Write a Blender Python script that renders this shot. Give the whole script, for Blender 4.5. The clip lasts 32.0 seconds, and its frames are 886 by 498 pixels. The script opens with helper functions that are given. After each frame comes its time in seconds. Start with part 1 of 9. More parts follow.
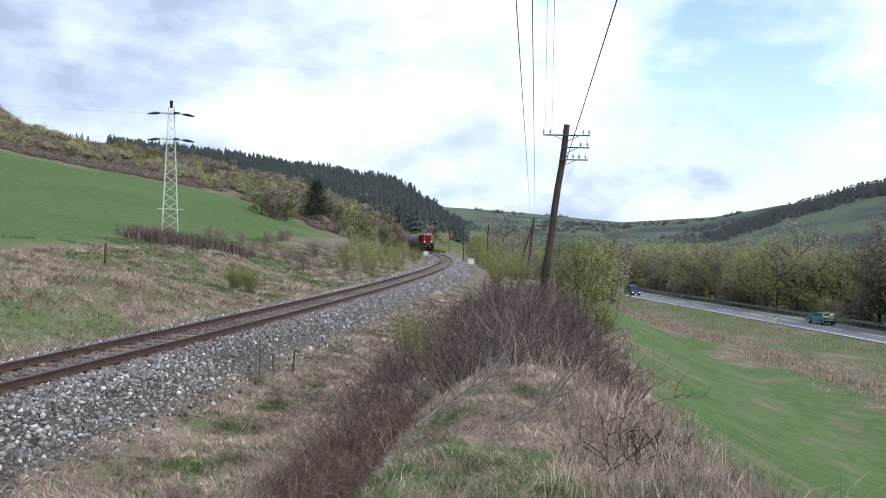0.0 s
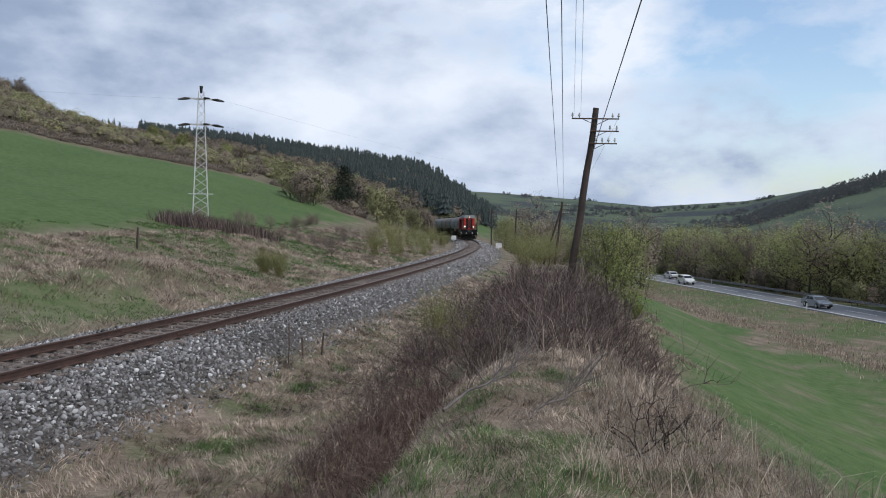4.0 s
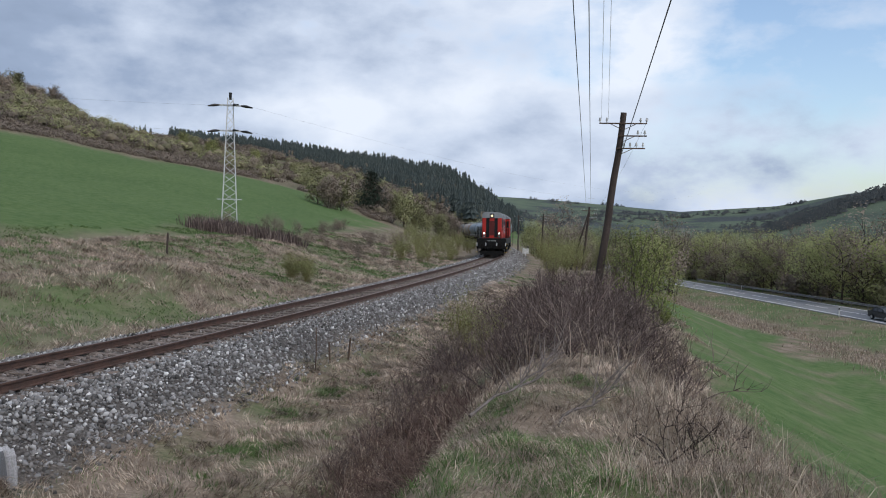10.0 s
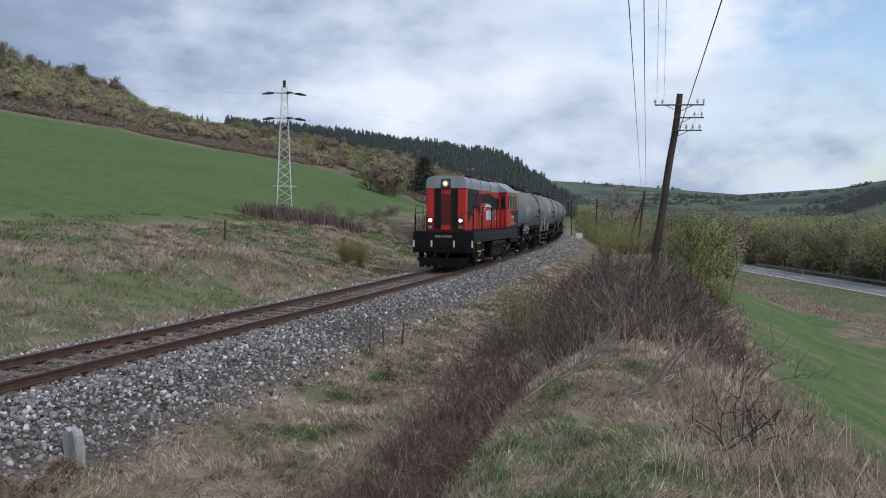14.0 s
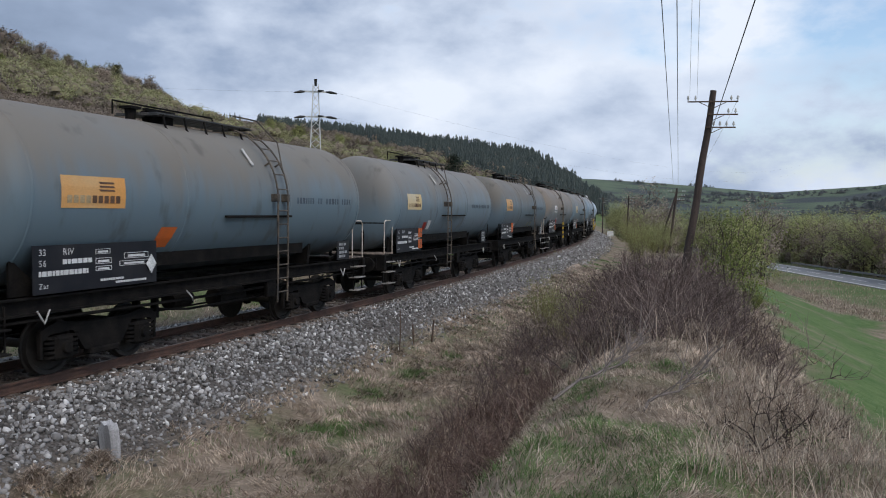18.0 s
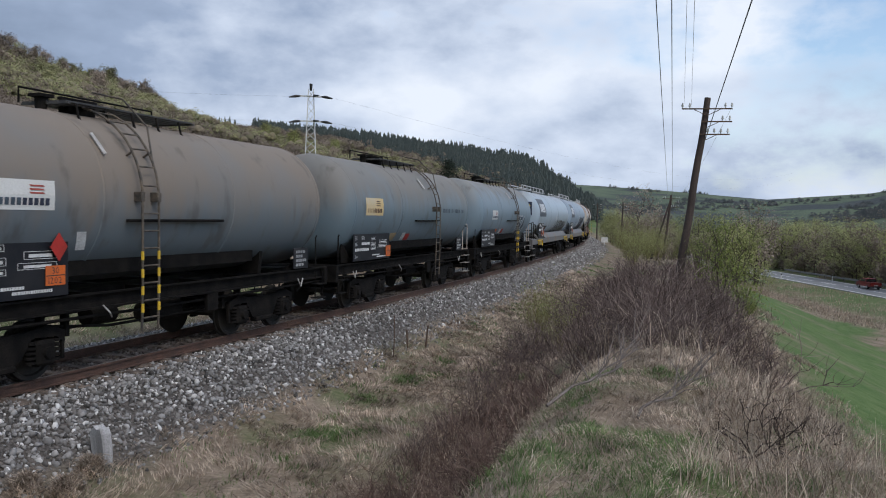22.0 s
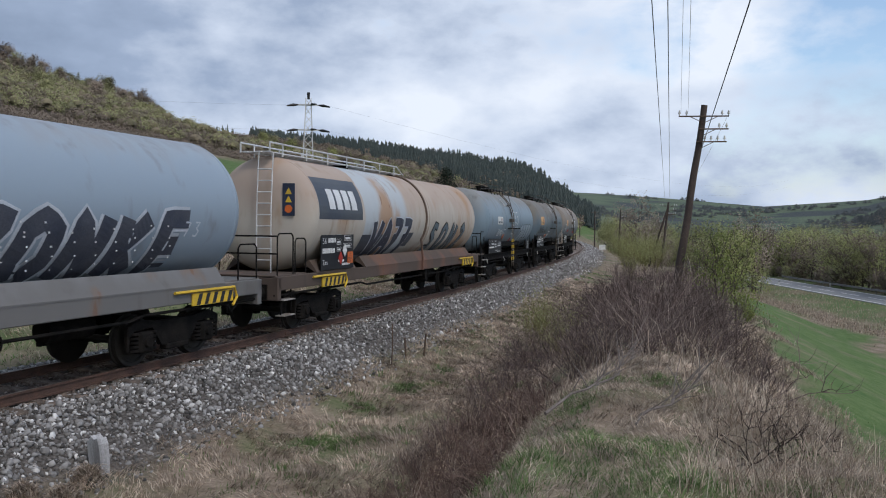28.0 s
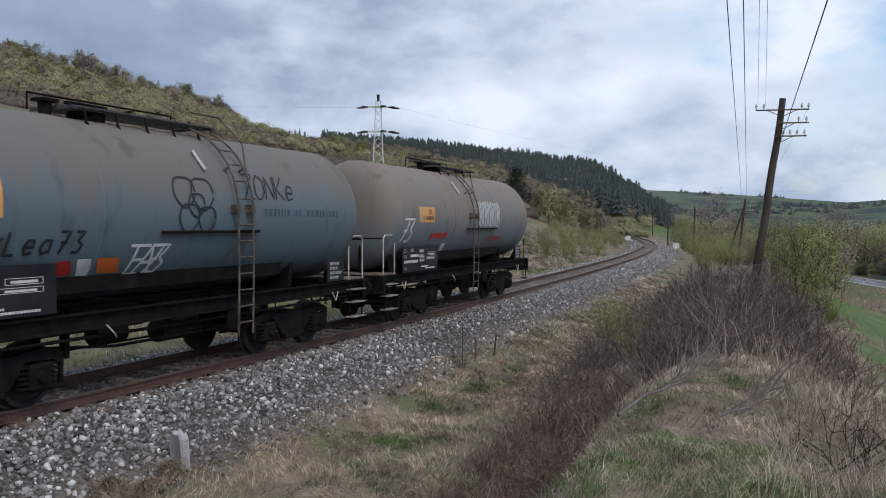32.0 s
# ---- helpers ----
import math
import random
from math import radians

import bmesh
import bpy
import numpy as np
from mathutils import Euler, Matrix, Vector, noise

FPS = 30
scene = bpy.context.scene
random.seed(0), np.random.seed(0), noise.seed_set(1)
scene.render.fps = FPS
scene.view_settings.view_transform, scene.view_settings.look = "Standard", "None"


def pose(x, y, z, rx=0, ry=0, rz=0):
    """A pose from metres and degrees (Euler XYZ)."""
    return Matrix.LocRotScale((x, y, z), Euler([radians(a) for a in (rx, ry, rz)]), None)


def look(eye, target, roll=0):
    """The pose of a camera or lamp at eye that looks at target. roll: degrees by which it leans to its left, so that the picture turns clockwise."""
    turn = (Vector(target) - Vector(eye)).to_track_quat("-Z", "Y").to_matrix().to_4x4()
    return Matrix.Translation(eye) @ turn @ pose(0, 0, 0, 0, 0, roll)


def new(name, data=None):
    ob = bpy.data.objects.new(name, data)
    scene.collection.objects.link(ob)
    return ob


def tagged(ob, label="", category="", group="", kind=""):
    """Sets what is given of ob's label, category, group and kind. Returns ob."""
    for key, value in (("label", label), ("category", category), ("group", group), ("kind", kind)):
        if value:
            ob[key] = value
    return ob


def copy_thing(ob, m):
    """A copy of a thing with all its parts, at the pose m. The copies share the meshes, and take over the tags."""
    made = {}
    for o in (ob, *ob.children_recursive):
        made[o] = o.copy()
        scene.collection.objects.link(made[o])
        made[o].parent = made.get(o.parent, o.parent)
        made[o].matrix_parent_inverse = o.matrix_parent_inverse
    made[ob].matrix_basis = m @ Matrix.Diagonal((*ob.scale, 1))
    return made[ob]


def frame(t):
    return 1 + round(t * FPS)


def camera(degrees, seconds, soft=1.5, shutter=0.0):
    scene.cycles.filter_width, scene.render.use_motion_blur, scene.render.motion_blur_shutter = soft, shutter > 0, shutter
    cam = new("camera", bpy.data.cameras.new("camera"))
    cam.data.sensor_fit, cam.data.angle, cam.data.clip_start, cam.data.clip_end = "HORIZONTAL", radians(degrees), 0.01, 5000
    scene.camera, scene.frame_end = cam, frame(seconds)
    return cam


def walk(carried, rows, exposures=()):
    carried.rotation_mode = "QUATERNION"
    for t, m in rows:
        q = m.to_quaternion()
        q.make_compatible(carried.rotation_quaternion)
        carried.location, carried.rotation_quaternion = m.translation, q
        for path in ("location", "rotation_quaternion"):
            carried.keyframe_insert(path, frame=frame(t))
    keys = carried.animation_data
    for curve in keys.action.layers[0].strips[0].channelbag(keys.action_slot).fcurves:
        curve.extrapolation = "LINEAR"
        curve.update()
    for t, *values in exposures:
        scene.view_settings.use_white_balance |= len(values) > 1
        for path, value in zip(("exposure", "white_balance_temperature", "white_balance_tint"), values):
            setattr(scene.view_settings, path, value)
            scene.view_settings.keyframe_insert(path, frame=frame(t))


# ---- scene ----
EYE = 2.66                       # height of the eye above the rail heads
cam = camera(57.64, 32.0, soft=1.0, shutter=0.06)
# seconds and the turn of the camera, which stands in one place
TURNS = [
    (0.0, 89.41, -0.83, -1.48),
    (0.5, 89.25, -0.61, -0.91),
    (1.0, 89.23, -0.51, -0.73),
    (1.5, 89.14, -0.56, -0.48),
    (2.0, 89.08, -0.65, -0.31),
    (2.5, 88.97, -0.70, 0.06),
    (3.0, 88.43, -0.71, 0.25),
    (3.5, 88.27, -0.75, 0.45),
    (5.5, 88.48, -0.98, 0.46),
    (6.0, 88.62, -1.02, 0.52),
    (6.5, 88.61, -0.96, 0.77),
    (7.0, 88.45, -0.96, 0.89),
    (7.5, 88.38, -0.92, 0.89),
    (8.0, 88.38, -0.91, 1.15),
    (8.5, 88.39, -0.85, 1.52),
    (9.0, 88.44, -0.82, 1.75),
    (9.5, 88.55, -0.82, 2.03),
    (10.0, 88.62, -0.86, 2.39),
    (10.5, 88.64, -0.88, 2.76),
    (11.0, 88.83, -0.87, 2.97),
    (11.5, 88.86, -0.89, 3.15),
    (12.0, 88.80, -0.87, 3.74),
    (12.5, 88.16, -0.76, 4.55),
    (13.0, 87.96, -0.60, 5.46),
    (13.5, 87.72, -0.57, 5.92),
    (14.0, 87.52, -0.46, 6.12),
    (14.5, 87.46, -0.44, 6.32),
    (16.5, 87.87, -0.42, 6.70),
    (17.0, 87.72, -0.47, 7.38),
    (17.5, 87.63, -0.49, 7.70),
    (18.0, 87.35, -0.50, 8.26),
    (18.5, 87.24, -0.59, 8.63),
    (19.0, 87.25, -0.61, 8.82),
    (19.5, 87.26, -0.64, 8.82),
    (20.0, 87.28, -0.65, 8.74),
    (20.5, 87.12, -0.70, 8.57),
    (21.0, 87.10, -0.75, 8.08),
    (21.5, 87.37, -0.73, 7.70),
    (22.0, 87.73, -0.81, 7.88),
    (22.5, 87.93, -0.77, 8.15),
    (23.0, 87.98, -0.75, 8.28),
    (23.5, 87.93, -0.73, 8.37),
    (24.0, 87.95, -0.72, 8.42),
    (24.5, 87.95, -0.70, 8.33),
    (25.0, 87.93, -0.70, 8.40),
    (25.5, 88.07, -0.68, 7.96),
    (27.5, 88.25, -0.64, 7.71),
    (28.0, 88.30, -0.62, 7.72),
    (28.5, 88.58, -0.63, 7.34),
    (29.0, 88.74, -0.63, 7.33),
    (29.5, 88.80, -0.62, 7.57),
    (30.0, 88.85, -0.58, 8.33),
    (30.5, 88.84, -0.52, 9.27),
    (31.0, 88.80, -0.40, 10.07),
    (31.5, 88.31, -0.27, 11.22),
    (32.0, 88.26, -0.11, 12.66),
]
walk(cam, [(t, pose(0, 0, EYE, a, b, c)) for t, a, b, c in TURNS], [(0, 0.55), (0.3, 0.25), (0.5, 0.0), (32, 0.0)])

# ---------------------------------------------------------------- sky and sun
SUN_EL, SUN_AZ = radians(48), radians(135)      # azimuth clockwise from +y


def make_world():
    w = bpy.data.worlds.new("sky")
    scene.world = w
    w.use_nodes = True
    nt = w.node_tree
    for n in list(nt.nodes):
        nt.nodes.remove(n)
    N = nt.nodes.new
    out, bg = N("ShaderNodeOutputWorld"), N("ShaderNodeBackground")
    sky = N("ShaderNodeTexSky")
    sky.sky_type, sky.sun_disc = "NISHITA", False
    sky.sun_elevation, sky.sun_rotation = SUN_EL, SUN_AZ
    sky.air_density, sky.dust_density, sky.ozone_density = 1.0, 1.6, 1.4
    tc, sep = N("ShaderNodeTexCoord"), N("ShaderNodeSeparateXYZ")
    nt.links.new(tc.outputs["Generated"], sep.inputs[0])
    def math_(op, a, b=None, c=None):
        n = N("ShaderNodeMath"); n.operation = op
        for i, v in enumerate((a, b, c)):
            if isinstance(v, (int, float)):
                n.inputs[i].default_value = v
            elif v is not None:
                nt.links.new(v, n.inputs[i])
        return n.outputs[0]
    comb = N("ShaderNodeCombineXYZ")
    nt.links.new(sep.outputs[0], comb.inputs[0]); nt.links.new(sep.outputs[1], comb.inputs[1])
    nt.links.new(math_("MULTIPLY", sep.outputs[2], 1.9), comb.inputs[2])
    def noise_tex(scale, detail, rough, off):
        mp = N("ShaderNodeMapping"); mp.inputs["Location"].default_value = off
        nz = N("ShaderNodeTexNoise"); nz.inputs["Scale"].default_value = scale
        nz.inputs["Detail"].default_value, nz.inputs["Roughness"].default_value = detail, rough
        nt.links.new(comb.outputs[0], mp.inputs[0]); nt.links.new(mp.outputs[0], nz.inputs["Vector"])
        return nz.outputs["Fac"]
    cover, puffs, shade = noise_tex(3.0, 3, 0.5, (3.1, 1.7, 0)), noise_tex(7.5, 10, 0.58, (1.3, 8.2, 0)), noise_tex(3.2, 4, 0.5, (7.7, 4.2, 2))
    # more open sky towards the right of the valley, heavier cloud to the left and low down
    low = math_("MULTIPLY", math_("SUBTRACT", 0.20, math_("MINIMUM", sep.outputs[2], 0.20)), 0.45)
    dens = math_("ADD", math_("MULTIPLY", cover, 0.55), math_("MULTIPLY", puffs, 0.45))
    add = math_("ADD", math_("ADD", dens, low), math_("MULTIPLY_ADD", sep.outputs[0], -0.24, 0.055))
    r1 = N("ShaderNodeValToRGB"); r1.color_ramp.elements[0].position, r1.color_ramp.elements[1].position = 0.41, 0.55
    nt.links.new(add, r1.inputs[0])
    r2 = N("ShaderNodeValToRGB")
    r2.color_ramp.elements[0].position, r2.color_ramp.elements[0].color = 0.40, (0.85, 0.92, 1.04, 1)
    r2.color_ramp.elements[1].position, r2.color_ramp.elements[1].color = 0.90, (0.22, 0.29, 0.42, 1)
    deep = r2.color_ramp.elements.new(0.68)
    deep.color = (0.35, 0.44, 0.61, 1)
    mid = r2.color_ramp.elements.new(0.53)
    mid.color = (0.65, 0.74, 0.90, 1)
    thick = math_("ADD", math_("MULTIPLY", shade, 0.75), math_("MULTIPLY", puffs, 0.45))
    nt.links.new(math_("ADD", thick, math_("MULTIPLY_ADD", sep.outputs[0], -0.27, -0.075)), r2.inputs[0])
    sc = N("ShaderNodeVectorMath"); sc.operation = "SCALE"; sc.inputs["Scale"].default_value = 0.19
    nt.links.new(sky.outputs[0], sc.inputs[0])
    mix = N("ShaderNodeMix"); mix.data_type = "RGBA"
    nt.links.new(r1.outputs[0], mix.inputs["Factor"])
    nt.links.new(sc.outputs[0], mix.inputs["A"]); nt.links.new(r2.outputs[0], mix.inputs["B"])
    nt.links.new(mix.outputs["Result"], bg.inputs[0])
    bg.inputs[1].default_value = 0.98
    nt.links.new(bg.outputs[0], out.inputs[0])


make_world()
sun = new("sun", bpy.data.lights.new("sun", "SUN"))
sun.data.energy, sun.data.angle, sun.data.color = 1.1, radians(12), (1.0, 0.95, 0.88)
sun.matrix_world = look((0, 0, 0), (-math.sin(SUN_AZ) * math.cos(SUN_EL), -math.cos(SUN_AZ) * math.cos(SUN_EL), -math.sin(SUN_EL)))
sun.location = (20, -20, 60)

# ---------------------------------------------------------------- materials
MAT = {}


def mat(name, base, rough=0.7, metal=0.0, var=None, scale=3.0, fine=40.0, amount=0.25, bump=0.0, bump_scale=60.0, spec=0.4, obj_rand=0.0, streak=False):
    """A surface with variation at two scales: base colour, second colour var, grain and relief."""
    m = bpy.data.materials.new(name)
    m.use_nodes = True
    nt = m.node_tree
    b = nt.nodes["Principled BSDF"]
    N, L = nt.nodes.new, nt.links.new
    tc = N("ShaderNodeTexCoord")
    mp = N("ShaderNodeMapping")
    if streak:
        mp.inputs["Scale"].default_value = (1.0, 1.0, 0.18)
    L(tc.outputs["Object"], mp.inputs[0])
    n1, n2 = N("ShaderNodeTexNoise"), N("ShaderNodeTexNoise")
    n1.inputs["Scale"].default_value, n1.inputs["Detail"].default_value = scale, 5
    n2.inputs["Scale"].default_value, n2.inputs["Detail"].default_value = fine, 3
    L(mp.outputs[0], n1.inputs["Vector"]); L(tc.outputs["Object"], n2.inputs["Vector"])
    var = var or tuple(c * 0.6 for c in base)
    r = N("ShaderNodeValToRGB")
    r.color_ramp.elements[0].position, r.color_ramp.elements[0].color = 0.35, (*base, 1)
    r.color_ramp.elements[1].position, r.color_ramp.elements[1].color = 0.68, (*var, 1)
    L(n1.outputs["Fac"], r.inputs[0])
    mx = N("ShaderNodeMix"); mx.data_type, mx.blend_type = "RGBA", "MULTIPLY"
    mx.inputs["Factor"].default_value = 1.0
    mr = N("ShaderNodeMapRange")
    mr.inputs["From Min"].default_value, mr.inputs["From Max"].default_value = 0.3, 0.7
    mr.inputs["To Min"].default_value, mr.inputs["To Max"].default_value = 1 - amount, 1 + amount
    L(n2.outputs["Fac"], mr.inputs["Value"])
    last = mr.outputs["Result"]
    if obj_rand:
        oi, mul = N("ShaderNodeObjectInfo"), N("ShaderNodeMath")
        m2 = N("ShaderNodeMapRange")
        m2.inputs["To Min"].default_value, m2.inputs["To Max"].default_value = 1 - obj_rand, 1 + obj_rand
        L(oi.outputs["Random"], m2.inputs["Value"])
        mul.operation = "MULTIPLY"
        L(last, mul.inputs[0]); L(m2.outputs["Result"], mul.inputs[1])
        last = mul.outputs[0]
    L(r.outputs[0], mx.inputs["A"]); L(last, mx.inputs["B"])
    L(mx.outputs["Result"], b.inputs["Base Color"])
    b.inputs["Roughness"].default_value, b.inputs["Metallic"].default_value = rough, metal
    b.inputs["Specular IOR Level"].default_value = spec
    if bump:
        n3, bp = N("ShaderNodeTexNoise"), N("ShaderNodeBump")
        n3.inputs["Scale"].default_value, n3.inputs["Detail"].default_value = bump_scale, 4
        L(tc.outputs["Object"], n3.inputs["Vector"])
        bp.inputs["Strength"].default_value, bp.inputs["Distance"].default_value = bump, 0.02
        L(n3.outputs["Fac"], bp.inputs["Height"]); L(bp.outputs[0], b.inputs["Normal"])
    MAT[name] = m
    return m


def island_mat(name, cols, rough=0.9, noise_amt=0.3, trans=0.0, spec=0.2, tuft=0.0):
    """A colour chosen island by island (stones, leaves, blades)."""
    m = bpy.data.materials.new(name)
    m.use_nodes = True
    nt = m.node_tree
    b = nt.nodes["Principled BSDF"]
    N, L = nt.nodes.new, nt.links.new
    g, r = N("ShaderNodeNewGeometry"), N("ShaderNodeValToRGB")
    el = r.color_ramp.elements
    while len(el) < len(cols):
        el.new(0.5)
    for i, c in enumerate(cols):
        el[i].position, el[i].color = i / max(1, len(cols) - 1), (*c, 1)
    L(g.outputs["Random Per Island"], r.inputs[0])
    oi, hs = N("ShaderNodeObjectInfo"), N("ShaderNodeHueSaturation")
    mr = N("ShaderNodeMapRange"); mr.inputs["To Min"].default_value, mr.inputs["To Max"].default_value = 1 - noise_amt, 1 + noise_amt
    L(oi.outputs["Random"], mr.inputs["Value"])
    last = mr.outputs["Result"]
    if tuft:            # tuft by tuft, weathered pale or rotted dark
        tc, n1, n2 = N("ShaderNodeTexCoord"), N("ShaderNodeTexNoise"), N("ShaderNodeTexNoise")
        n1.inputs["Scale"].default_value, n1.inputs["Detail"].default_value = 1.4, 3
        n2.inputs["Scale"].default_value, n2.inputs["Detail"].default_value = 6.5, 3
        for q in (n1, n2):
            L(tc.outputs["Object"], q.inputs["Vector"])
            m1, mu = N("ShaderNodeMapRange"), N("ShaderNodeMath")
            m1.inputs["From Min"].default_value, m1.inputs["From Max"].default_value = 0.32, 0.68
            m1.inputs["To Min"].default_value, m1.inputs["To Max"].default_value = 1 - tuft, 1 + tuft
            mu.operation = "MULTIPLY"
            L(q.outputs["Fac"], m1.inputs["Value"]); L(last, mu.inputs[0]); L(m1.outputs["Result"], mu.inputs[1])
            last = mu.outputs[0]
    L(last, hs.inputs["Value"])
    L(r.outputs[0], hs.inputs["Color"]); L(hs.outputs[0], b.inputs["Base Color"])
    b.inputs["Roughness"].default_value, b.inputs["Specular IOR Level"].default_value = rough, spec
    if trans:
        tr, ms, out = N("ShaderNodeBsdfTranslucent"), N("ShaderNodeMixShader"), nt.nodes["Material Output"]
        L(hs.outputs[0], tr.inputs[0]); ms.inputs[0].default_value = trans
        L(b.outputs[0], ms.inputs[1]); L(tr.outputs[0], ms.inputs[2]); L(ms.outputs[0], out.inputs[0])
    MAT[name] = m
    return m


def glow_mat(name, col, strength):
    m = bpy.data.materials.new(name)
    m.use_nodes = True
    b = m.node_tree.nodes["Principled BSDF"]
    b.inputs["Base Color"].default_value = (*col, 1)
    b.inputs["Emission Color"].default_value = (*col, 1)
    b.inputs["Emission Strength"].default_value = strength
    MAT[name] = m


def land_mat():
    m = bpy.data.materials.new("land")
    m.use_nodes = True
    nt = m.node_tree
    b = nt.nodes["Principled BSDF"]
    N, L = nt.nodes.new, nt.links.new
    tc, at_, sep = N("ShaderNodeTexCoord"), N("ShaderNodeAttribute"), N("ShaderNodeSeparateColor")
    at_.attribute_name = "cover"
    L(at_.outputs["Color"], sep.inputs[0])
    def nz(scale, detail=4):
        n = N("ShaderNodeTexNoise"); n.inputs["Scale"].default_value, n.inputs["Detail"].default_value = scale, detail
        L(tc.outputs["Object"], n.inputs["Vector"]); return n
    def ramp(n, a, b_, p0=0.35, p1=0.65):
        r = N("ShaderNodeValToRGB")
        r.color_ramp.elements[0].position, r.color_ramp.elements[0].color = p0, (*a, 1)
        r.color_ramp.elements[1].position, r.color_ramp.elements[1].color = p1, (*b_, 1)
        L(n.outputs["Fac"], r.inputs[0]); return r
    def mix(f, a, b_, blend="MIX"):
        x = N("ShaderNodeMix"); x.data_type, x.blend_type = "RGBA", blend
        if hasattr(f, "is_linked"):
            L(f, x.inputs["Factor"])
        else:
            x.inputs["Factor"].default_value = f
        L(a, x.inputs["A"]); L(b_, x.inputs["B"]); return x.outputs["Result"]
    dry = ramp(nz(0.55, 8), (0.31, 0.245, 0.190), (0.085, 0.120, 0.042), 0.38, 0.60)
    e = dry.color_ramp.elements.new(0.50)
    e.color = (0.175, 0.135, 0.098, 1)
    dry2 = mix(0.5, dry.outputs[0], ramp(nz(9, 5), (0.31, 0.25, 0.19), (0.13, 0.105, 0.075), 0.3, 0.7).outputs[0])
    field = mix(0.45, ramp(nz(0.08, 4), (0.070, 0.130, 0.038), (0.100, 0.160, 0.052)).outputs[0], ramp(nz(1.8, 10), (0.040, 0.085, 0.028), (0.155, 0.182, 0.086), 0.32, 0.68).outputs[0])
    wood = ramp(nz(0.09, 7), (0.105, 0.110, 0.058), (0.160, 0.125, 0.092))
    bed = ramp(nz(20, 4), (0.05, 0.045, 0.04), (0.16, 0.145, 0.135), 0.35, 0.7)
    c = mix(sep.outputs[1], dry2, wood.outputs[0])
    c = mix(sep.outputs[0], c, field)
    c = mix(sep.outputs[2], c, bed.outputs[0])
    # grazing and woods of the distant hills, haze tinted into their colours
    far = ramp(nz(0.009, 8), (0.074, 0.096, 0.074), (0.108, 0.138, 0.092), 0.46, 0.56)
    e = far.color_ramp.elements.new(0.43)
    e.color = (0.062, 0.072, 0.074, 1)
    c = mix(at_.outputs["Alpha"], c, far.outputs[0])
    # fibres of combed straw
    mp, fb, mr = N("ShaderNodeMapping"), N("ShaderNodeTexNoise"), N("ShaderNodeMapRange")
    mp.inputs["Scale"].default_value, mp.inputs["Rotation"].default_value = (9.0, 42.0, 30.0), (0, 0, 0.5)
    fb.inputs["Scale"].default_value, fb.inputs["Detail"].default_value, fb.inputs["Distortion"].default_value = 1.0, 6, 1.5
    L(tc.outputs["Object"], mp.inputs[0]); L(mp.outputs[0], fb.inputs["Vector"]); L(fb.outputs["Fac"], mr.inputs["Value"])
    for k_, v_ in (("From Min", 0.3), ("From Max", 0.7), ("To Min", 0.55), ("To Max", 1.35)):
        mr.inputs[k_].default_value = v_
    inv = N("ShaderNodeMath"); inv.operation = "MULTIPLY_ADD"
    inv.inputs[1].default_value, inv.inputs[2].default_value = -0.85, 1.0
    L(sep.outputs[0], inv.inputs[0])
    c = mix(inv.outputs[0], c, mr.outputs["Result"], "MULTIPLY")
    L(c, b.inputs["Base Color"])
    b.inputs["Roughness"].default_value, b.inputs["Specular IOR Level"].default_value = 0.95, 0.1
    bp = N("ShaderNodeBump"); bp.inputs["Strength"].default_value, bp.inputs["Distance"].default_value = 0.8, 0.06
    L(nz(7, 6).outputs["Fac"], bp.inputs["Height"]); L(bp.outputs[0], b.inputs["Normal"])
    MAT["land"] = m


land_mat()
mat("rail_rust", (0.088, 0.048, 0.035), 0.8, 0.0, (0.058, 0.035, 0.027), 5, 60, 0.3, 0.4)
mat("rail_head", (0.22, 0.16, 0.13), 0.45, 0.8, (0.13, 0.09, 0.07), 4, 60, 0.25)
mat("sleeper_wood", (0.22, 0.175, 0.145), 0.9, 0, (0.07, 0.055, 0.045), 6, 70, 0.35, 0.8, 40, obj_rand=0.3)
mat("asphalt", (0.20, 0.205, 0.215), 0.7, 0, (0.165, 0.17, 0.18), 0.4, 50, 0.15, 0.3)
mat("line_paint", (0.82, 0.82, 0.80), 0.6, 0, (0.68, 0.68, 0.66), 2, 30, 0.15)
mat("galv", (0.62, 0.63, 0.64), 0.55, 0.2, (0.46, 0.46, 0.46), 4, 50, 0.2)
mat("pole_wood", (0.085, 0.062, 0.054), 0.9, 0, (0.04, 0.031, 0.029), 5, 60, 0.35, 0.8, 30, streak=True)
mat("wire", (0.06, 0.06, 0.065), 0.5, 0.5)
mat("red_dark", (0.15, 0.02, 0.017), 0.6, 0, (0.09, 0.016, 0.014), 3, 50, 0.25, streak=True)
mat("red_paint", (0.52, 0.03, 0.022), 0.42, 0, (0.42, 0.03, 0.022), 1.2, 40, 0.1, streak=True)
mat("black_paint", (0.010, 0.0108, 0.013), 0.5, 0, (0.020, 0.0195, 0.020), 2, 50, 0.25, spec=0.18, streak=True)
mat("roof_grey", (0.29, 0.31, 0.33), 0.6, 0, (0.22, 0.235, 0.25), 1.5, 40, 0.12, streak=True)
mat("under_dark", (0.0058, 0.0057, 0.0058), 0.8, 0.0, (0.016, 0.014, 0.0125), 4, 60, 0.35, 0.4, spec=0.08)


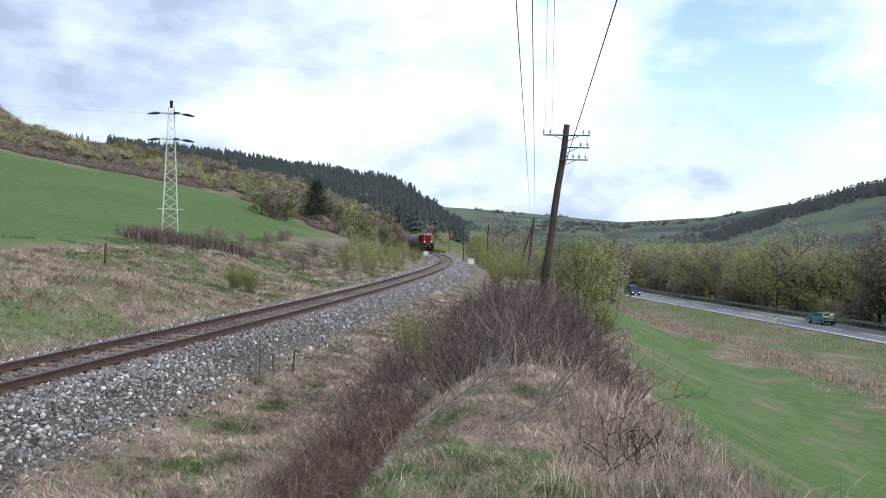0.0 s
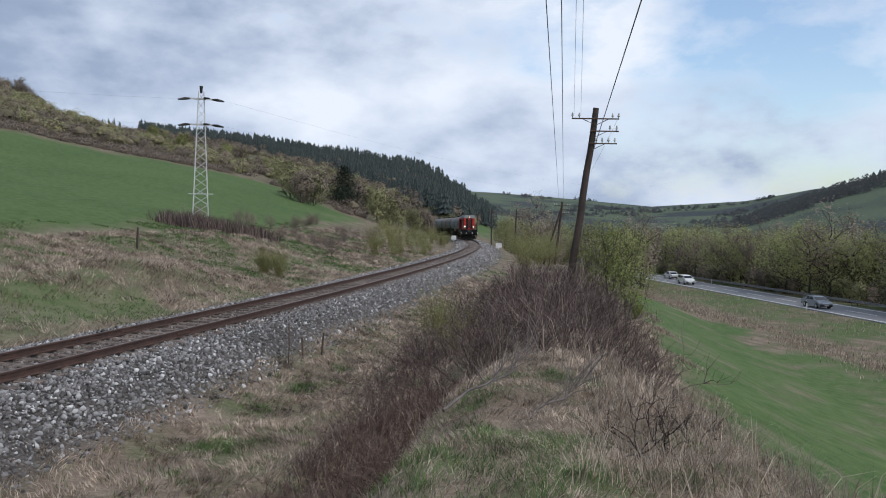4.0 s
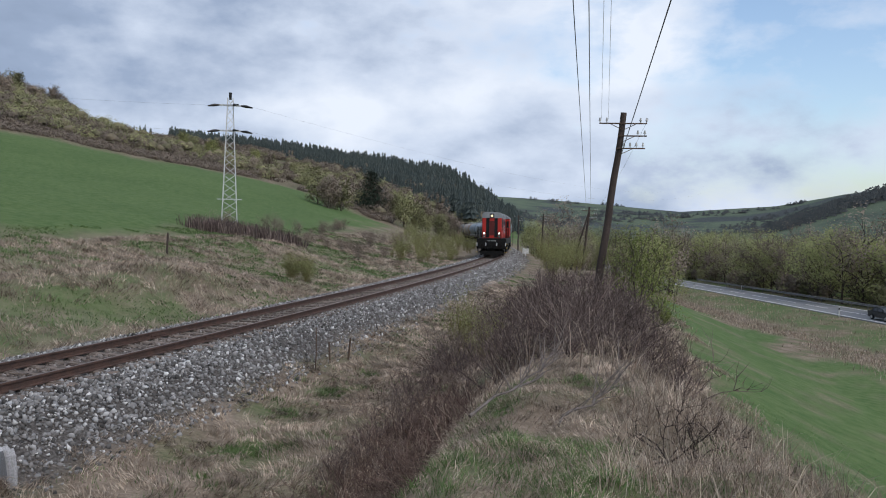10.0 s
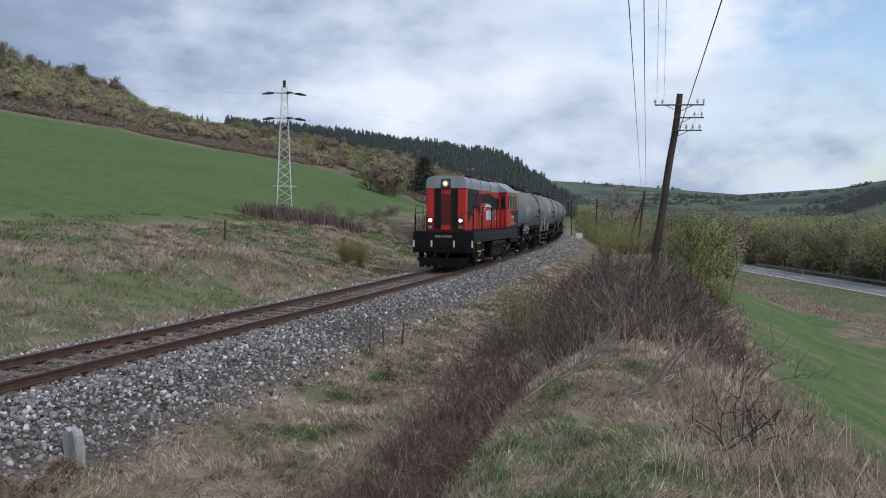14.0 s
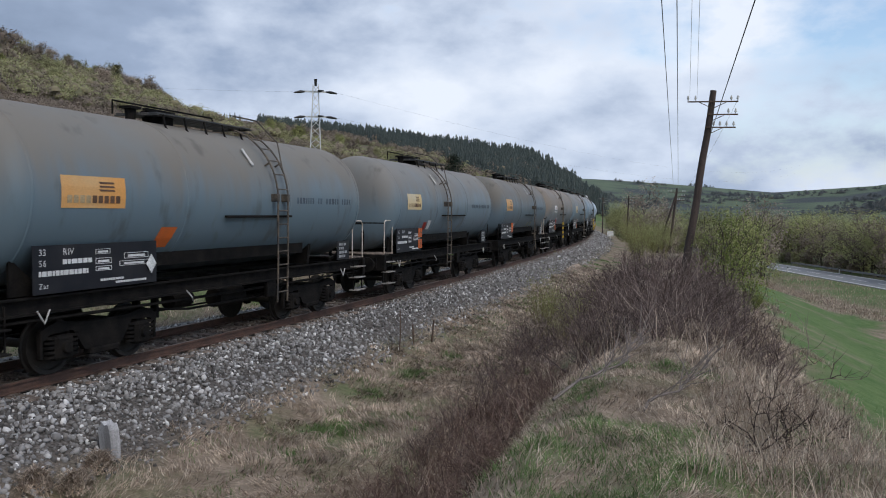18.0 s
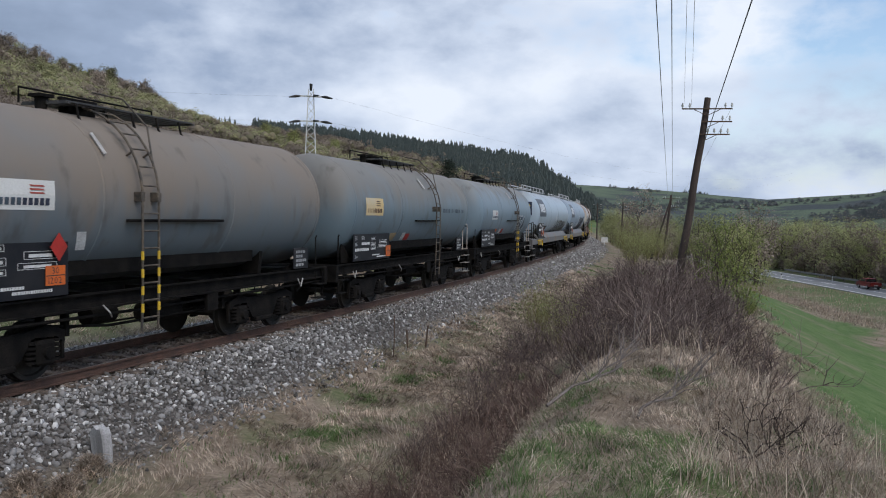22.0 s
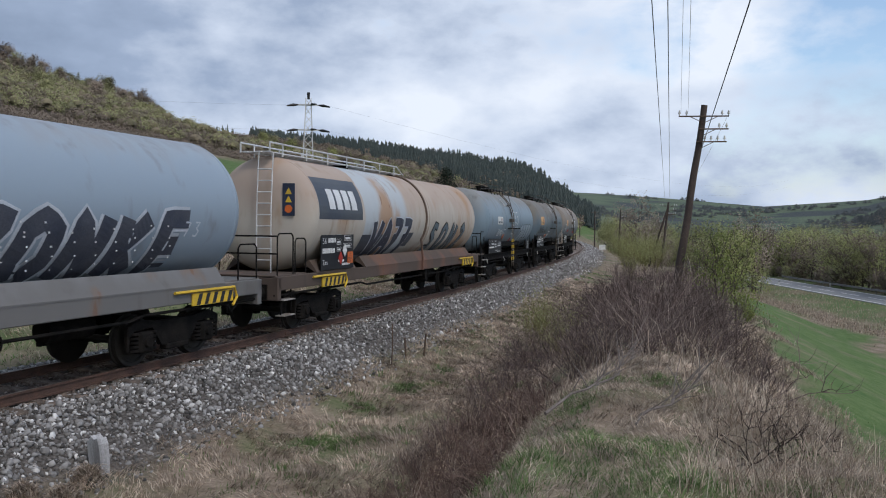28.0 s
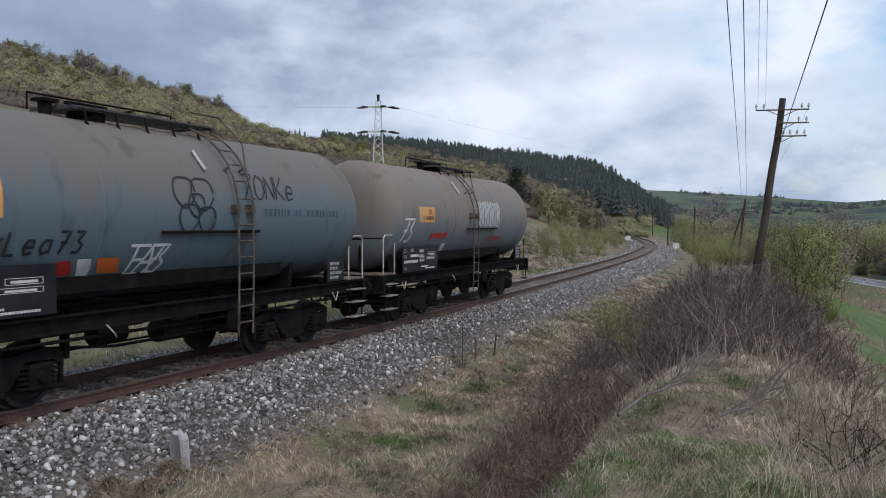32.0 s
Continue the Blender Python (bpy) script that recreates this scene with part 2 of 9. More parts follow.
def tank_mat(name, low, top, stain, rust=0.0, rough=0.45, band=(2.6, 3.7), rustcol=(0.36, 0.19, 0.085), zones=()):
    """Painted tank steel: road film that lies on the crown, runs down the flank, and rust blooms."""
    m = bpy.data.materials.new(name)
    m.use_nodes = True
    nt = m.node_tree
    b = nt.nodes["Principled BSDF"]
    N, L = nt.nodes.new, nt.links.new
    tc, sep = N("ShaderNodeTexCoord"), N("ShaderNodeSeparateXYZ")
    L(tc.outputs["Object"], sep.inputs[0])
    def nz(scale, detail, stretch=(1, 1, 1), off=(0, 0, 0)):
        mp, n = N("ShaderNodeMapping"), N("ShaderNodeTexNoise")
        mp.inputs["Scale"].default_value, mp.inputs["Location"].default_value = stretch, off
        n.inputs["Scale"].default_value, n.inputs["Detail"].default_value = scale, detail
        L(tc.outputs["Object"], mp.inputs[0]); L(mp.outputs[0], n.inputs["Vector"]); return n.outputs["Fac"]
    def math_(op, a, b_=None, c=None):
        n = N("ShaderNodeMath"); n.operation = op
        for i, v in enumerate((a, b_, c)):
            if v is None:
                continue
            if isinstance(v, (int, float)):
                n.inputs[i].default_value = v
            else:
                L(v, n.inputs[i])
        return n.outputs[0]
    def rng(v, a, b_, c=0.0, d=1.0):
        n = N("ShaderNodeMapRange"); n.interpolation_type = "SMOOTHSTEP"
        for k, x in (("From Min", a), ("From Max", b_), ("To Min", c), ("To Max", d)):
            n.inputs[k].default_value = x
        L(v, n.inputs["Value"]); return n.outputs["Result"]
    def mixc(f, a, b_):
        x = N("ShaderNodeMix"); x.data_type = "RGBA"
        L(f, x.inputs["Factor"])
        for k, v in (("A", a), ("B", b_)):
            if isinstance(v, tuple):
                x.inputs[k].default_value = (*v, 1)
            else:
                L(v, x.inputs[k])
        return x.outputs["Result"]
    runs = nz(1.6, 6, (1, 1.6, 0.12))
    broad = nz(0.5, 4, (1, 0.7, 0.5), (4, 2, 0))
    zz = math_("ADD", sep.outputs[2], math_("MULTIPLY_ADD", runs, 1.5, -0.75))
    film = math_("MULTIPLY", rng(zz, band[0], band[1]), rng(broad, 0.25, 0.55, 0.55, 1.0))
    c = mixc(film, low, top)
    for y0, y1, col in zones:           # plates that were painted over, with ragged edges
        yy = math_("ADD", sep.outputs[1], math_("MULTIPLY_ADD", nz(1.1, 6, (1, 1, 0.6), (5, 3, 1)), 0.5, -0.25))
        c = mixc(math_("MULTIPLY", math_("MULTIPLY", rng(yy, y0 - 0.03, y0 + 0.03), rng(yy, y1 - 0.25, y1 + 0.25, 1.0, 0.0)), 0.92), c, col)
    low_dirt = rng(math_("ADD", sep.outputs[2], math_("MULTIPLY", runs, 0.6)), 2.35, 1.75)
    c = mixc(math_("MULTIPLY", low_dirt, 0.55), c, stain)
    spots = rng(nz(2.2, 8, (1, 1, 0.35), (9, 1, 3)), 0.56, 0.72)
    c = mixc(math_("MULTIPLY", spots, 0.5), c, stain)
    if rust:
        rr = rng(nz(0.55, 9, (1, 1.0, 0.55), (2, 7, 5)), 0.60 - rust * 0.2, 0.66)
        c = mixc(math_("MULTIPLY", rr, 0.85), c, rustcol)
        r2 = rng(nz(5, 8, (1, 1, 0.3), (1, 3, 2)), 0.58, 0.68)
        c = mixc(math_("MULTIPLY", math_("MULTIPLY", r2, rr), 0.8), c, (0.16, 0.075, 0.035))
    L(c, b.inputs["Base Color"])
    L(rng(film, 0, 1, rough, min(0.9, rough + 0.25)), b.inputs["Roughness"])
    b.inputs["Specular IOR Level"].default_value = 0.4
    bp = N("ShaderNodeBump"); bp.inputs["Strength"].default_value, bp.inputs["Distance"].default_value = 0.12, 0.02
    L(nz(1.3, 3), bp.inputs["Height"]); L(bp.outputs[0], b.inputs["Normal"])
    MAT[name] = m


tank_mat("tank_a", (0.122, 0.173, 0.207), (0.171, 0.156, 0.134), (0.056, 0.052, 0.046))
tank_mat("tank_b", (0.134, 0.183, 0.217), (0.189, 0.179, 0.164), (0.068, 0.064, 0.056))
tank_mat("tank_c", (0.101, 0.140, 0.169), (0.152, 0.137, 0.117), (0.048, 0.044, 0.040))
tank_mat("tank_d", (0.163, 0.220, 0.265), (0.208, 0.203, 0.193), (0.072, 0.068, 0.064), band=(3.0, 4.4))
tank_mat("tank_brown", (0.130, 0.159, 0.180), (0.198, 0.165, 0.134), (0.064, 0.054, 0.044), band=(2.2, 3.3))
tank_mat("tank_pale", (0.305, 0.372, 0.435), (0.31, 0.325, 0.335), (0.17, 0.165, 0.155), band=(3.6, 4.8), rough=0.4)
tank_mat("tank_pale_dull", (0.240, 0.300, 0.365), (0.265, 0.28, 0.30), (0.15, 0.145, 0.135), band=(3.6, 4.8))
tank_mat("tank_rusty", (0.43, 0.395, 0.345), (0.37, 0.295, 0.245), (0.26, 0.19, 0.13), rust=0.55, rough=0.55, rustcol=(0.34, 0.20, 0.105), zones=((-4.05, -0.75, (0.40, 0.445, 0.48)),))
tank_mat("frame_rusty", (0.12, 0.085, 0.065), (0.10, 0.07, 0.055), (0.05, 0.04, 0.035), rust=0.5, rough=0.8, rustcol=(0.15, 0.078, 0.055))
tank_mat("frame_grey", (0.20, 0.205, 0.21), (0.19, 0.18, 0.165), (0.09, 0.08, 0.07), rust=0.08, rough=0.6, rustcol=(0.17, 0.12, 0.09))
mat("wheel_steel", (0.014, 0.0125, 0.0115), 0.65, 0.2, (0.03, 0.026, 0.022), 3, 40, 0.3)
mat("rubber", (0.02, 0.02, 0.021), 0.8)
mat("walk_steel", (0.040, 0.042, 0.045), 0.6, 0.2, (0.08, 0.075, 0.07), 4, 50, 0.3)
mat("ladder_steel", (0.045, 0.042, 0.040), 0.65, 0.3, (0.15, 0.12, 0.09), 6, 60, 0.3)
mat("rail_cream", (0.50, 0.45, 0.40), 0.6, 0, (0.34, 0.28, 0.23), 5, 60, 0.2)
mat("pale_metal", (0.50, 0.50, 0.49), 0.5, 0.2, (0.36, 0.35, 0.34), 6, 60, 0.2)
mat("step_worn", (0.42, 0.40, 0.37), 0.5, 0.3, (0.16, 0.13, 0.11), 5, 60, 0.3)
mat("board_black", (0.010, 0.011, 0.015), 0.5, 0, (0.022, 0.022, 0.025), 2, 50, 0.2, spec=0.25)
mat("letter_white", (0.62, 0.63, 0.63), 0.6, 0, (0.48, 0.48, 0.47), 8, 60, 0.15)
mat("letter_grey", (0.36, 0.37, 0.37), 0.6)
mat("letter_blue", (0.075, 0.10, 0.13), 0.6)
mat("letter_navy", (0.03, 0.035, 0.06), 0.6)
mat("sign_red", (0.40, 0.09, 0.07), 0.6)
mat("sign_orange", (0.62, 0.30, 0.085), 0.55, 0, (0.55, 0.34, 0.15), 1.5, 40, 0.08)
mat("sign_buff", (0.60, 0.45, 0.22), 0.55, 0, (0.55, 0.47, 0.32), 1.5, 40, 0.08)
mat("sign_white", (0.62, 0.62, 0.60), 0.55, 0, (0.52, 0.52, 0.50), 1.5, 40, 0.08)
mat("sign_brown", (0.13, 0.07, 0.04), 0.6)
mat("sign_pale", (0.40, 0.30, 0.17), 0.6)
mat("placard_orange", (0.62, 0.13, 0.02), 0.55, 0, (0.50, 0.12, 0.03), 4, 50, 0.1)
mat("placard_red", (0.42, 0.025, 0.02), 0.55, 0, (0.30, 0.03, 0.02), 4, 50, 0.1)
mat("placard_white", (0.66, 0.67, 0.66), 0.55)
mat("warning_yellow", (0.66, 0.44, 0.03), 0.55, 0, (0.50, 0.33, 0.04), 5, 50, 0.12)
mat("label_blue", (0.03, 0.04, 0.075), 0.5)
mat("panel_blue", (0.045, 0.055, 0.075), 0.5, 0, (0.07, 0.078, 0.09), 1.2, 40, 0.12)
mat("paint_white", (0.64, 0.65, 0.66), 0.55, 0, (0.52, 0.53, 0.54), 2, 40, 0.1)
mat("paint_black", (0.025, 0.027, 0.034), 0.55)
mat("paint_pale", (0.50, 0.54, 0.60), 0.55, 0, (0.40, 0.43, 0.48), 2, 40, 0.1)
mat("paint_navy", (0.035, 0.042, 0.065), 0.55, 0, (0.06, 0.066, 0.085), 2, 40, 0.2)
mat("paint_yellow", (0.38, 0.38, 0.10), 0.55)
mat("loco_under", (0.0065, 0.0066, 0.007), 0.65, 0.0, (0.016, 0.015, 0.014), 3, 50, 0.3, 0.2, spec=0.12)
mat("window_dark", (0.012, 0.014, 0.016), 0.08, 0, (0.02, 0.022, 0.024), 2, 20, 0.1, spec=0.6)
# cab side glass, base colour paler than window_dark to paint in reflected sky
mat("window_sky", (0.055, 0.062, 0.068), 0.12, 0, (0.035, 0.04, 0.045), 1, 20, 0.1, spec=0.7)
glow_mat("lamp_lit", (1.0, 0.95, 0.88), 2.2)
glow_mat("lamp_amber", (1.0, 0.66, 0.38), 1.3)
glow_mat("car_lamp", (1.0, 0.96, 0.9), 1.4)
mat("lamp_glass", (0.30, 0.31, 0.31), 0.15, 0, spec=0.6)
mat("lamp_red", (0.28, 0.02, 0.015), 0.2, 0, spec=0.6)
island_mat("stone_mix", ((0.055, 0.052, 0.050), (0.12, 0.114, 0.108), (0.22, 0.214, 0.208), (0.34, 0.335, 0.33), (0.16, 0.15, 0.142), (0.26, 0.25, 0.24), (0.70, 0.69, 0.68)), 0.9, 0.05)
island_mat("grass_dry", ((0.15, 0.105, 0.08), (0.30, 0.235, 0.180), (0.41, 0.335, 0.265), (0.54, 0.46, 0.37), (0.22, 0.165, 0.125)), 0.85, 0.0, 0.25, tuft=0.42)
island_mat("grass_green", ((0.085, 0.140, 0.044), (0.118, 0.182, 0.064), (0.150, 0.215, 0.085), (0.100, 0.158, 0.055)), 0.8, 0.0, 0.3, tuft=0.35)
island_mat("twig_brown", ((0.035, 0.026, 0.024), (0.10, 0.072, 0.066), (0.19, 0.145, 0.13), (0.065, 0.047, 0.043), (0.36, 0.295, 0.255)), 0.9, 0.22)
island_mat("twig_red", ((0.075, 0.046, 0.038), (0.14, 0.092, 0.076), (0.20, 0.145, 0.12), (0.10, 0.064, 0.052), (0.33, 0.265, 0.22)), 0.85, 0.12)
island_mat("twig_dark", ((0.030, 0.023, 0.021), (0.055, 0.042, 0.038), (0.040, 0.030, 0.027)), 0.9, 0.1)
island_mat("twig_olive", ((0.13, 0.12, 0.045), (0.18, 0.165, 0.06), (0.11, 0.09, 0.05)), 0.9, 0.15)
island_mat("leaf_spring", ((0.15, 0.195, 0.05), (0.20, 0.245, 0.065), (0.24, 0.28, 0.085), (0.14, 0.165, 0.055)), 0.7, 0.15, 0.35)
island_mat("leaf_olive", ((0.30, 0.315, 0.145), (0.335, 0.355, 0.155), (0.37, 0.39, 0.17), (0.31, 0.285, 0.175)), 0.85, 0.24, 0.55)
island_mat("leaf_budding", ((0.245, 0.195, 0.165), (0.27, 0.220, 0.185), (0.27, 0.23, 0.165), (0.238, 0.188, 0.165)), 0.9, 0.30, 0.22)
# spruces of the far ridge, their green tinted blue for the haze
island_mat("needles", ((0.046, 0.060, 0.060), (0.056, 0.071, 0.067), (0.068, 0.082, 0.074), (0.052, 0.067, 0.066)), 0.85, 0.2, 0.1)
mat("bark", (0.11, 0.088, 0.07), 0.95, 0, (0.04, 0.032, 0.027), 4, 40, 0.3, 0.6, 20)
mat("concrete_old", (0.46, 0.46, 0.47), 0.9, 0, (0.22, 0.215, 0.21), 7, 60, 0.25, 0.5, 40, streak=True)
mat("white_board", (0.72, 0.72, 0.70), 0.7, 0, (0.55, 0.54, 0.52), 3, 40, 0.1)
mat("stake_rust", (0.13, 0.085, 0.06), 0.85, 0.2, (0.07, 0.05, 0.04), 6, 60, 0.3)
mat("insulator_black", (0.018, 0.016, 0.016), 0.35)
mat("insulator_white", (0.62, 0.62, 0.60), 0.3)
mat("car_blue", (0.018, 0.032, 0.11), 0.3, 0.2, (0.016, 0.028, 0.09), 1, 30, 0.05)
mat("car_green", (0.10, 0.30, 0.22), 0.35, 0.1, (0.09, 0.26, 0.19), 1, 30, 0.05)
mat("car_white", (0.72, 0.73, 0.73), 0.35, 0, (0.66, 0.67, 0.67), 1, 30, 0.05)
mat("car_silver", (0.30, 0.33, 0.35), 0.3, 0.6, (0.27, 0.29, 0.31), 1, 30, 0.05)
mat("car_dark", (0.012, 0.014, 0.016), 0.3, 0.2, (0.018, 0.02, 0.022), 1, 30, 0.05)
mat("car_teal", (0.014, 0.040, 0.055), 0.3, 0.2, (0.012, 0.032, 0.045), 1, 30, 0.05)
mat("car_red", (0.20, 0.018, 0.014), 0.4, 0.1, (0.16, 0.016, 0.014), 1, 30, 0.08)
# far woods: the blue-grey of the haze is mixed into these greens
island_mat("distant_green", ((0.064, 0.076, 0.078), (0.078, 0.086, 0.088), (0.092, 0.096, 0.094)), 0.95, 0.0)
mat("dead_wood", (0.19, 0.16, 0.145), 0.9, 0, (0.10, 0.085, 0.075), 6, 60, 0.3)
island_mat("stone_rusty", ((0.055, 0.042, 0.036), (0.12, 0.097, 0.085), (0.22, 0.19, 0.17), (0.085, 0.066, 0.056), (0.36, 0.33, 0.31)), 0.9, 0.05)

island_mat("leaf_hill", ((0.225, 0.220, 0.120), (0.250, 0.252, 0.128), (0.275, 0.280, 0.135), (0.235, 0.208, 0.140)), 0.9, 0.32, 0.22)
island_mat("twig_mass", ((0.150, 0.140, 0.086), (0.178, 0.160, 0.098), (0.192, 0.160, 0.115), (0.162, 0.158, 0.088)), 0.95, 0.0)
island_mat("leaf_yellow", ((0.27, 0.285, 0.115), (0.30, 0.32, 0.12), (0.26, 0.265, 0.12)), 0.85, 0.2, 0.25)
island_mat("pine_needles", ((0.022, 0.034, 0.022), (0.030, 0.044, 0.027), (0.018, 0.028, 0.020)), 0.8, 0.1, 0.1)

mat("guard_steel", (0.24, 0.245, 0.25), 0.65, 0.2, (0.15, 0.14, 0.13), 3, 50, 0.25)

# ---------------------------------------------------------------- plan of the line
# station s runs along the track away from the eye, u to the right of it
KNOT, BEND = (0, 30, 60, 90, 120, 150, 230), (0.00171, 0.00132, 0.00197, 0.00196, 0.0014, 0.0010, 0.0012)


def lay_track():
    s = np.arange(-420, 420.25, 0.5)
    k = np.interp(s, KNOT, BEND)
    i0 = int(np.argmin(abs(s)))
    h = np.concatenate([[0], np.cumsum((k[1:] + k[:-1]) / 2 * 0.5)])
    h = h - h[i0] - 0.1849
    hm = (h[1:] + h[:-1]) / 2
    x = np.concatenate([[0], np.cumsum(-np.sin(hm) * 0.5)])
    y = np.concatenate([[0], np.cumsum(np.cos(hm) * 0.5)])
    return s, x - x[i0] - 6.70, y - y[i0] + 22.76, h


TS, TX, TY, TH = lay_track()


def at(s, u=0.0):
    """Place and heading of station s at u to the right."""
    x, y, h = np.interp(s, TS, TX), np.interp(s, TS, TY), np.interp(s, TS, TH)
    return x + u * np.cos(h), y + u * np.sin(h), h


def station(x, y):
    """Station and offset of ground points (arrays)."""
    x, y = np.atleast_1d(np.asarray(x, float)), np.atleast_1d(np.asarray(y, float))
    ss, uu = np.zeros_like(x), np.zeros_like(x)
    sx, sy, st, sh = TX[::4], TY[::4], TS[::4], TH[::4]
    for a in range(0, len(x), 4000):
        b = slice(a, a + 4000)
        d = (x[b, None] - sx) ** 2 + (y[b, None] - sy) ** 2
        k = d.argmin(1)
        dx, dy = x[b] - sx[k], y[b] - sy[k]
        ss[b] = st[k] - dx * np.sin(sh[k]) + dy * np.cos(sh[k])
        uu[b] = dx * np.cos(sh[k]) + dy * np.sin(sh[k])
    return ss, uu


# wide land: heights at a few distances, by direction (degrees to the right of +y)
LAND_AZ = (-60, -42, -30.5, -26, -17, -7.5, -2, 0, 3, 7, 14, 20, 24, 29, 40)
LAND = ((66, (9, 6.5, 4.6, 3.6, 2.3, 0.6, -0.6, -0.9, -2, -3, -6.4, -7, -7, -7, -7)),
        (150, (26, 23, 17.6, 15.3, 11.6, 4.4, 0.0, -0.6, -3, -5, -7.2, -7.4, -7.4, -7.4, -7.4)),
        (260, (55, 51, 40, 33, 23, 13, 6, 3, -1, -5, -7.5, -7.6, -7.6, -7.6, -7.6)),
        (620, (80, 75, 68, 64, 60, 49, 42, 30, 9, -3, -6, -6, -5, 0, 5)),
        (1100, (90, 80, 70, 66, 62, 48, 44, 38, 18, 8, 4, 10, 42, 72, 110)),
        (1700, (100, 90, 80, 76, 70, 66, 70, 76, 72, 64, 46, 58, 80, 100, 120)),
        (3600, (120, 110, 100, 95, 90, 90, 90, 96, 90, 80, 60, 90, 110, 120, 130)))
CREST_S, CREST_Z = (-60, -16, -8, 5, 40, 100), (1.0, 1.0, 0.55, -0.2, -1.1, -1.5)


def road_x(y):
    """The road's near edge."""
    y = np.asarray(y, float)
    k = np.clip(y - 185, 0, 215)
    return 38.4 + (165 - y) * 0.0696 + 0.0005 * k * k + 0.215 * np.clip(y - 400, 0, 9999)


def road_z(y):
    return -6.9 - 0.010 * (np.clip(y, 40, 190) - 110)


def near_height(s, u):
    z = np.interp(u, (-200, -60, -30, -19, -12, -8, -5, -3.6, -2.5, -1.7), (20, 9.5, 4.4, 2.3, 0.9, 0.05, -0.45, -0.62, -0.36, -0.215))
    c = np.interp(s, CREST_S, CREST_Z)
    r = np.interp(u, (1.7, 2.3, 3.2, 4.4, 6.2), (-0.215, -0.30, -0.74, -0.98, -1.05))
    k0, k1 = np.interp(s, (-16, -9, 5), (8.0, 7.2, 5.4)), np.interp(s, (-16, -9, 5), (10.1, 9.7, 9.8))
    w1 = np.clip((u - k0) / (k1 - k0), 0, 1); w1 = w1 * w1 * (3 - 2 * w1)
    r = r * (1 - w1) + c * w1
    w2 = np.clip((u - np.interp(s, (-16, -12, -6, 4), (12.3, 11.2, 10.2, 10.0))) / 2.7, 0, 1); w2 = w2 * w2 * (3 - 2 * w2)
    toe = np.interp(u, (12, 14, 18, 23, 30, 60), (-1.7, -2.3, -4.1, -5.9, -6.6, -7.2))
    r = r * (1 - w2) + toe * w2
    mound = 1.05 * np.exp(-((s - 9.5) / 5.5) ** 2 - ((u + 8.0) / 2.3) ** 2) + 0.5 * np.exp(-((s - 30) / 7) ** 2 - ((u + 13) / 3.5) ** 2)
    return np.where(u > 1.7, r, z + mound)


def height(x, y):
    x, y = np.atleast_1d(np.asarray(x, float)), np.atleast_1d(np.asarray(y, float))
    s, u = station(x, y)
    zn = near_height(s, u)
    r = np.hypot(x, y)
    az = np.degrees(np.arctan2(x, y))
    az = np.where(az > 60, np.minimum(40, az), az)
    rows = np.stack([np.interp(az, LAND_AZ, h) for _, h in LAND])
    dist = np.array([d for d, _ in LAND], float)
    k = np.clip(np.searchsorted(dist, r) - 1, 0, len(dist) - 2)
    t = np.clip((r - dist[k]) / (dist[k + 1] - dist[k]), 0, 1)
    t = np.where(k > 1, t * t * (3 - 2 * t) * 0.5 + t * 0.5, t)
    ii = np.arange(len(x))
    zf = rows[k, ii] * (1 - t) + rows[k + 1, ii] * t
    w = np.clip((r - 70) / 70, 0, 1); w = w * w * (3 - 2 * w)
    keep = np.clip(1 - (abs(u) - 3.5) / 9, 0, 1) * np.clip((330 - r) / 60, 0, 1)     # the bed of the line goes on
    z = zn * (1 - w) + zf * w
    z = z * (1 - keep) + zn * keep
    # flat bed for the road
    ru = x - road_x(y)
    rk = np.clip(1 - (abs(ru - 3.6) - 5.0) / 6, 0, 1) * np.clip((1000 - r) / 60, 0, 1)
    z = z * (1 - rk) + (road_z(y) - 0.08) * rk
    return z


def noise_sheet(x0, x1, y0, y1, step, f, o):
    """Smooth noise sampled once on a grid, to be read between its points."""
    gx, gy = np.arange(x0, x1 + step, step), np.arange(y0, y1 + step, step)
    v = np.array([[noise.noise((a * f, b * f, o)) for a in gx] for b in gy])
    def read(x, y):
        u, w = np.clip((x - x0) / step, 0, len(gx) - 1.001), np.clip((y - y0) / step, 0, len(gy) - 1.001)
        i, j = u.astype(int), w.astype(int)
        u, w = u - i, w - j
        return (v[j, i] * (1 - u) + v[j, i + 1] * u) * (1 - w) + (v[j + 1, i] * (1 - u) + v[j + 1, i + 1] * u) * w
    return read


SWELL = noise_sheet(-160, 160, -160, 160, 0.8, 0.3, 0)
HUMP, TUSSOCK = noise_sheet(-34, 34, -34, 34, 0.25, 0.95, 5), noise_sheet(-34, 34, -34, 34, 0.11, 2.6, 7)


def rough(x, y):
    """Small unevenness of the grass land."""
    x, y = np.asarray(x, float), np.asarray(y, float)
    f = np.clip((34 - np.hypot(x, y)) / 16, 0, 1)
    return SWELL(x, y) * 0.22 + f * (HUMP(x, y) * 0.13 + TUSSOCK(x, y) * 0.075)


def ground_z(x, y):
    s, u = station(x, y)
    r = np.hypot(np.atleast_1d(x), np.atleast_1d(y))
    k = np.clip((abs(u) - 4.2) / 2, 0, 1) * np.clip((150 - r) / 50, 0, 1) * np.clip(1.25 - (u - 13) / 2, 0.25, 1)
    return height(x, y) + rough(np.atleast_1d(x), np.atleast_1d(y)) * k


def field_edge(az):
    """How far off the upper edge of the hillside field lies, by direction."""
    return np.interp(az, (-60, -35, -28, -21, -17, -13.5, -9.5, -7.5), (140, 139, 155, 156, 160, 178, 165, 150))


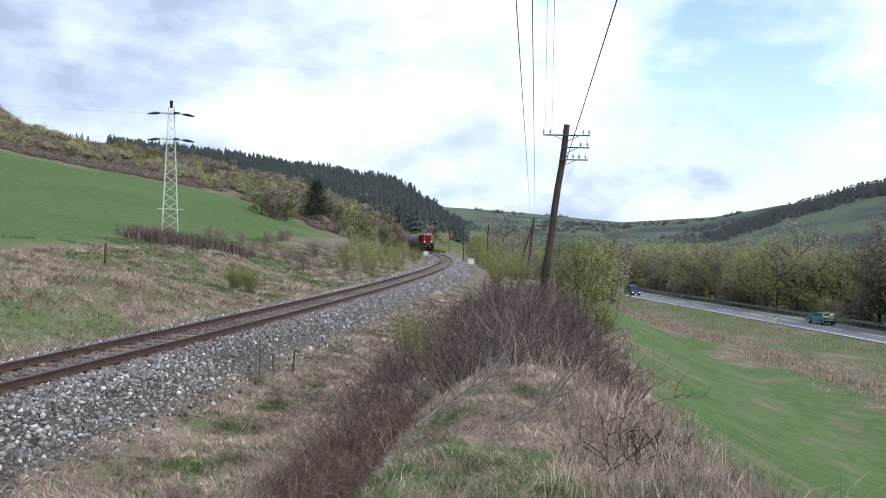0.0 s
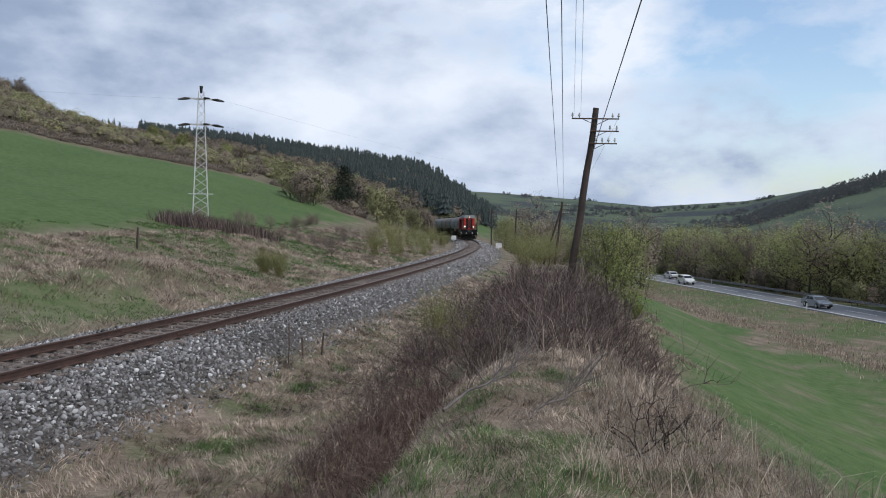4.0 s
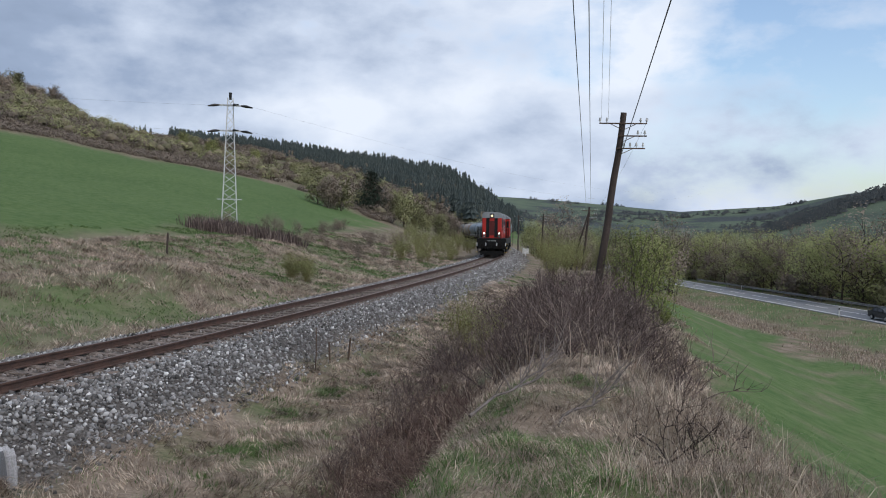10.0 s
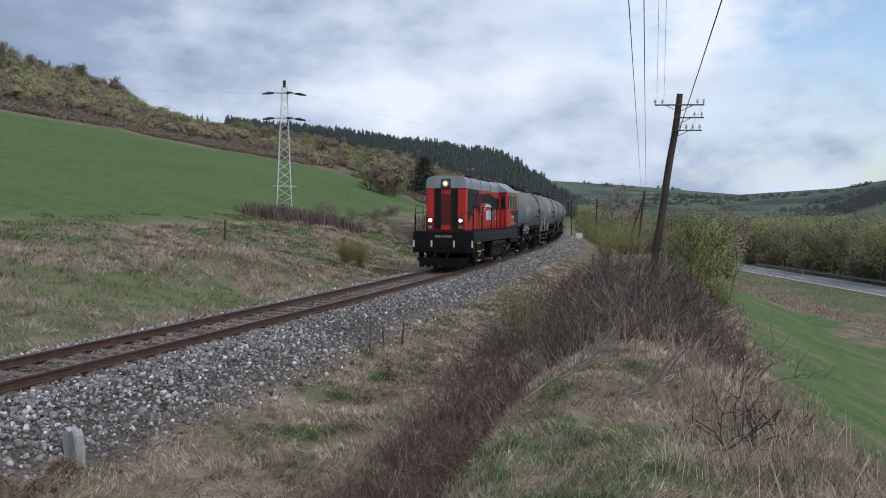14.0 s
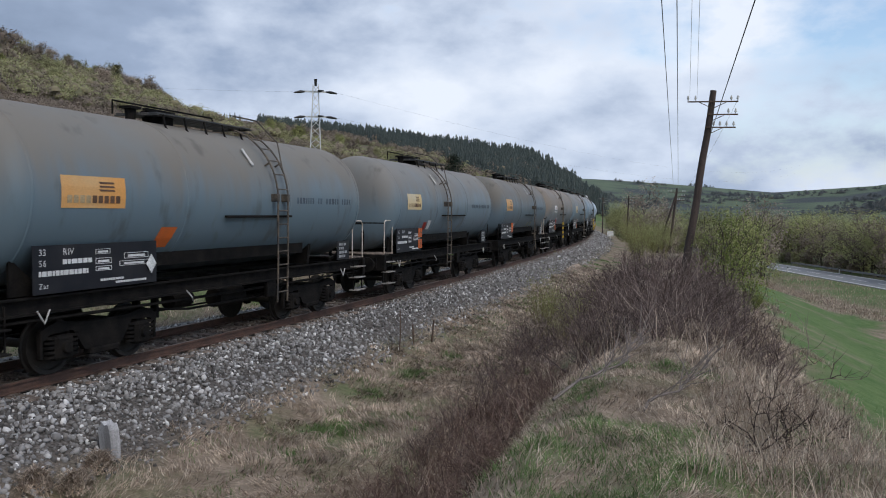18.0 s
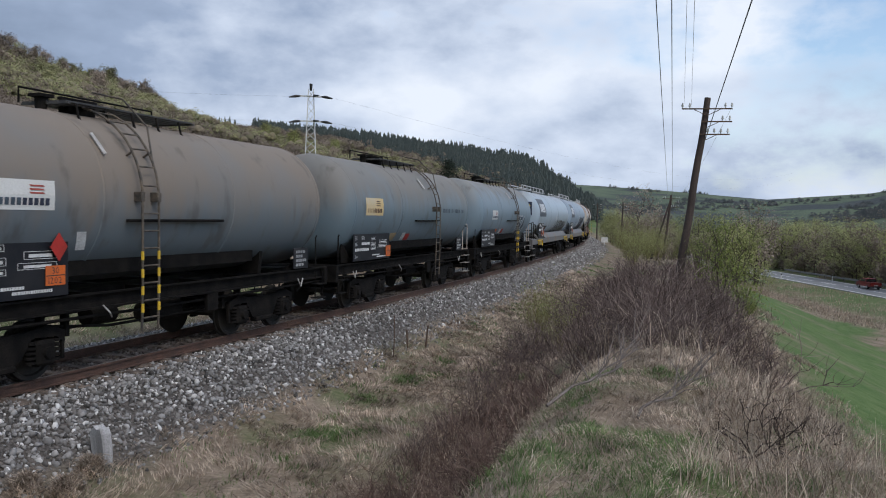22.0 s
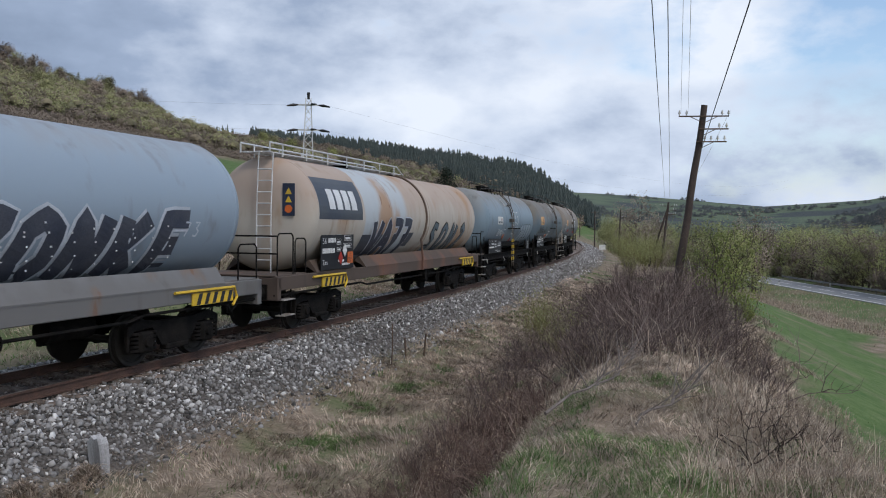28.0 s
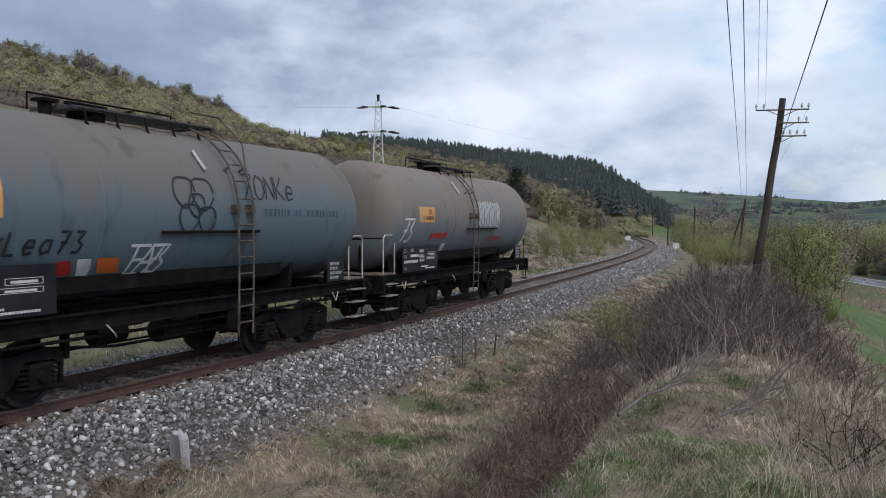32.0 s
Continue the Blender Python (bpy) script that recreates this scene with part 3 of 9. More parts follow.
# fresh grass on the knoll: x, y, radius
GREEN = ((0.25, 7.0, 0.45), (0.55, 6.0, 0.55), (0.95, 6.5, 0.45), (-0.1, 5.3, 0.5), (0.8, 5.0, 0.6), (1.35, 5.2, 0.4), (0.0, 8.7, 0.45), (1.7, 9.6, 0.4), (0.3, 10.6, 0.5), (-3.6, 12.9, 0.45), (-4.0, 15.2, 0.5), (-3.3, 17.4, 0.5), (0.2, 4.0, 0.6))


def green_at(x, y):
    """How fresh the grass is on the knoll and the verge, 0 to 1."""
    g = np.zeros(len(x))
    for a, b, r in GREEN:
        g = np.maximum(g, np.exp(-((x - a) ** 2 + (y - b) ** 2) / (r * r)))
    w = np.array([noise.noise((a * 1.7, b * 1.7, 31)) for a, b in zip(x, y)])
    return np.clip(g * 1.2 + w * 0.8 - 0.22, 0, 1)


def build_ground():
    az = np.concatenate([np.arange(-60, 45, 0.5), np.arange(45, 300, 5.0)])
    rr = [0.0]
    r = 0.8
    while r < 4200:
        rr.append(r)
        r *= 1.035 if r < 250 else 1.06
    rr = np.array(rr[1:])
    A, Rr = np.meshgrid(np.radians(az), rr)
    x, y = (Rr * np.sin(A)).ravel(), (Rr * np.cos(A)).ravel()
    z = ground_z(x, y)
    n, m = len(rr), len(az)
    verts = [(0, 0, float(ground_z([0], [0])[0]))] + list(zip(x.tolist(), y.tolist(), z.tolist()))
    faces = [(0, 1 + (j + 1) % m, 1 + j) for j in range(m)]
    for i in range(n - 1):
        for j in range(m):
            k = (j + 1) % m
            faces.append((1 + i * m + j, 1 + i * m + k, 1 + (i + 1) * m + k, 1 + (i + 1) * m + j))
    me = bpy.data.meshes.new("ground")
    me.from_pydata(verts, [], faces)
    me.polygons.foreach_set("use_smooth", [True] * len(faces))
    # cover: red = sown field, green = dry grass, blue = scree of the track bed
    s, u = station(x, y)
    col = np.zeros((len(verts), 4), np.float32)
    rad = np.hypot(x, y); azd = np.degrees(np.arctan2(x, y))
    wob = np.array([noise.noise((a * 0.12, b * 0.12, 9)) for a, b in zip(x, y)])
    wob2 = np.array([noise.noise((a * 0.5, b * 0.5, 3)) for a, b in zip(x, y)])
    edge = field_edge(azd)
    left = np.clip((-u - 17 - wob * 6 - wob2 * 3) / 4, 0, 1) * np.clip((edge - rad + wob * 6) / 5, 0, 1) * (azd < 0)
    right = np.clip((u - 12.7 - 0.5 * np.clip((8 - s) / 14, 0, 1) - 2.2 * np.clip((-7 - s) / 6, 0, 1) - wob * 1.2 - wob2 * 0.8) / 1.2, 0, 1) * np.clip((road_x(y) - x - 19.5 - np.clip(wob * 8 + wob2 * 3, -2.5, 4)) / 2, 0, 1)
    right = right * (1 - 0.5 * np.clip(wob2 * 3 + wob - 0.35, 0, 1))
    verge = (u > 12) * np.clip((14.5 - (road_x(y) - x) - wob * 6) / 2.5, 0, 1) * np.clip(0.55 + wob * 1.4 + wob2, 0, 0.85) * (rad < 260)
    # by distance, where the haze-tinted land colours take over
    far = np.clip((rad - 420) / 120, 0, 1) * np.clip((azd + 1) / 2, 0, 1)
    near = green_at(x, y) * (rad < 30)
    bank = np.clip(wob * 1.6 + wob2 * 2.0 + 0.25, 0, 0.8) * np.clip((-u - 3.5) / 1.5, 0, 1) * (rad < 90)
    field = np.clip(left + right + verge + near * 0.75 + bank * 0.75, 0, 1)
    bed = np.clip(1 - (abs(u - 0.3) - 2.6 - wob * 0.6 - wob2 * 0.4) / 0.5, 0, 1)
    wood = np.clip((rad - edge + 2 - wob * 6) / 6, 0, 1) * np.clip((2.5 - azd) / 2, 0, 1) * np.where(rad < 330, np.clip(0.75 + wob * 1.5 + wob2, 0.25, 1), 1) + (rad > 800) * np.clip((azd - 21) / 3, 0, 1)
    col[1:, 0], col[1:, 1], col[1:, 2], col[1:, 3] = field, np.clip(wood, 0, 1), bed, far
    at_ = me.color_attributes.new("cover", "FLOAT_COLOR", "POINT")
    at_.data.foreach_set("color", col.ravel())
    me.materials.append(MAT["land"])
    return tagged(new("ground", me), "valley ground with sown fields, dry grass and wooded hills", "ground", kind="structure")

# ---------------------------------------------------------------- mesh helpers
class Geo:
    """Collects vertices and faces for one mesh."""

    def __init__(self):
        self.v, self.f, self.m = [], [], []

    def add(self, verts, faces, mi=0):
        k = len(self.v)
        self.v.extend([tuple(map(float, p)) for p in verts])
        self.f.extend([tuple(i + k for i in q) for q in faces])
        self.m.extend([mi] * len(faces))
        return self

    def box(self, x0, x1, y0, y1, z0, z1, c=0.0, mi=0, turn=None, rel=None):
        """A block between the given planes, its edges cut by c."""
        X, Y, Z = ((x0, x1), (y0, y1), (z0, z1))
        c = min(c, abs(x1 - x0) * 0.4, abs(y1 - y0) * 0.4, abs(z1 - z0) * 0.4)
        if c <= 0:
            vs = [(X[i], Y[j], Z[k]) for k in (0, 1) for j in (0, 1) for i in (0, 1)]
            fs = [(0, 2, 3, 1), (4, 5, 7, 6), (0, 1, 5, 4), (2, 6, 7, 3), (0, 4, 6, 2), (1, 3, 7, 5)]
        else:
            vs, idx = [], {}
            for k in (0, 1):
                for j in (0, 1):
                    for i in (0, 1):
                        p = [X[i], Y[j], Z[k]]
                        d = [c if i == 0 else -c, c if j == 0 else -c, c if k == 0 else -c]
                        for a in range(3):
                            q = [p[n] + (0 if n == a else d[n]) for n in range(3)]
                            idx[i, j, k, a] = len(vs); vs.append(tuple(q))
            fs = []
            for a in range(3):
                b, e = (a + 1) % 3, (a + 2) % 3
                for side in (0, 1):
                    q = []
                    for s1, s2 in ((0, 0), (1, 0), (1, 1), (0, 1)):
                        ijk = [0, 0, 0]; ijk[a], ijk[b], ijk[e] = side, s1, s2
                        q.append(idx[(*ijk, a)])
                    fs.append(tuple(q if side else q[::-1]))
                for s1 in (0, 1):          # the edges along axis a
                    for s2 in (0, 1):
                        o, p = [0, 0, 0], [0, 0, 0]
                        o[a], o[b], o[e] = 0, s1, s2
                        p[a], p[b], p[e] = 1, s1, s2
                        q = (idx[(*o, b)], idx[(*p, b)], idx[(*p, e)], idx[(*o, e)])
                        fs.append(q if (s1 == s2) else q[::-1])
            for k in (0, 1):
                for j in (0, 1):
                    for i in (0, 1):
                        q = (idx[i, j, k, 0], idx[i, j, k, 1], idx[i, j, k, 2])
                        fs.append(q if (i + j + k) % 2 else q[::-1])
        if turn is not None:
            o = Vector(rel) if rel else Vector(((x0 + x1) / 2, (y0 + y1) / 2, (z0 + z1) / 2))
            vs = [tuple(o + turn @ (Vector(p) - o)) for p in vs]
        return self.add(vs, fs, mi)

    def cyl(self, p0, p1, r0, r1=None, n=12, caps=True, mi=0):
        r1 = r0 if r1 is None else r1
        p0, p1 = Vector(p0), Vector(p1)
        d = (p1 - p0).normalized()
        a = d.orthogonal().normalized(); b = d.cross(a)
        vs = []
        for p, r in ((p0, r0), (p1, r1)):
            for i in range(n):
                t = 2 * math.pi * i / n
                vs.append(p + (a * math.cos(t) + b * math.sin(t)) * r)
        fs = [(i, (i + 1) % n, n + (i + 1) % n, n + i) for i in range(n)]
        if caps:
            fs += [tuple(range(n))[::-1], tuple(range(n, 2 * n))]
        return self.add(vs, fs, mi)

    def tube(self, pts, r, n=6, mi=0, closed=False):
        pts = [Vector(p) for p in pts]
        vs, fs = [], []
        a = None
        for i, p in enumerate(pts):
            q0 = pts[i - 1] if i or closed else p
            q1 = pts[(i + 1) % len(pts)] if i < len(pts) - 1 or closed else p
            d = (q1 - q0).normalized()
            a = d.orthogonal() if a is None else a - d * a.dot(d)
            if a.length < 1e-6:
                a = d.orthogonal()
            a.normalize()
            b = d.cross(a)
            rr = r[i] if isinstance(r, (list, tuple)) else r
            for k in range(n):
                t = 2 * math.pi * k / n
                vs.append(p + (a * math.cos(t) + b * math.sin(t)) * rr)
        m = len(pts)
        for i in range(m if closed else m - 1):
            j = (i + 1) % m
            for k in range(n):
                fs.append((i * n + k, i * n + (k + 1) % n, j * n + (k + 1) % n, j * n + k))
        if not closed:
            fs += [tuple(range(n))[::-1], tuple(range((m - 1) * n, m * n))]
        return self.add(vs, fs, mi)

    def lathe_y(self, prof, cx, cz, n=40, mi=0):
        """prof: (y, radius) turned about an axis along y."""
        vs, fs = [], []
        for y, r in prof:
            for k in range(n):
                t = 2 * math.pi * k / n
                vs.append((cx + r * math.sin(t), y, cz + r * math.cos(t)))
        for i in range(len(prof) - 1):
            for k in range(n):
                fs.append((i * n + k, i * n + (k + 1) % n, (i + 1) * n + (k + 1) % n, (i + 1) * n + k))
        fs += [tuple(range(n)), tuple(range((len(prof) - 1) * n, len(prof) * n))[::-1]]
        return self.add(vs, fs, mi)

    def prism_x(self, poly, x0, x1, mi=0):
        """poly: (y, z) outline pushed from x0 to x1."""
        n = len(poly)
        vs = [(x0, y, z) for y, z in poly] + [(x1, y, z) for y, z in poly]
        fs = [(i, (i + 1) % n, n + (i + 1) % n, n + i) for i in range(n)] + [tuple(range(n))[::-1], tuple(range(n, 2 * n))]
        return self.add(vs, fs, mi)

    def prism_y(self, poly, y0, y1, mi=0):
        n = len(poly)
        vs = [(x, y0, z) for x, z in poly] + [(x, y1, z) for x, z in poly]
        fs = [(i, (i + 1) % n, n + (i + 1) % n, n + i) for i in range(n)] + [tuple(range(n))[::-1], tuple(range(n, 2 * n))]
        return self.add(vs, fs, mi)

    def grid(self, fn, nu, nv, mi=0):
        vs = [fn(i / nu, j / nv) for j in range(nv + 1) for i in range(nu + 1)]
        fs = [(j * (nu + 1) + i, j * (nu + 1) + i + 1, (j + 1) * (nu + 1) + i + 1, (j + 1) * (nu + 1) + i) for j in range(nv) for i in range(nu)]
        return self.add(vs, fs, mi)


def mesh_of(name, g, mats, smooth=False, angle=None, fix=True):
    me = bpy.data.meshes.new(name)
    me.from_pydata(g.v, [], g.f)
    for m in (mats if isinstance(mats, (list, tuple)) else [mats]):
        me.materials.append(MAT[m])
    if any(g.m):
        me.polygons.foreach_set("material_index", g.m)
    if fix and len(g.f) < 4000:
        bm = bmesh.new(); bm.from_mesh(me)
        bmesh.ops.recalc_face_normals(bm, faces=bm.faces)
        bm.to_mesh(me); bm.free()
    if smooth:
        me.polygons.foreach_set("use_smooth", [True] * len(me.polygons))
        me.set_sharp_from_angle(angle=radians(angle or 40))
    me.update()
    return me


def part(name, g, m, parent, label="", smooth=False, angle=None, at_=None, kind=""):
    """One mesh object under a thing or under a part."""
    ob = new(name, g if isinstance(g, bpy.types.Mesh) else mesh_of(name, g, m, smooth, angle))
    ob.parent = parent
    if at_ is not None:
        ob.matrix_basis = at_ if isinstance(at_, Matrix) else Matrix.Translation(at_)
    if label or kind:
        tagged(ob, label, kind=kind)
    return ob


def thing(name, label, category, m=None, group="", kind=""):
    ob = new(name)
    ob.empty_display_size = 0.2
    ob.matrix_basis = m or Matrix()
    return tagged(ob, label, category, group, kind)

# ---------------------------------------------------------------- the train
SPEED, FRONT_13 = 10.8, 26.1       # metres a second; station of the leading beam at 13 s
R_TANK, Z_TANK = 1.48, 2.90


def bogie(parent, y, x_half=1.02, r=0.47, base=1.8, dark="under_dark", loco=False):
    """A two-axle bogie: side frames, springs, axle boxes, and wheelsets that turn."""
    b = thing("bogie", "", "", Matrix.Translation((0, y, 0)))
    b.parent = parent
    for sx in (-1, 1):
        g = Geo()
        h = base / 2
        zc = r
        pts = [(-h - 0.42, zc + 0.10), (-h - 0.25, zc + 0.22), (-h + 0.22, zc + 0.24), (-0.42, zc - 0.12), (0.42, zc - 0.12), (h - 0.22, zc + 0.24), (h + 0.25, zc + 0.22),
               (h + 0.42, zc + 0.10), (h + 0.42, zc + 0.30), (h + 0.1, zc + 0.42), (0.5, zc + 0.34), (-0.5, zc + 0.34), (-h - 0.1, zc + 0.42), (-h - 0.42, zc + 0.30)]
        g.prism_x(pts, sx * (x_half - 0.06), sx * (x_half + 0.04))
        part("side_frame", g, dark, b)
        for sy in (-1, 1):
            g = Geo().box(sx * x_half - 0.12, sx * x_half + 0.12, sy * h - 0.19, sy * h + 0.19, zc - 0.21, zc + 0.19, 0.05)
            g.cyl((sx * (x_half + 0.10), sy * h, zc), (sx * (x_half + 0.17), sy * h, zc), 0.11, 0.09, 14)
            part("axle_box", g, dark, b)
            for d in (-0.24, 0.24):
                g = Geo()
                for k in range(5):
                    z = zc - 0.16 + k * 0.075
                    g.cyl((sx * x_half, sy * h + d, z), (sx * x_half, sy * h + d, z + 0.042), 0.085, n=12)
                part("spring", g, dark, b)
        part("brake_hanger", Geo().box(sx * 0.80, sx * 0.86, -0.10, 0.10, zc - 0.25, zc + 0.35, 0.02), dark, b)
        part("spring_plank", Geo().box(sx * x_half - 0.09, sx * x_half + 0.09, -0.34, 0.34, zc - 0.22, zc - 0.12, 0.02), dark, b)
        for sy in (-1, 1):
            part("brake_block", Geo().prism_x([(sy * (h - r - 0.04), zc - 0.18), (sy * (h - r - 0.13), zc - 0.16), (sy * (h - r - 0.13), zc + 0.16), (sy * (h - r - 0.04), zc + 0.18)], sx * 0.70, sx * 0.80), dark, b)
            part("guard_iron", Geo().box(sx * (x_half - 0.05), sx * (x_half + 0.03), sy * (h + 0.40) - 0.03, sy * (h + 0.40) + 0.03, zc - 0.16, zc + 0.28, 0.01), dark, b)
    g = Geo().box(-x_half, x_half, -0.20, 0.20, zc + 0.08, zc + 0.36, 0.04)
    part("bolster", g, dark, b)
    sets = []
    for sy in (-1, 1):
        w = Geo()
        w.cyl((-0.95, 0, 0), (0.95, 0, 0), 0.075, n=12)
        for sx in (-1, 1):
            prof = [(0.66, 0.10), (0.675, r + 0.03), (0.705, r + 0.03), (0.715, r), (0.80, r - 0.005), (0.80, r - 0.07), (0.765, r - 0.09), (0.765, 0.14), (0.80, 0.12), (0.80, 0.09)]
            n = 28
            vs = [(sx * px, rr * math.sin(2 * math.pi * k / n), rr * math.cos(2 * math.pi * k / n)) for px, rr in prof for k in range(n)]
            fs = [(i * n + k, i * n + (k + 1) % n, (i + 1) * n + (k + 1) % n, (i + 1) * n + k) for i in range(len(prof) - 1) for k in range(n)]
            w.add(vs, fs)
        ws = part("wheelset", w, "wheel_steel", b, at_=(0, sy * base / 2, r), smooth=True, angle=35)
        sets.append((ws, sy * base / 2, r))
    return sets


def buffers(parent, y, d):
    """Two buffers, the hook and its screw link at a beam; d = -1 or 1, the way they point."""
    for sx in (-0.87, 0.87):
        g = Geo().cyl((sx, y, 1.06), (sx, y + d * 0.30, 1.06), 0.13, 0.11, 16)
        g.cyl((sx, y + d * 0.28, 1.06), (sx, y + d * 0.34, 1.06), 0.10, 0.10, 14)
        g.cyl((sx, y + d * 0.34, 1.06), (sx, y + d * 0.38, 1.06), 0.23, 0.22, 20)
        g.box(sx - 0.17, sx + 0.17, y, y + d * 0.03, 0.88, 1.24, 0.02)
        part("buffer", g, "under_dark", parent, smooth=True)
    g = Geo().tube([(0, y, 1.04), (0, y + d * 0.22, 1.04), (0, y + d * 0.30, 1.10), (0, y + d * 0.26, 1.16)], 0.035, 8)
    g.tube([(0.03, y + d * 0.20, 1.0), (0.03, y + d * 0.24, 0.72), (-0.03, y + d * 0.24, 0.72), (-0.03, y + d * 0.20, 1.0)], 0.02, 6)
    part("coupling", g, "under_dark", parent)
    for sx in (-0.35, 0.3):
        g = Geo().tube([(sx, y + d * 0.02, 0.95), (sx, y + d * 0.12, 0.75), (sx * 0.8, y + d * 0.25, 0.60), (sx * 0.6, y + d * 0.33, 0.80)], 0.022, 6)
        part("brake_hose", g, "rubber", parent)


def tank_point(y, th, r):
    """A point on a tank: th degrees from the top towards the near side."""
    t = radians(th)
    return (r * math.sin(t), y, Z_TANK + r * math.cos(t))


def patch(parent, name, y0, y1, th0, th1, m, r=R_TANK, up=0.006, label="", slant=0.0, edge=None):
    """A painted or stuck-on field that follows the tank's skin."""
    n = max(2, int(abs(th1 - th0) / 6))
    e = edge or (lambda u, v: 0.0)
    g = Geo().grid(lambda u, v: tank_point(y0 + (y1 - y0) * u + slant * v + e(u, v), th0 + (th1 - th0) * v, r + up), 6 if edge else 2, n)
    return part(name, g, m, parent, label)


def deg(z, r=R_TANK):
    """Angle from the top at which the skin has height z."""
    return math.degrees(math.acos(max(-1, min(1, (z - Z_TANK) / r))))


def bars(parent, y0, y1, z0, z1, x, m, rows, seed=1, name="lettering"):
    """Rows of plain bars in place of lettering, on an upright plate at x."""
    rnd = random.Random(seed)
    g = Geo()
    hh = (z1 - z0) / len(rows)
    for i, (a, b, k) in enumerate(rows):
        zt = z1 - i * hh - hh * 0.18
        yy, ye = y0 + (y1 - y0) * a, y0 + (y1 - y0) * b
        while yy < ye - 0.03:
            w = rnd.uniform(0.6, 1.5) * k
            w = min(w, ye - yy)
            g.box(x, x + 0.004, yy, yy + w, zt - hh * 0.62, zt)
            yy += w + k * 0.28
    if g.v:
        part(name, g, m, parent, kind="stuff")


def scrawl(parent, y0, z_mid, h, strokes, m, r=R_TANK, up=0.012, wid=0.05, seed=1, name="graffiti", label=""):
    """Painted letters as broad strokes on the skin: strokes are polylines in units of one letter height."""
    g = Geo()
    for st in strokes:
        pts = []
        for a, b in zip(st[:-1], st[1:]):
            n = max(2, int(math.hypot(b[0] - a[0], b[1] - a[1]) * h / 0.10))
            for i in range(n):
                pts.append((a[0] + (b[0] - a[0]) * i / n, a[1] + (b[1] - a[1]) * i / n))
        pts.append(st[-1])
        q = []
        for i, p in enumerate(pts):
            p0, p1 = pts[max(0, i - 1)], pts[min(len(pts) - 1, i + 1)]
            d = Vector((p1[0] - p0[0], p1[1] - p0[1]))
            d = d.normalized() if d.length else Vector((1, 0))
            nx, nz = -d.y * wid / 2, d.x * wid / 2
            for s in (-1, 1):
                y, z = y0 + p[0] * h + s * nx, z_mid + (p[1] - 0.5) * h + s * nz
                q.append(tank_point(y, deg(z, r), r + up))
        g.add(q, [(2 * i, 2 * i + 1, 2 * i + 3, 2 * i + 2) for i in range(len(pts) - 1)])
    return part(name, g, m, parent, label)


LETTER = {
    "T": [[(0, 1), (0.7, 1)], [(0.35, 1), (0.35, 0)]],
    "E": [[(0.6, 1), (0, 1), (0, 0), (0.6, 0)], [(0, 0.5), (0.5, 0.5)]],
    "A": [[(0, 0), (0.35, 1), (0.7, 0)], [(0.15, 0.4), (0.55, 0.4)]],
    "L": [[(0, 1), (0, 0), (0.5, 0)]],
    "e": [[(0.05, 0.32), (0.5, 0.32), (0.45, 0.6), (0.15, 0.62), (0, 0.3), (0.15, 0), (0.5, 0.08)]],
    "a": [[(0.5, 0.6), (0.15, 0.6), (0, 0.3), (0.15, 0), (0.5, 0.15)], [(0.5, 0.65), (0.5, 0)]],
    "7": [[(0, 1), (0.55, 1), (0.2, 0)], [(0.12, 0.5), (0.5, 0.5)]],
    "3": [[(0, 1), (0.5, 1), (0.22, 0.58), (0.52, 0.35), (0.35, 0), (0, 0.05)]],
    "Z": [[(0, 1), (0.65, 1), (0, 0), (0.7, 0)]],
    "O": [[(0.15, 0), (0, 0.3), (0.05, 0.8), (0.3, 1), (0.6, 0.8), (0.62, 0.3), (0.4, 0), (0.15, 0)]],
    "N": [[(0, 0), (0.05, 1), (0.55, 0), (0.6, 1)]],
    "K": [[(0, 0), (0, 1)], [(0.55, 1), (0.05, 0.45), (0.6, 0)]],
    "V": [[(0, 1), (0.3, 0), (0.6, 1)]],
    "S": [[(0.6, 0.9), (0.2, 1), (0.05, 0.7), (0.55, 0.4), (0.5, 0.05), (0, 0.08)]],
    "2": [[(0, 0.8), (0.3, 1), (0.55, 0.75), (0, 0), (0.6, 0)]],
    "0": [[(0.15, 0), (0, 0.4), (0.1, 0.95), (0.4, 1), (0.55, 0.5), (0.4, 0), (0.15, 0)]],
    "8": [[(0.3, 0.52), (0.05, 0.75), (0.3, 1), (0.55, 0.75), (0.05, 0.25), (0.3, 0), (0.55, 0.25), (0.3, 0.52)]],
    "*": [[(0.0, 0.25), (0.6, 0.75)], [(0.0, 0.75), (0.6, 0.25)], [(0.3, 0.1), (0.3, 0.9)]],
    "1": [[(0.1, 0.8), (0.3, 1), (0.3, 0)]],
    "R": [[(0, 0), (0, 1), (0.5, 0.95), (0.5, 0.55), (0, 0.5), (0.6, 0)]],
}


def word(text, step=0.85, lean=0.0):
    out = []
    for i, c in enumerate(text):
        for st in LETTER.get(c, []):
            out.append([(x + i * step + y * lean, y) for x, y in st])
    return out


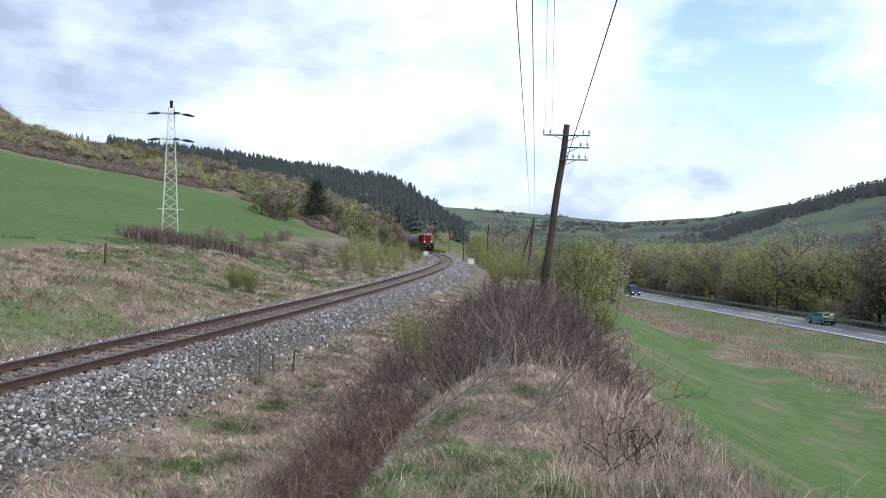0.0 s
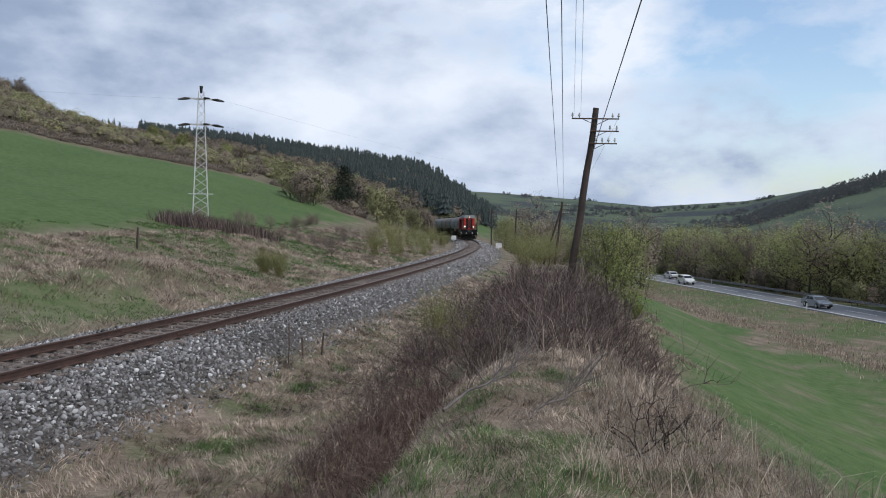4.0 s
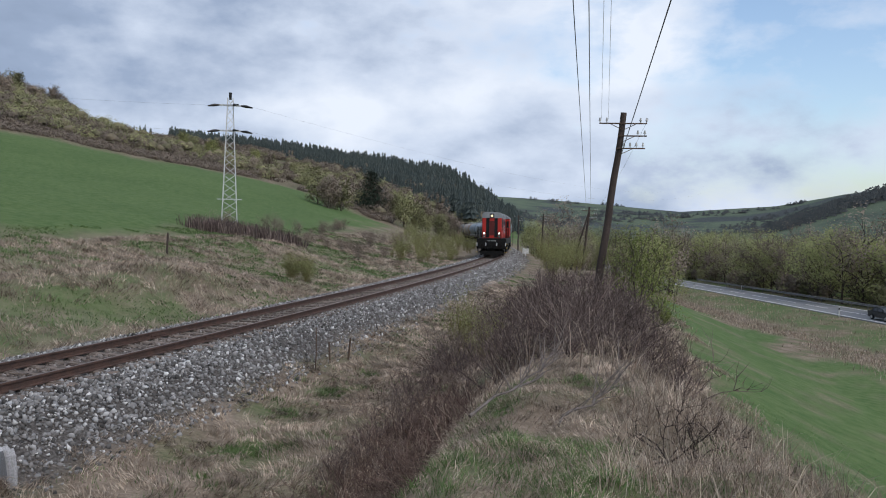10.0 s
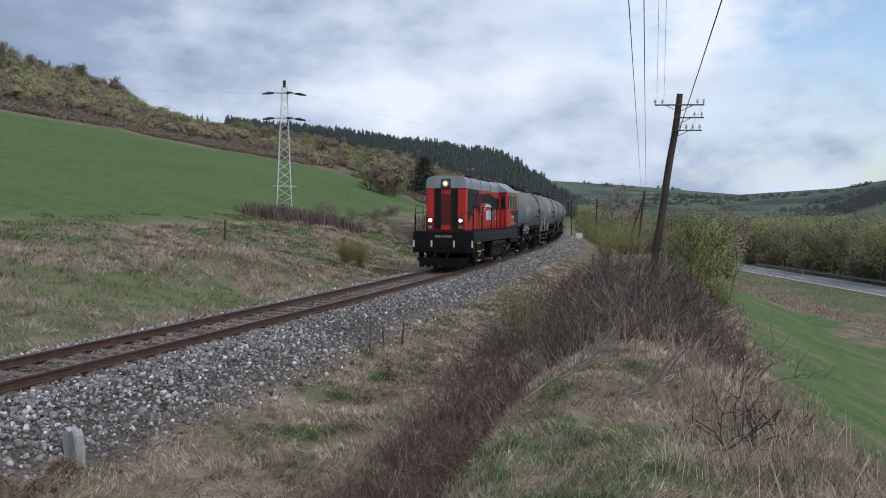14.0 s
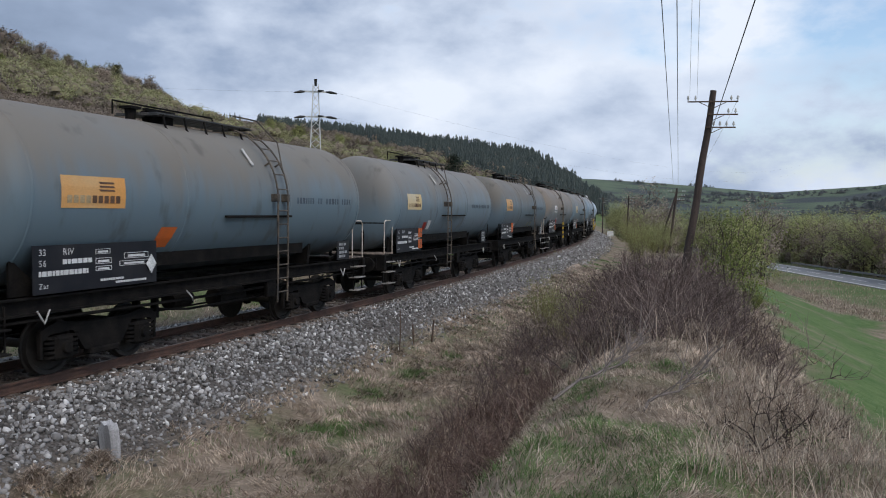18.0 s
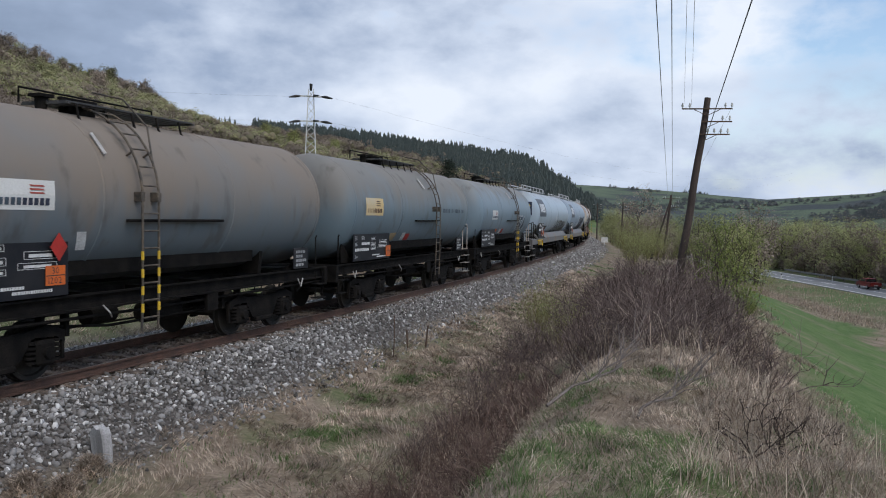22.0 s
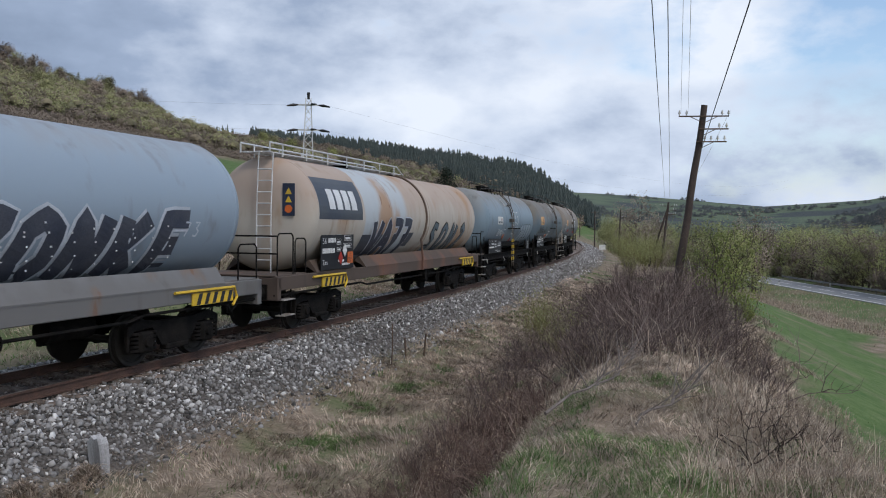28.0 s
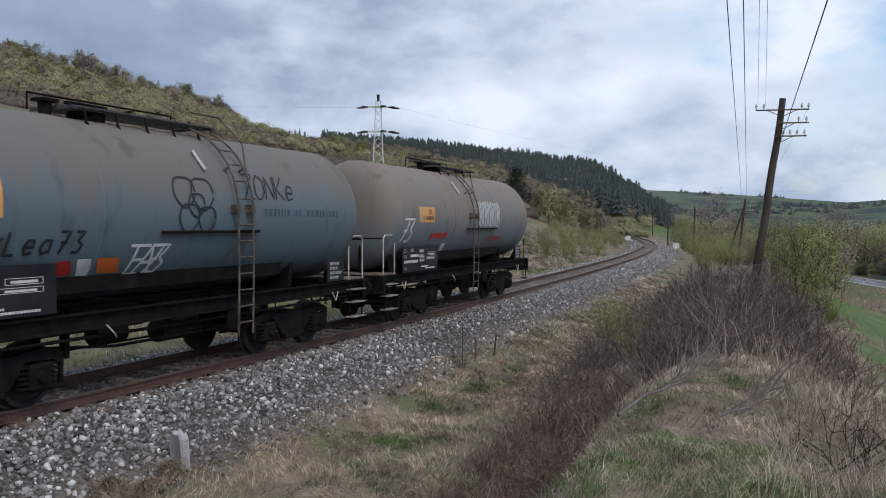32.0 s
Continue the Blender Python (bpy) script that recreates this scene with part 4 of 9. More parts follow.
def tank_body(parent, y0, y1, r, m, seams, name="tank", head=0.55):
    prof = []
    for k in range(0, 13):
        a = math.pi / 2 * (k / 12) ** 1.5
        prof.append((y0 - head * math.cos(a), max(0.02, r * math.sin(a) ** 0.6)))
    for k in range(1, 24):
        prof.append((y0 + (y1 - y0) * k / 24, r))
    for k in range(12, -1, -1):
        a = math.pi / 2 * (k / 12) ** 1.5
        prof.append((y1 + head * math.cos(a), max(0.02, r * math.sin(a) ** 0.6)))
    part(name, Geo().lathe_y(prof, 0, Z_TANK, 64), m, parent, smooth=True, angle=50)
    for y in seams:
        g = Geo().lathe_y([(y - 0.04, r - 0.012), (y - 0.02, r + 0.010), (y + 0.02, r + 0.010), (y + 0.04, r - 0.012)], 0, Z_TANK, 64)
        part("weld_seam", g, m, parent, smooth=True, angle=60)


def curved_ladder(parent, y, r, m, top_in=0.25, w=0.42, low=0.62, stripes=False):
    """A ladder that bends over the tank's shoulder and drops to below the sole bar."""
    for k in (0, 1):
        yy = y - w * k
        pts = []
        for th in range(12, 91, 6):
            p = tank_point(yy, th, r + 0.14)
            pts.append(p)
        x = r + 0.14
        pts += [(x, yy, Z_TANK - 0.5), (x, yy, 1.5), (x - 0.02, yy, low)]
        part("ladder_rail", Geo().tube(pts, 0.022, 6), m, parent, smooth=True)
    if stripes:             # yellow sleeves on the foot of both rails
        for k in (0, 1):
            for z in (0.95, 1.25, 1.55, 1.85):
                part("yellow_sleeve", Geo().cyl((r + 0.14, y - w * k, z), (r + 0.14, y - w * k, z + 0.15), 0.027, n=8), "warning_yellow", parent)
    rung = mesh_of("rung", Geo().cyl((0, 0, 0), (0, -w, 0), 0.016, n=6), m)
    for th in (22, 34, 46, 58, 70, 82):
        part("rung", rung, m, parent, at_=tank_point(y, th, r + 0.14))
    z = Z_TANK - 0.25
    while z > low:
        part("rung", rung, m, parent, at_=(r + 0.14, y, z))
        z -= 0.30
    for k in (0, 1):
        a, b = tank_point(y - w * k, 60, r - 0.02), tank_point(y - w * k, 60, r + 0.14)
        part("ladder_bracket", Geo().cyl(a, b, 0.02, n=6), m, parent)
        part("ladder_bracket", Geo().box(r - 0.02, r + 0.16, y - w * k - 0.05, y - w * k + 0.05, 2.85, 3.02, 0.01), m, parent)


def hoop(parent, x, y0, y1, z0, z1, m, n=1, along="y"):
    """A bent-pipe rail standing on a platform."""
    c = 0.08
    if along == "y":
        p = [(x, y0, z0), (x, y0, z1 - c), (x, y0 + c, z1), (x, y1 - c, z1), (x, y1, z1 - c), (x, y1, z0)]
    else:
        p = [(y0, x, z0), (y0, x, z1 - c), (y0 + c, x, z1), (y1 - c, x, z1), (y1, x, z1 - c), (y1, x, z0)]
    return part("handrail", Geo().tube(p, 0.018, 8), m, parent, smooth=True)


def steps(parent, x, y0, y1, zs, m, m2="under_dark"):
    """Foot steps hung under a beam on two straps."""
    for z in zs:
        part("step", Geo().box(x - 0.14, x + 0.10, y0, y1, z, z + 0.03, 0.008), m, parent)
    for y in (y0 + 0.02, y1 - 0.04):
        part("step_strap", Geo().box(x - 0.03, x + 0.0, y, y + 0.02, min(zs), 1.25), m2, parent)


def under_frame(w, f0, f1, m, deep=False):
    """Sole bars, end beams, cross members, brake gear and truss under a wagon."""
    L = f1 - f0
    for sx in (-1, 1):
        g = Geo().prism_y([(sx * 1.14, 1.06), (sx * 1.26, 1.06), (sx * 1.26, 1.09), (sx * 1.17, 1.09), (sx * 1.17, 1.30), (sx * 1.26, 1.30), (sx * 1.26, 1.33), (sx * 1.14, 1.33)], f0, f1)
        part("sole_bar", g, m, w)
    for y, d in ((f0, 1), (f1, -1)):
        g = Geo().box(-1.30, 1.30, min(y, y + d * 0.14), max(y, y + d * 0.14), 0.86, 1.34, 0.02)
        part("end_beam", g, m, w)
    for k in range(1, 8):
        y = f0 + L * k / 8
        part("cross_member", Geo().box(-1.14, 1.14, y - 0.05, y + 0.05, 1.08, 1.30), m, w)
    part("centre_sill", Geo().box(-0.32, 0.32, f0 + 0.2, f1 - 0.2, 1.02, 1.31), m, w)
    ym = (f0 + f1) / 2
    part("brake_reservoir", Geo().cyl((0.75, ym - 0.1, 0.80), (0.75, ym + 0.85, 0.80), 0.20, n=20), m, w, smooth=True)
    part("brake_cylinder", Geo().cyl((0.55, ym - 1.3, 0.85), (0.55, ym - 0.65, 0.85), 0.17, 0.15, 18), m, w, smooth=True)
    g = Geo()
    for sx in (-0.95, 0.95):
        g.tube([(sx, f0 + 3.0, 0.92), (sx, ym - 1.2, 0.70), (sx, ym + 1.2, 0.70), (sx, f1 - 3.0, 0.92)], 0.025, 6)
    g.tube([(0.2, f0 + 1.5, 0.62), (0.2, f1 - 1.5, 0.62)], 0.02, 6)
    part("brake_rigging", g, m, w)
    for y_, l_ in ((f0 + 3.6, 0.5), (f1 - 4.2, 0.6)):
        for q in (y_, y_ + l_):
            part("lever_bracket", Geo().box(0.86, 1.0, q, q + 0.09, 0.64, 1.08, 0.01), m, w)
    for q in (f0 + 3.05, f1 - 3.2):
        part("brake_beam", Geo().box(-1.05, 1.05, q, q + 0.12, 0.56, 0.72, 0.02), m, w)
    part("air_pipe", Geo().tube([(1.18, f0, 0.98), (1.18, f0 + 3.2, 0.95), (1.10, ym, 0.92), (1.18, f1 - 3.2, 0.95), (1.18, f1, 0.98)], 0.028, 6), m, w)
    g = Geo().box(1.16, 1.24, ym + 1.25, ym + 1.62, 0.70, 1.08, 0.01)
    part("valve_box", g, m, w)
    g = Geo().tube([(1.30, ym - 1.7, 1.12), (1.36, ym - 1.6, 0.98), (1.30, ym - 1.5, 0.90)], 0.012, 6)
    part("release_handle", g, "pale_metal", w)
    for k, yy in enumerate((f0 + 1.1, f1 - 1.5)):
        g = Geo().tube([(1.28, yy, 1.12), (1.30, yy + 0.12, 0.92), (1.28, yy + 0.24, 1.12)], 0.014, 6)
        part("tow_eye", g, "pale_metal", w)


def wheel_list(w, sets, a):
    TRAIN.append((w, sets, a))


TRAIN = []


def text_mesh(text, size, m):
    """Painted characters in the built-in face, standing up along +y and facing +x."""
    cu = bpy.data.curves.new("text", "FONT")
    cu.body, cu.size, cu.resolution_u = text, size, 2
    ob = bpy.data.objects.new("text", cu)
    me = bpy.data.meshes.new_from_object(ob)
    bpy.data.objects.remove(ob)
    bpy.data.curves.remove(cu)
    me.transform(Matrix(((0, 0, 1, 0), (1, 0, 0, 0), (0, 1, 0, 0), (0, 0, 0, 1))))
    me.materials.clear()
    me.materials.append(MAT[m])
    return me


def letters(parent, text, y, z, x, size, m):
    """Each character as a part."""
    for c in text:
        me = text_mesh(c, size, m)
        part("character", me, None, parent, at_=(x, y, z))
        y += (max(v.co.y for v in me.vertices) if me.vertices else 0.3 * size) + size * 0.10


def number_board(w, y0, y1, z0, z1, x, seed, m="board_black"):
    b = part("number_board", Geo().box(x - 0.02, x, y0, y1, z0, z1, 0.004), m, w)
    d, h = y1 - y0, z1 - z0
    ts = h * 0.19
    for i, tx in enumerate(("33", "56", "", "Zas")):
        if tx:
            letters(b, tx, y0 + d * 0.04, z1 - h * (0.21 + 0.225 * i), x + 0.003, ts if i < 3 else ts * 0.8, "letter_white")
    letters(b, "RIV", y0 + d * 0.21, z1 - h * 0.21, x + 0.003, ts, "letter_white")
    bars(b, y0 + d * 0.21, y0 + d * 0.43, z1 - h * 0.44, z1 - h * 0.28, x, "letter_white", [(0, 1, 0.075)], seed + 9)
    bars(b, y0 + d * 0.04, y0 + d * 0.42, z1 - h * 0.67, z1 - h * 0.50, x, "letter_white", [(0, 0.95, 0.065)], seed + 2)
    for k, (ya, za, yw, zh) in enumerate(((0.46, 0.86, 0.12, 0.10), (0.46, 0.66, 0.13, 0.12), (0.46, 0.48, 0.13, 0.09), (0.70, 0.74, 0.22, 0.12), (0.66, 0.56, 0.26, 0.10))):
        g = Geo()
        ya, za = y0 + d * ya, z0 + h * za
        yw, zh = d * yw, h * zh
        t = 0.008
        for q in ((ya, ya + yw, za, za + t), (ya, ya + yw, za - zh, za - zh + t), (ya, ya + t, za - zh, za), (ya + yw - t, ya + yw, za - zh, za)):
            g.box(x, x + 0.004, *q)
        g.box(x, x + 0.004, ya + yw * 0.15, ya + yw * 0.85, za - zh * 0.75, za - zh * 0.3)
        part("rating_panel", g, "letter_white", b)
    bars(b, y0 + d * 0.45, y0 + d * 0.95, z0 + h * 0.06, z0 + h * 0.22, x, "letter_white", [(0.1, 0.5, 0.04), (0.35, 0.9, 0.04)], seed + 5)
    return b


def plate(w, name, y, z, s, m, shape="diamond", label="", tall=1.3, x=None):
    """A small placard hung beside the tank."""
    x = x or R_TANK * math.sin(radians(deg(z))) + 0.03
    if shape == "diamond":
        g = Geo().prism_x([(y, z - s * tall), (y + s, z), (y, z + s * tall), (y - s, z)], x, x + 0.008)
    else:
        g = Geo().box(x, x + 0.008, y - s, y + s, z - s * tall, z + s * tall)
    pl = part(name, g, m, w, label)
    if shape == "box" and m == "placard_orange":
        hh = s * tall
        part("rim", Geo().box(x + 0.008, x + 0.010, y - s * 0.96, y + s * 0.96, z - 0.008, z + 0.008), "paint_black", pl)
        letters(pl, "30", y - s * 0.42, z + hh * 0.18, x + 0.010, hh * 0.95, "paint_black")
        letters(pl, "1202", y - s * 0.90, z - hh * 0.82, x + 0.010, hh * 0.95, "paint_black")
    return pl


def tank_wagon(a, rev, skin, sign, board, extra, label, lad=None, black_rail=False):
    """A four-axle tank wagon whose near tank seam stands a metres behind the train's front beam."""
    f0, f1 = -0.85, 11.75
    off = 5.45
    w = thing("tank_wagon", label, "tank wagon", group="tank wagons of the train")
    Y = lambda v: v - off
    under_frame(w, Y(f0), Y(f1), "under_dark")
    tank_body(w, Y(0), Y(10.9), R_TANK, skin, (Y(0.02), Y(10.88), Y(3.6), Y(7.3)))
    lad = lad if lad is not None else (6.95 if rev else 4.75)
    sets = bogie(w, Y(1.85)) + bogie(w, Y(9.05))
    buffers(w, Y(f0), -1); buffers(w, Y(f1), 1)
    # cradle saddles and the long stiffener under the tank
    for y, lo in ((1.9, 136), (9.0, 136)):
        g = Geo()
        p = [(math.sin(radians(lo + (360 - 2 * lo) * k / 16)) * (R_TANK + 0.01), Z_TANK + math.cos(radians(lo + (360 - 2 * lo) * k / 16)) * (R_TANK + 0.01)) for k in range(17)]
        wd = 0.98
        g.prism_y([(wd, 1.32)] + p + [(-wd, 1.32)], Y(y) - 0.06, Y(y) + 0.06)
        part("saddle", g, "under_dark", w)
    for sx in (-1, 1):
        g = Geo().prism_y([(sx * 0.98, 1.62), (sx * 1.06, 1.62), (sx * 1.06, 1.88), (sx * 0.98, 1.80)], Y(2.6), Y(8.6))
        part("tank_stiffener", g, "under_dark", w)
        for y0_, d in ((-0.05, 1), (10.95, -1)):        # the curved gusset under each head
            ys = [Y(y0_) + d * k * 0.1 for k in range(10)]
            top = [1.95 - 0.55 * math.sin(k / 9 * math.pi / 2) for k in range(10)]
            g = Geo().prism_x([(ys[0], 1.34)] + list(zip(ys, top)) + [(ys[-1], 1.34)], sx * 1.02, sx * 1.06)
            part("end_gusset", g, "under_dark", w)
    # walkway on the tank's crown with manhole
    p0, p1 = (lad - 3.1, lad + 0.15) if rev else (lad - 1.0, lad + 2.4)
    zt = Z_TANK + R_TANK
    g = Geo()
    for k in range(5):
        x = -0.42 + k * 0.2
        g.box(x, x + 0.15, Y(p0), Y(p1), zt + 0.13, zt + 0.16)
    g.box(-0.45, 0.58, Y(p0), Y(p0) + 0.05, zt + 0.10, zt + 0.13); g.box(-0.45, 0.58, Y(p1) - 0.05, Y(p1), zt + 0.10, zt + 0.13)
    wk = part("walkway", g, "walk_steel", w)
    for k in range(5):
        y = Y(p0) + (p1 - p0) * (k + 0.3) / 5
        part("strut", Geo().tube([(0.55, y, zt + 0.12), (0.60, y, zt - 0.10), (0.64, y, zt - 0.16)], 0.022, 6), "under_dark", wk)
    g = Geo().tube([(-0.5, Y(p0), zt + 0.15), (-0.5, Y(p0), zt + 0.42), (-0.5, Y(p1), zt + 0.42), (-0.5, Y(p1), zt + 0.15)], 0.02, 6)
    part("walkway_rail", g, "under_dark", wk)
    ym = Y((p0 + p1) / 2) - 0.9
    part("manhole", Geo().cyl((0, ym, zt - 0.05), (0, ym, zt + 0.18), 0.30, n=20).cyl((0, ym, zt + 0.18), (0, ym, zt + 0.24), 0.34, n=20).box(-0.05, 0.05, ym - 0.4, ym + 0.4, zt + 0.24, zt + 0.29), "under_dark", w, smooth=True)
    part("vent_valve", Geo().cyl((0, ym - 0.8, zt - 0.02), (0, ym - 0.8, zt + 0.22), 0.09, 0.11, 12).box(-0.14, 0.14, ym - 0.95, ym - 0.65, zt + 0.22, zt + 0.27), "under_dark", w)
    curved_ladder(w, Y(lad), R_TANK, "ladder_steel", stripes=extra in (x4, x6, x10))
    part("grab_hoop", Geo().tube([tank_point(Y(lad) + 0.02, 4, R_TANK + 0.45), tank_point(Y(lad) + 0.12, 22, R_TANK + 0.46), tank_point(Y(lad) + 0.10, 45, R_TANK + 0.34), tank_point(Y(lad), 66, R_TANK + 0.14)], 0.018, 6), "ladder_steel", w, smooth=True)
    part("short_grip", Geo().tube([tank_point(Y(lad) - 1.05, 46, R_TANK + 0.05), tank_point(Y(lad) - 1.0, 62, R_TANK + 0.05)], 0.03, 6), "pale_metal", w)
    # drip bar along the flank
    d0, d1 = (lad - 2.2, lad + 0.35) if rev else (lad - 0.65, lad + 2.1)
    part("drip_bar", Geo().box(R_TANK * 0.985, R_TANK + 0.05, Y(d0), Y(d1), 2.50, 2.55, 0.01), "under_dark", w)
    # platform and steps
    pm = "sleeper_wood"
    yp = Y(f1) - 0.8 if rev else Y(f0)
    part("platform", Geo().box(-1.25, 1.25, yp, yp + 0.8, 1.345, 1.39, 0.01), pm, w)
    hm = "under_dark" if black_rail else "rail_cream"
    for sx in (-1.24, 1.24):
        hoop(w, sx, yp + 0.08, yp + 0.72, 1.36, 2.38, hm)
    part("cross_rail", Geo().tube([(-1.24, yp + (0.72 if rev else 0.08), 2.30), (1.24, yp + (0.72 if rev else 0.08), 2.30)], 0.02, 6), "under_dark", w)
    part("brake_column", Geo().cyl((0.4, yp + 0.4, 1.36), (0.4, yp + 0.4, 2.42), 0.05, n=8).tube([(0.12, yp + 0.4, 2.46), (0.4, yp + 0.4, 2.42), (0.68, yp + 0.4, 2.50)], 0.022, 6), "under_dark", w)
    for y0_ in (yp + 0.1,):
        for sx in (-1.27, 1.27):
            steps(w, sx, y0_, y0_ + 0.6, (0.45, 0.80, 1.10), "step_worn")
    # the other end: corner step and grip
    yo = Y(f0) + 0.15 if rev else Y(f1) - 0.6
    for sx in (-1.27, 1.27):
        steps(w, sx, yo, yo + 0.42, (0.55, 0.9), "under_dark")
        part("corner_grip", Geo().tube([(sx, yo, 1.36), (sx, yo, 2.1), (sx, yo + 0.06, 2.14)], 0.018, 6), "under_dark", w)
    # boards, signs and placards on the near flank
    number_board(w, Y(board[0]), Y(board[1]), board[2], board[3], 1.30, int(a * 7))
    sb = part("rating_board", Geo().box(1.26, 1.28, Y(10.05), Y(10.75), 1.36, 1.86, 0.004), "board_black", w)
    bars(sb, Y(10.1), Y(10.7), 1.40, 1.82, 1.28, "letter_grey", [(0.1, 0.8, 0.10), (0.1, 0.6, 0.08), (0.1, 0.9, 0.1), (0.1, 0.7, 0.1)], int(a))
    if sign:
        y0_, y1_, z0_, z1_, m = sign
        sg = patch(w, "company_sign", Y(y0_), Y(y1_), deg(z1_), deg(z0_), m)
        d, h = y1_ - y0_, z1_ - z0_
        for i in range(3):
            patch(sg, "sign_stripe", Y(y0_ + d * 0.56), Y(y0_ + d * 0.80), deg(z1_ - h * (0.16 + 0.12 * i)), deg(z1_ - h * (0.22 + 0.12 * i)), "sign_red" if m == "sign_white" else "sign_brown", up=0.010, slant=0.03)
        for i in range(9):              # one block a letter, the first four in a lighter ink
            q0, q1 = 0.08 + 0.094 * i, 0.08 + 0.094 * i + 0.07
            patch(sg, "sign_block", Y(y0_ + d * q0), Y(y0_ + d * q1), deg(z1_ - h * 0.60), deg(z1_ - h * 0.84), ("letter_blue" if i < 4 else "letter_navy") if m == "sign_white" else ("sign_pale" if i < 4 else "sign_brown"), up=0.010)
    extra(w, Y)
    sets_ = sets
    wheel_list(w, sets_, a + off)
    return w


def petrol_letters(w, Y, y0, y1):
    """A faded company line on the flank, as plain bars."""
    g = Geo()
    rnd = random.Random(7)
    y = y0
    while y < y1:
        k = rnd.uniform(0.05, 0.13)
        a, b, e = deg(2.96), deg(2.82), Y(min(y + k, y1))
        g.add([tank_point(Y(y), a, R_TANK + 0.007), tank_point(e, a, R_TANK + 0.007), tank_point(e, b, R_TANK + 0.007), tank_point(Y(y), b, R_TANK + 0.007)], [(0, 1, 2, 3)])
        y += k + (0.05 if rnd.random() < 0.8 else 0.2)
    part("lettering", g, "letter_blue", w, "faded dark blue line of lettering", kind="stuff")


def tag(w, Y, text, y0, y1, z0, z1, m, wid, r=R_TANK, lean=0.12, inner=None, label="", inner_wid=0.5):
    """Sprayed letters between two places and two heights; inner: the fill of outlined letters."""
    h = z1 - z0
    step = ((y1 - y0) / h - 0.6) / max(1, len(text) - 1)
    for k, (mm, ww, up) in enumerate(((m, wid, 0.012), (inner, wid * inner_wid, 0.02))):
        if mm:
            scrawl(w, Y(y0), (z0 + z1) / 2, h, word(text, step, lean), mm, r=r, wid=ww, up=up, label=label if k == 0 else "")


def hazard(w, Y, y0, y1, z0, z1, m, r=R_TANK, slant=0.12, up=0.008):
    patch(w, "hazard_diamond" if m != "placard_orange" else "hazard_plate", Y(y0), Y(y1), deg(z1, r), deg(z0, r), m, r=r, slant=slant, up=up)


def x1(w, Y):
    hazard(w, Y, 2.95, 3.4, 1.97, 2.34, "placard_orange", slant=-0.1)
    plate(w, "hazard_diamond", Y(2.72), 1.70, 0.13, "placard_white", x=1.33)
    petrol_letters(w, Y, 7.6, 10.4)


def x2(w, Y):
    for z in (1.95, 1.58):
        plate(w, "hazard_plate", Y(2.2), z, 0.17, "placard_orange", "box", tall=0.85, x=1.32)
    hazard(w, Y, 2.45, 2.75, 2.02, 2.30, "placard_red")
    hazard(w, Y, 2.85, 3.15, 2.05, 2.36, "placard_white")
    petrol_letters(w, Y, 7.9, 10.6)


def x3(w, Y):
    for z in (2.02, 1.78):
        plate(w, "hazard_plate", Y(2.05), z, 0.19, "placard_orange", "box", tall=0.6, x=1.32)
    hazard(w, Y, 2.3, 2.65, 1.86, 2.06, "placard_red")
    hazard(w, Y, 2.7, 3.0, 1.86, 2.10, "placard_white")
    tag(w, Y, "ese", 6.3, 7.4, 1.88, 2.24, "paint_yellow", 0.035, label="small yellow-green spray tag")
    petrol_letters(w, Y, 7.4, 10.0)


def x4(w, Y):
    plate(w, "hazard_diamond", Y(2.75), 2.12, 0.17, "placard_red", x=1.36)
    plate(w, "hazard_plate", Y(2.72), 1.68, 0.19, "placard_orange", "box", tall=0.8, x=1.32)
    hazard(w, Y, 3.1, 3.3, 2.05, 2.35, "placard_white")
    part("head_box", Geo().box(0.5, 0.85, Y(-0.52), Y(-0.38), 2.85, 3.02, 0.02), "under_dark", w)


def x5(w, Y):
    plate(w, "hazard_plate", Y(2.75), 1.60, 0.18, "placard_orange", "box", tall=0.9, x=1.32)
    hazard(w, Y, 3.05, 3.55, 1.90, 2.15, "sign_pale")
    hazard(w, Y, 4.1, 4.4, 1.90, 2.14, "placard_white")
    hazard(w, Y, 4.45, 4.85, 1.88, 2.10, "placard_red")
    petrol_letters(w, Y, 7.7, 10.3)


def x6(w, Y):
    hazard(w, Y, 3.15, 3.45, 1.92, 2.14, "placard_orange")
    hazard(w, Y, 4.0, 4.35, 1.92, 2.14, "placard_white")
    hazard(w, Y, 4.45, 4.85, 1.92, 2.14, "placard_red")
    tag(w, Y, "TEA", 7.45, 9.2, 1.93, 2.66, "paint_white", 0.27, inner="letter_blue", label="outlined spray-paint letters", inner_wid=0.68)
    scrawl(w, Y(9.45), 2.05, 0.2, [[(0.5 + 0.5 * math.cos(k), 0.5 + 0.5 * math.sin(k)) for k in np.linspace(0, 6.28, 12)]], "paint_white", wid=0.04)


def x10(w, Y):
    tag(w, Y, "ZONKe73", 2.0, 3.65, 2.20, 2.48, "paint_white", 0.045, label="white spray-paint tag")
    tag(w, Y, "Lea", 4.95, 6.7, 2.60, 3.70, "paint_white", 0.24, lean=-0.05, inner="tank_d", label="white outlined spray-paint letters", inner_wid=0.68)
    tag(w, Y, "2033", 7.4, 9.9, 1.86, 2.62, "paint_black", 0.30, lean=0.2, inner="tank_pale", label="large grey and black spray-paint letters", inner_wid=0.76)
    hazard(w, Y, 3.36, 3.85, 1.95, 2.24, "placard_orange")
    hazard(w, Y, 5.3, 5.55, 2.22, 2.42, "placard_white")
    hazard(w, Y, 5.6, 6.0, 1.80, 2.05, "placard_red")


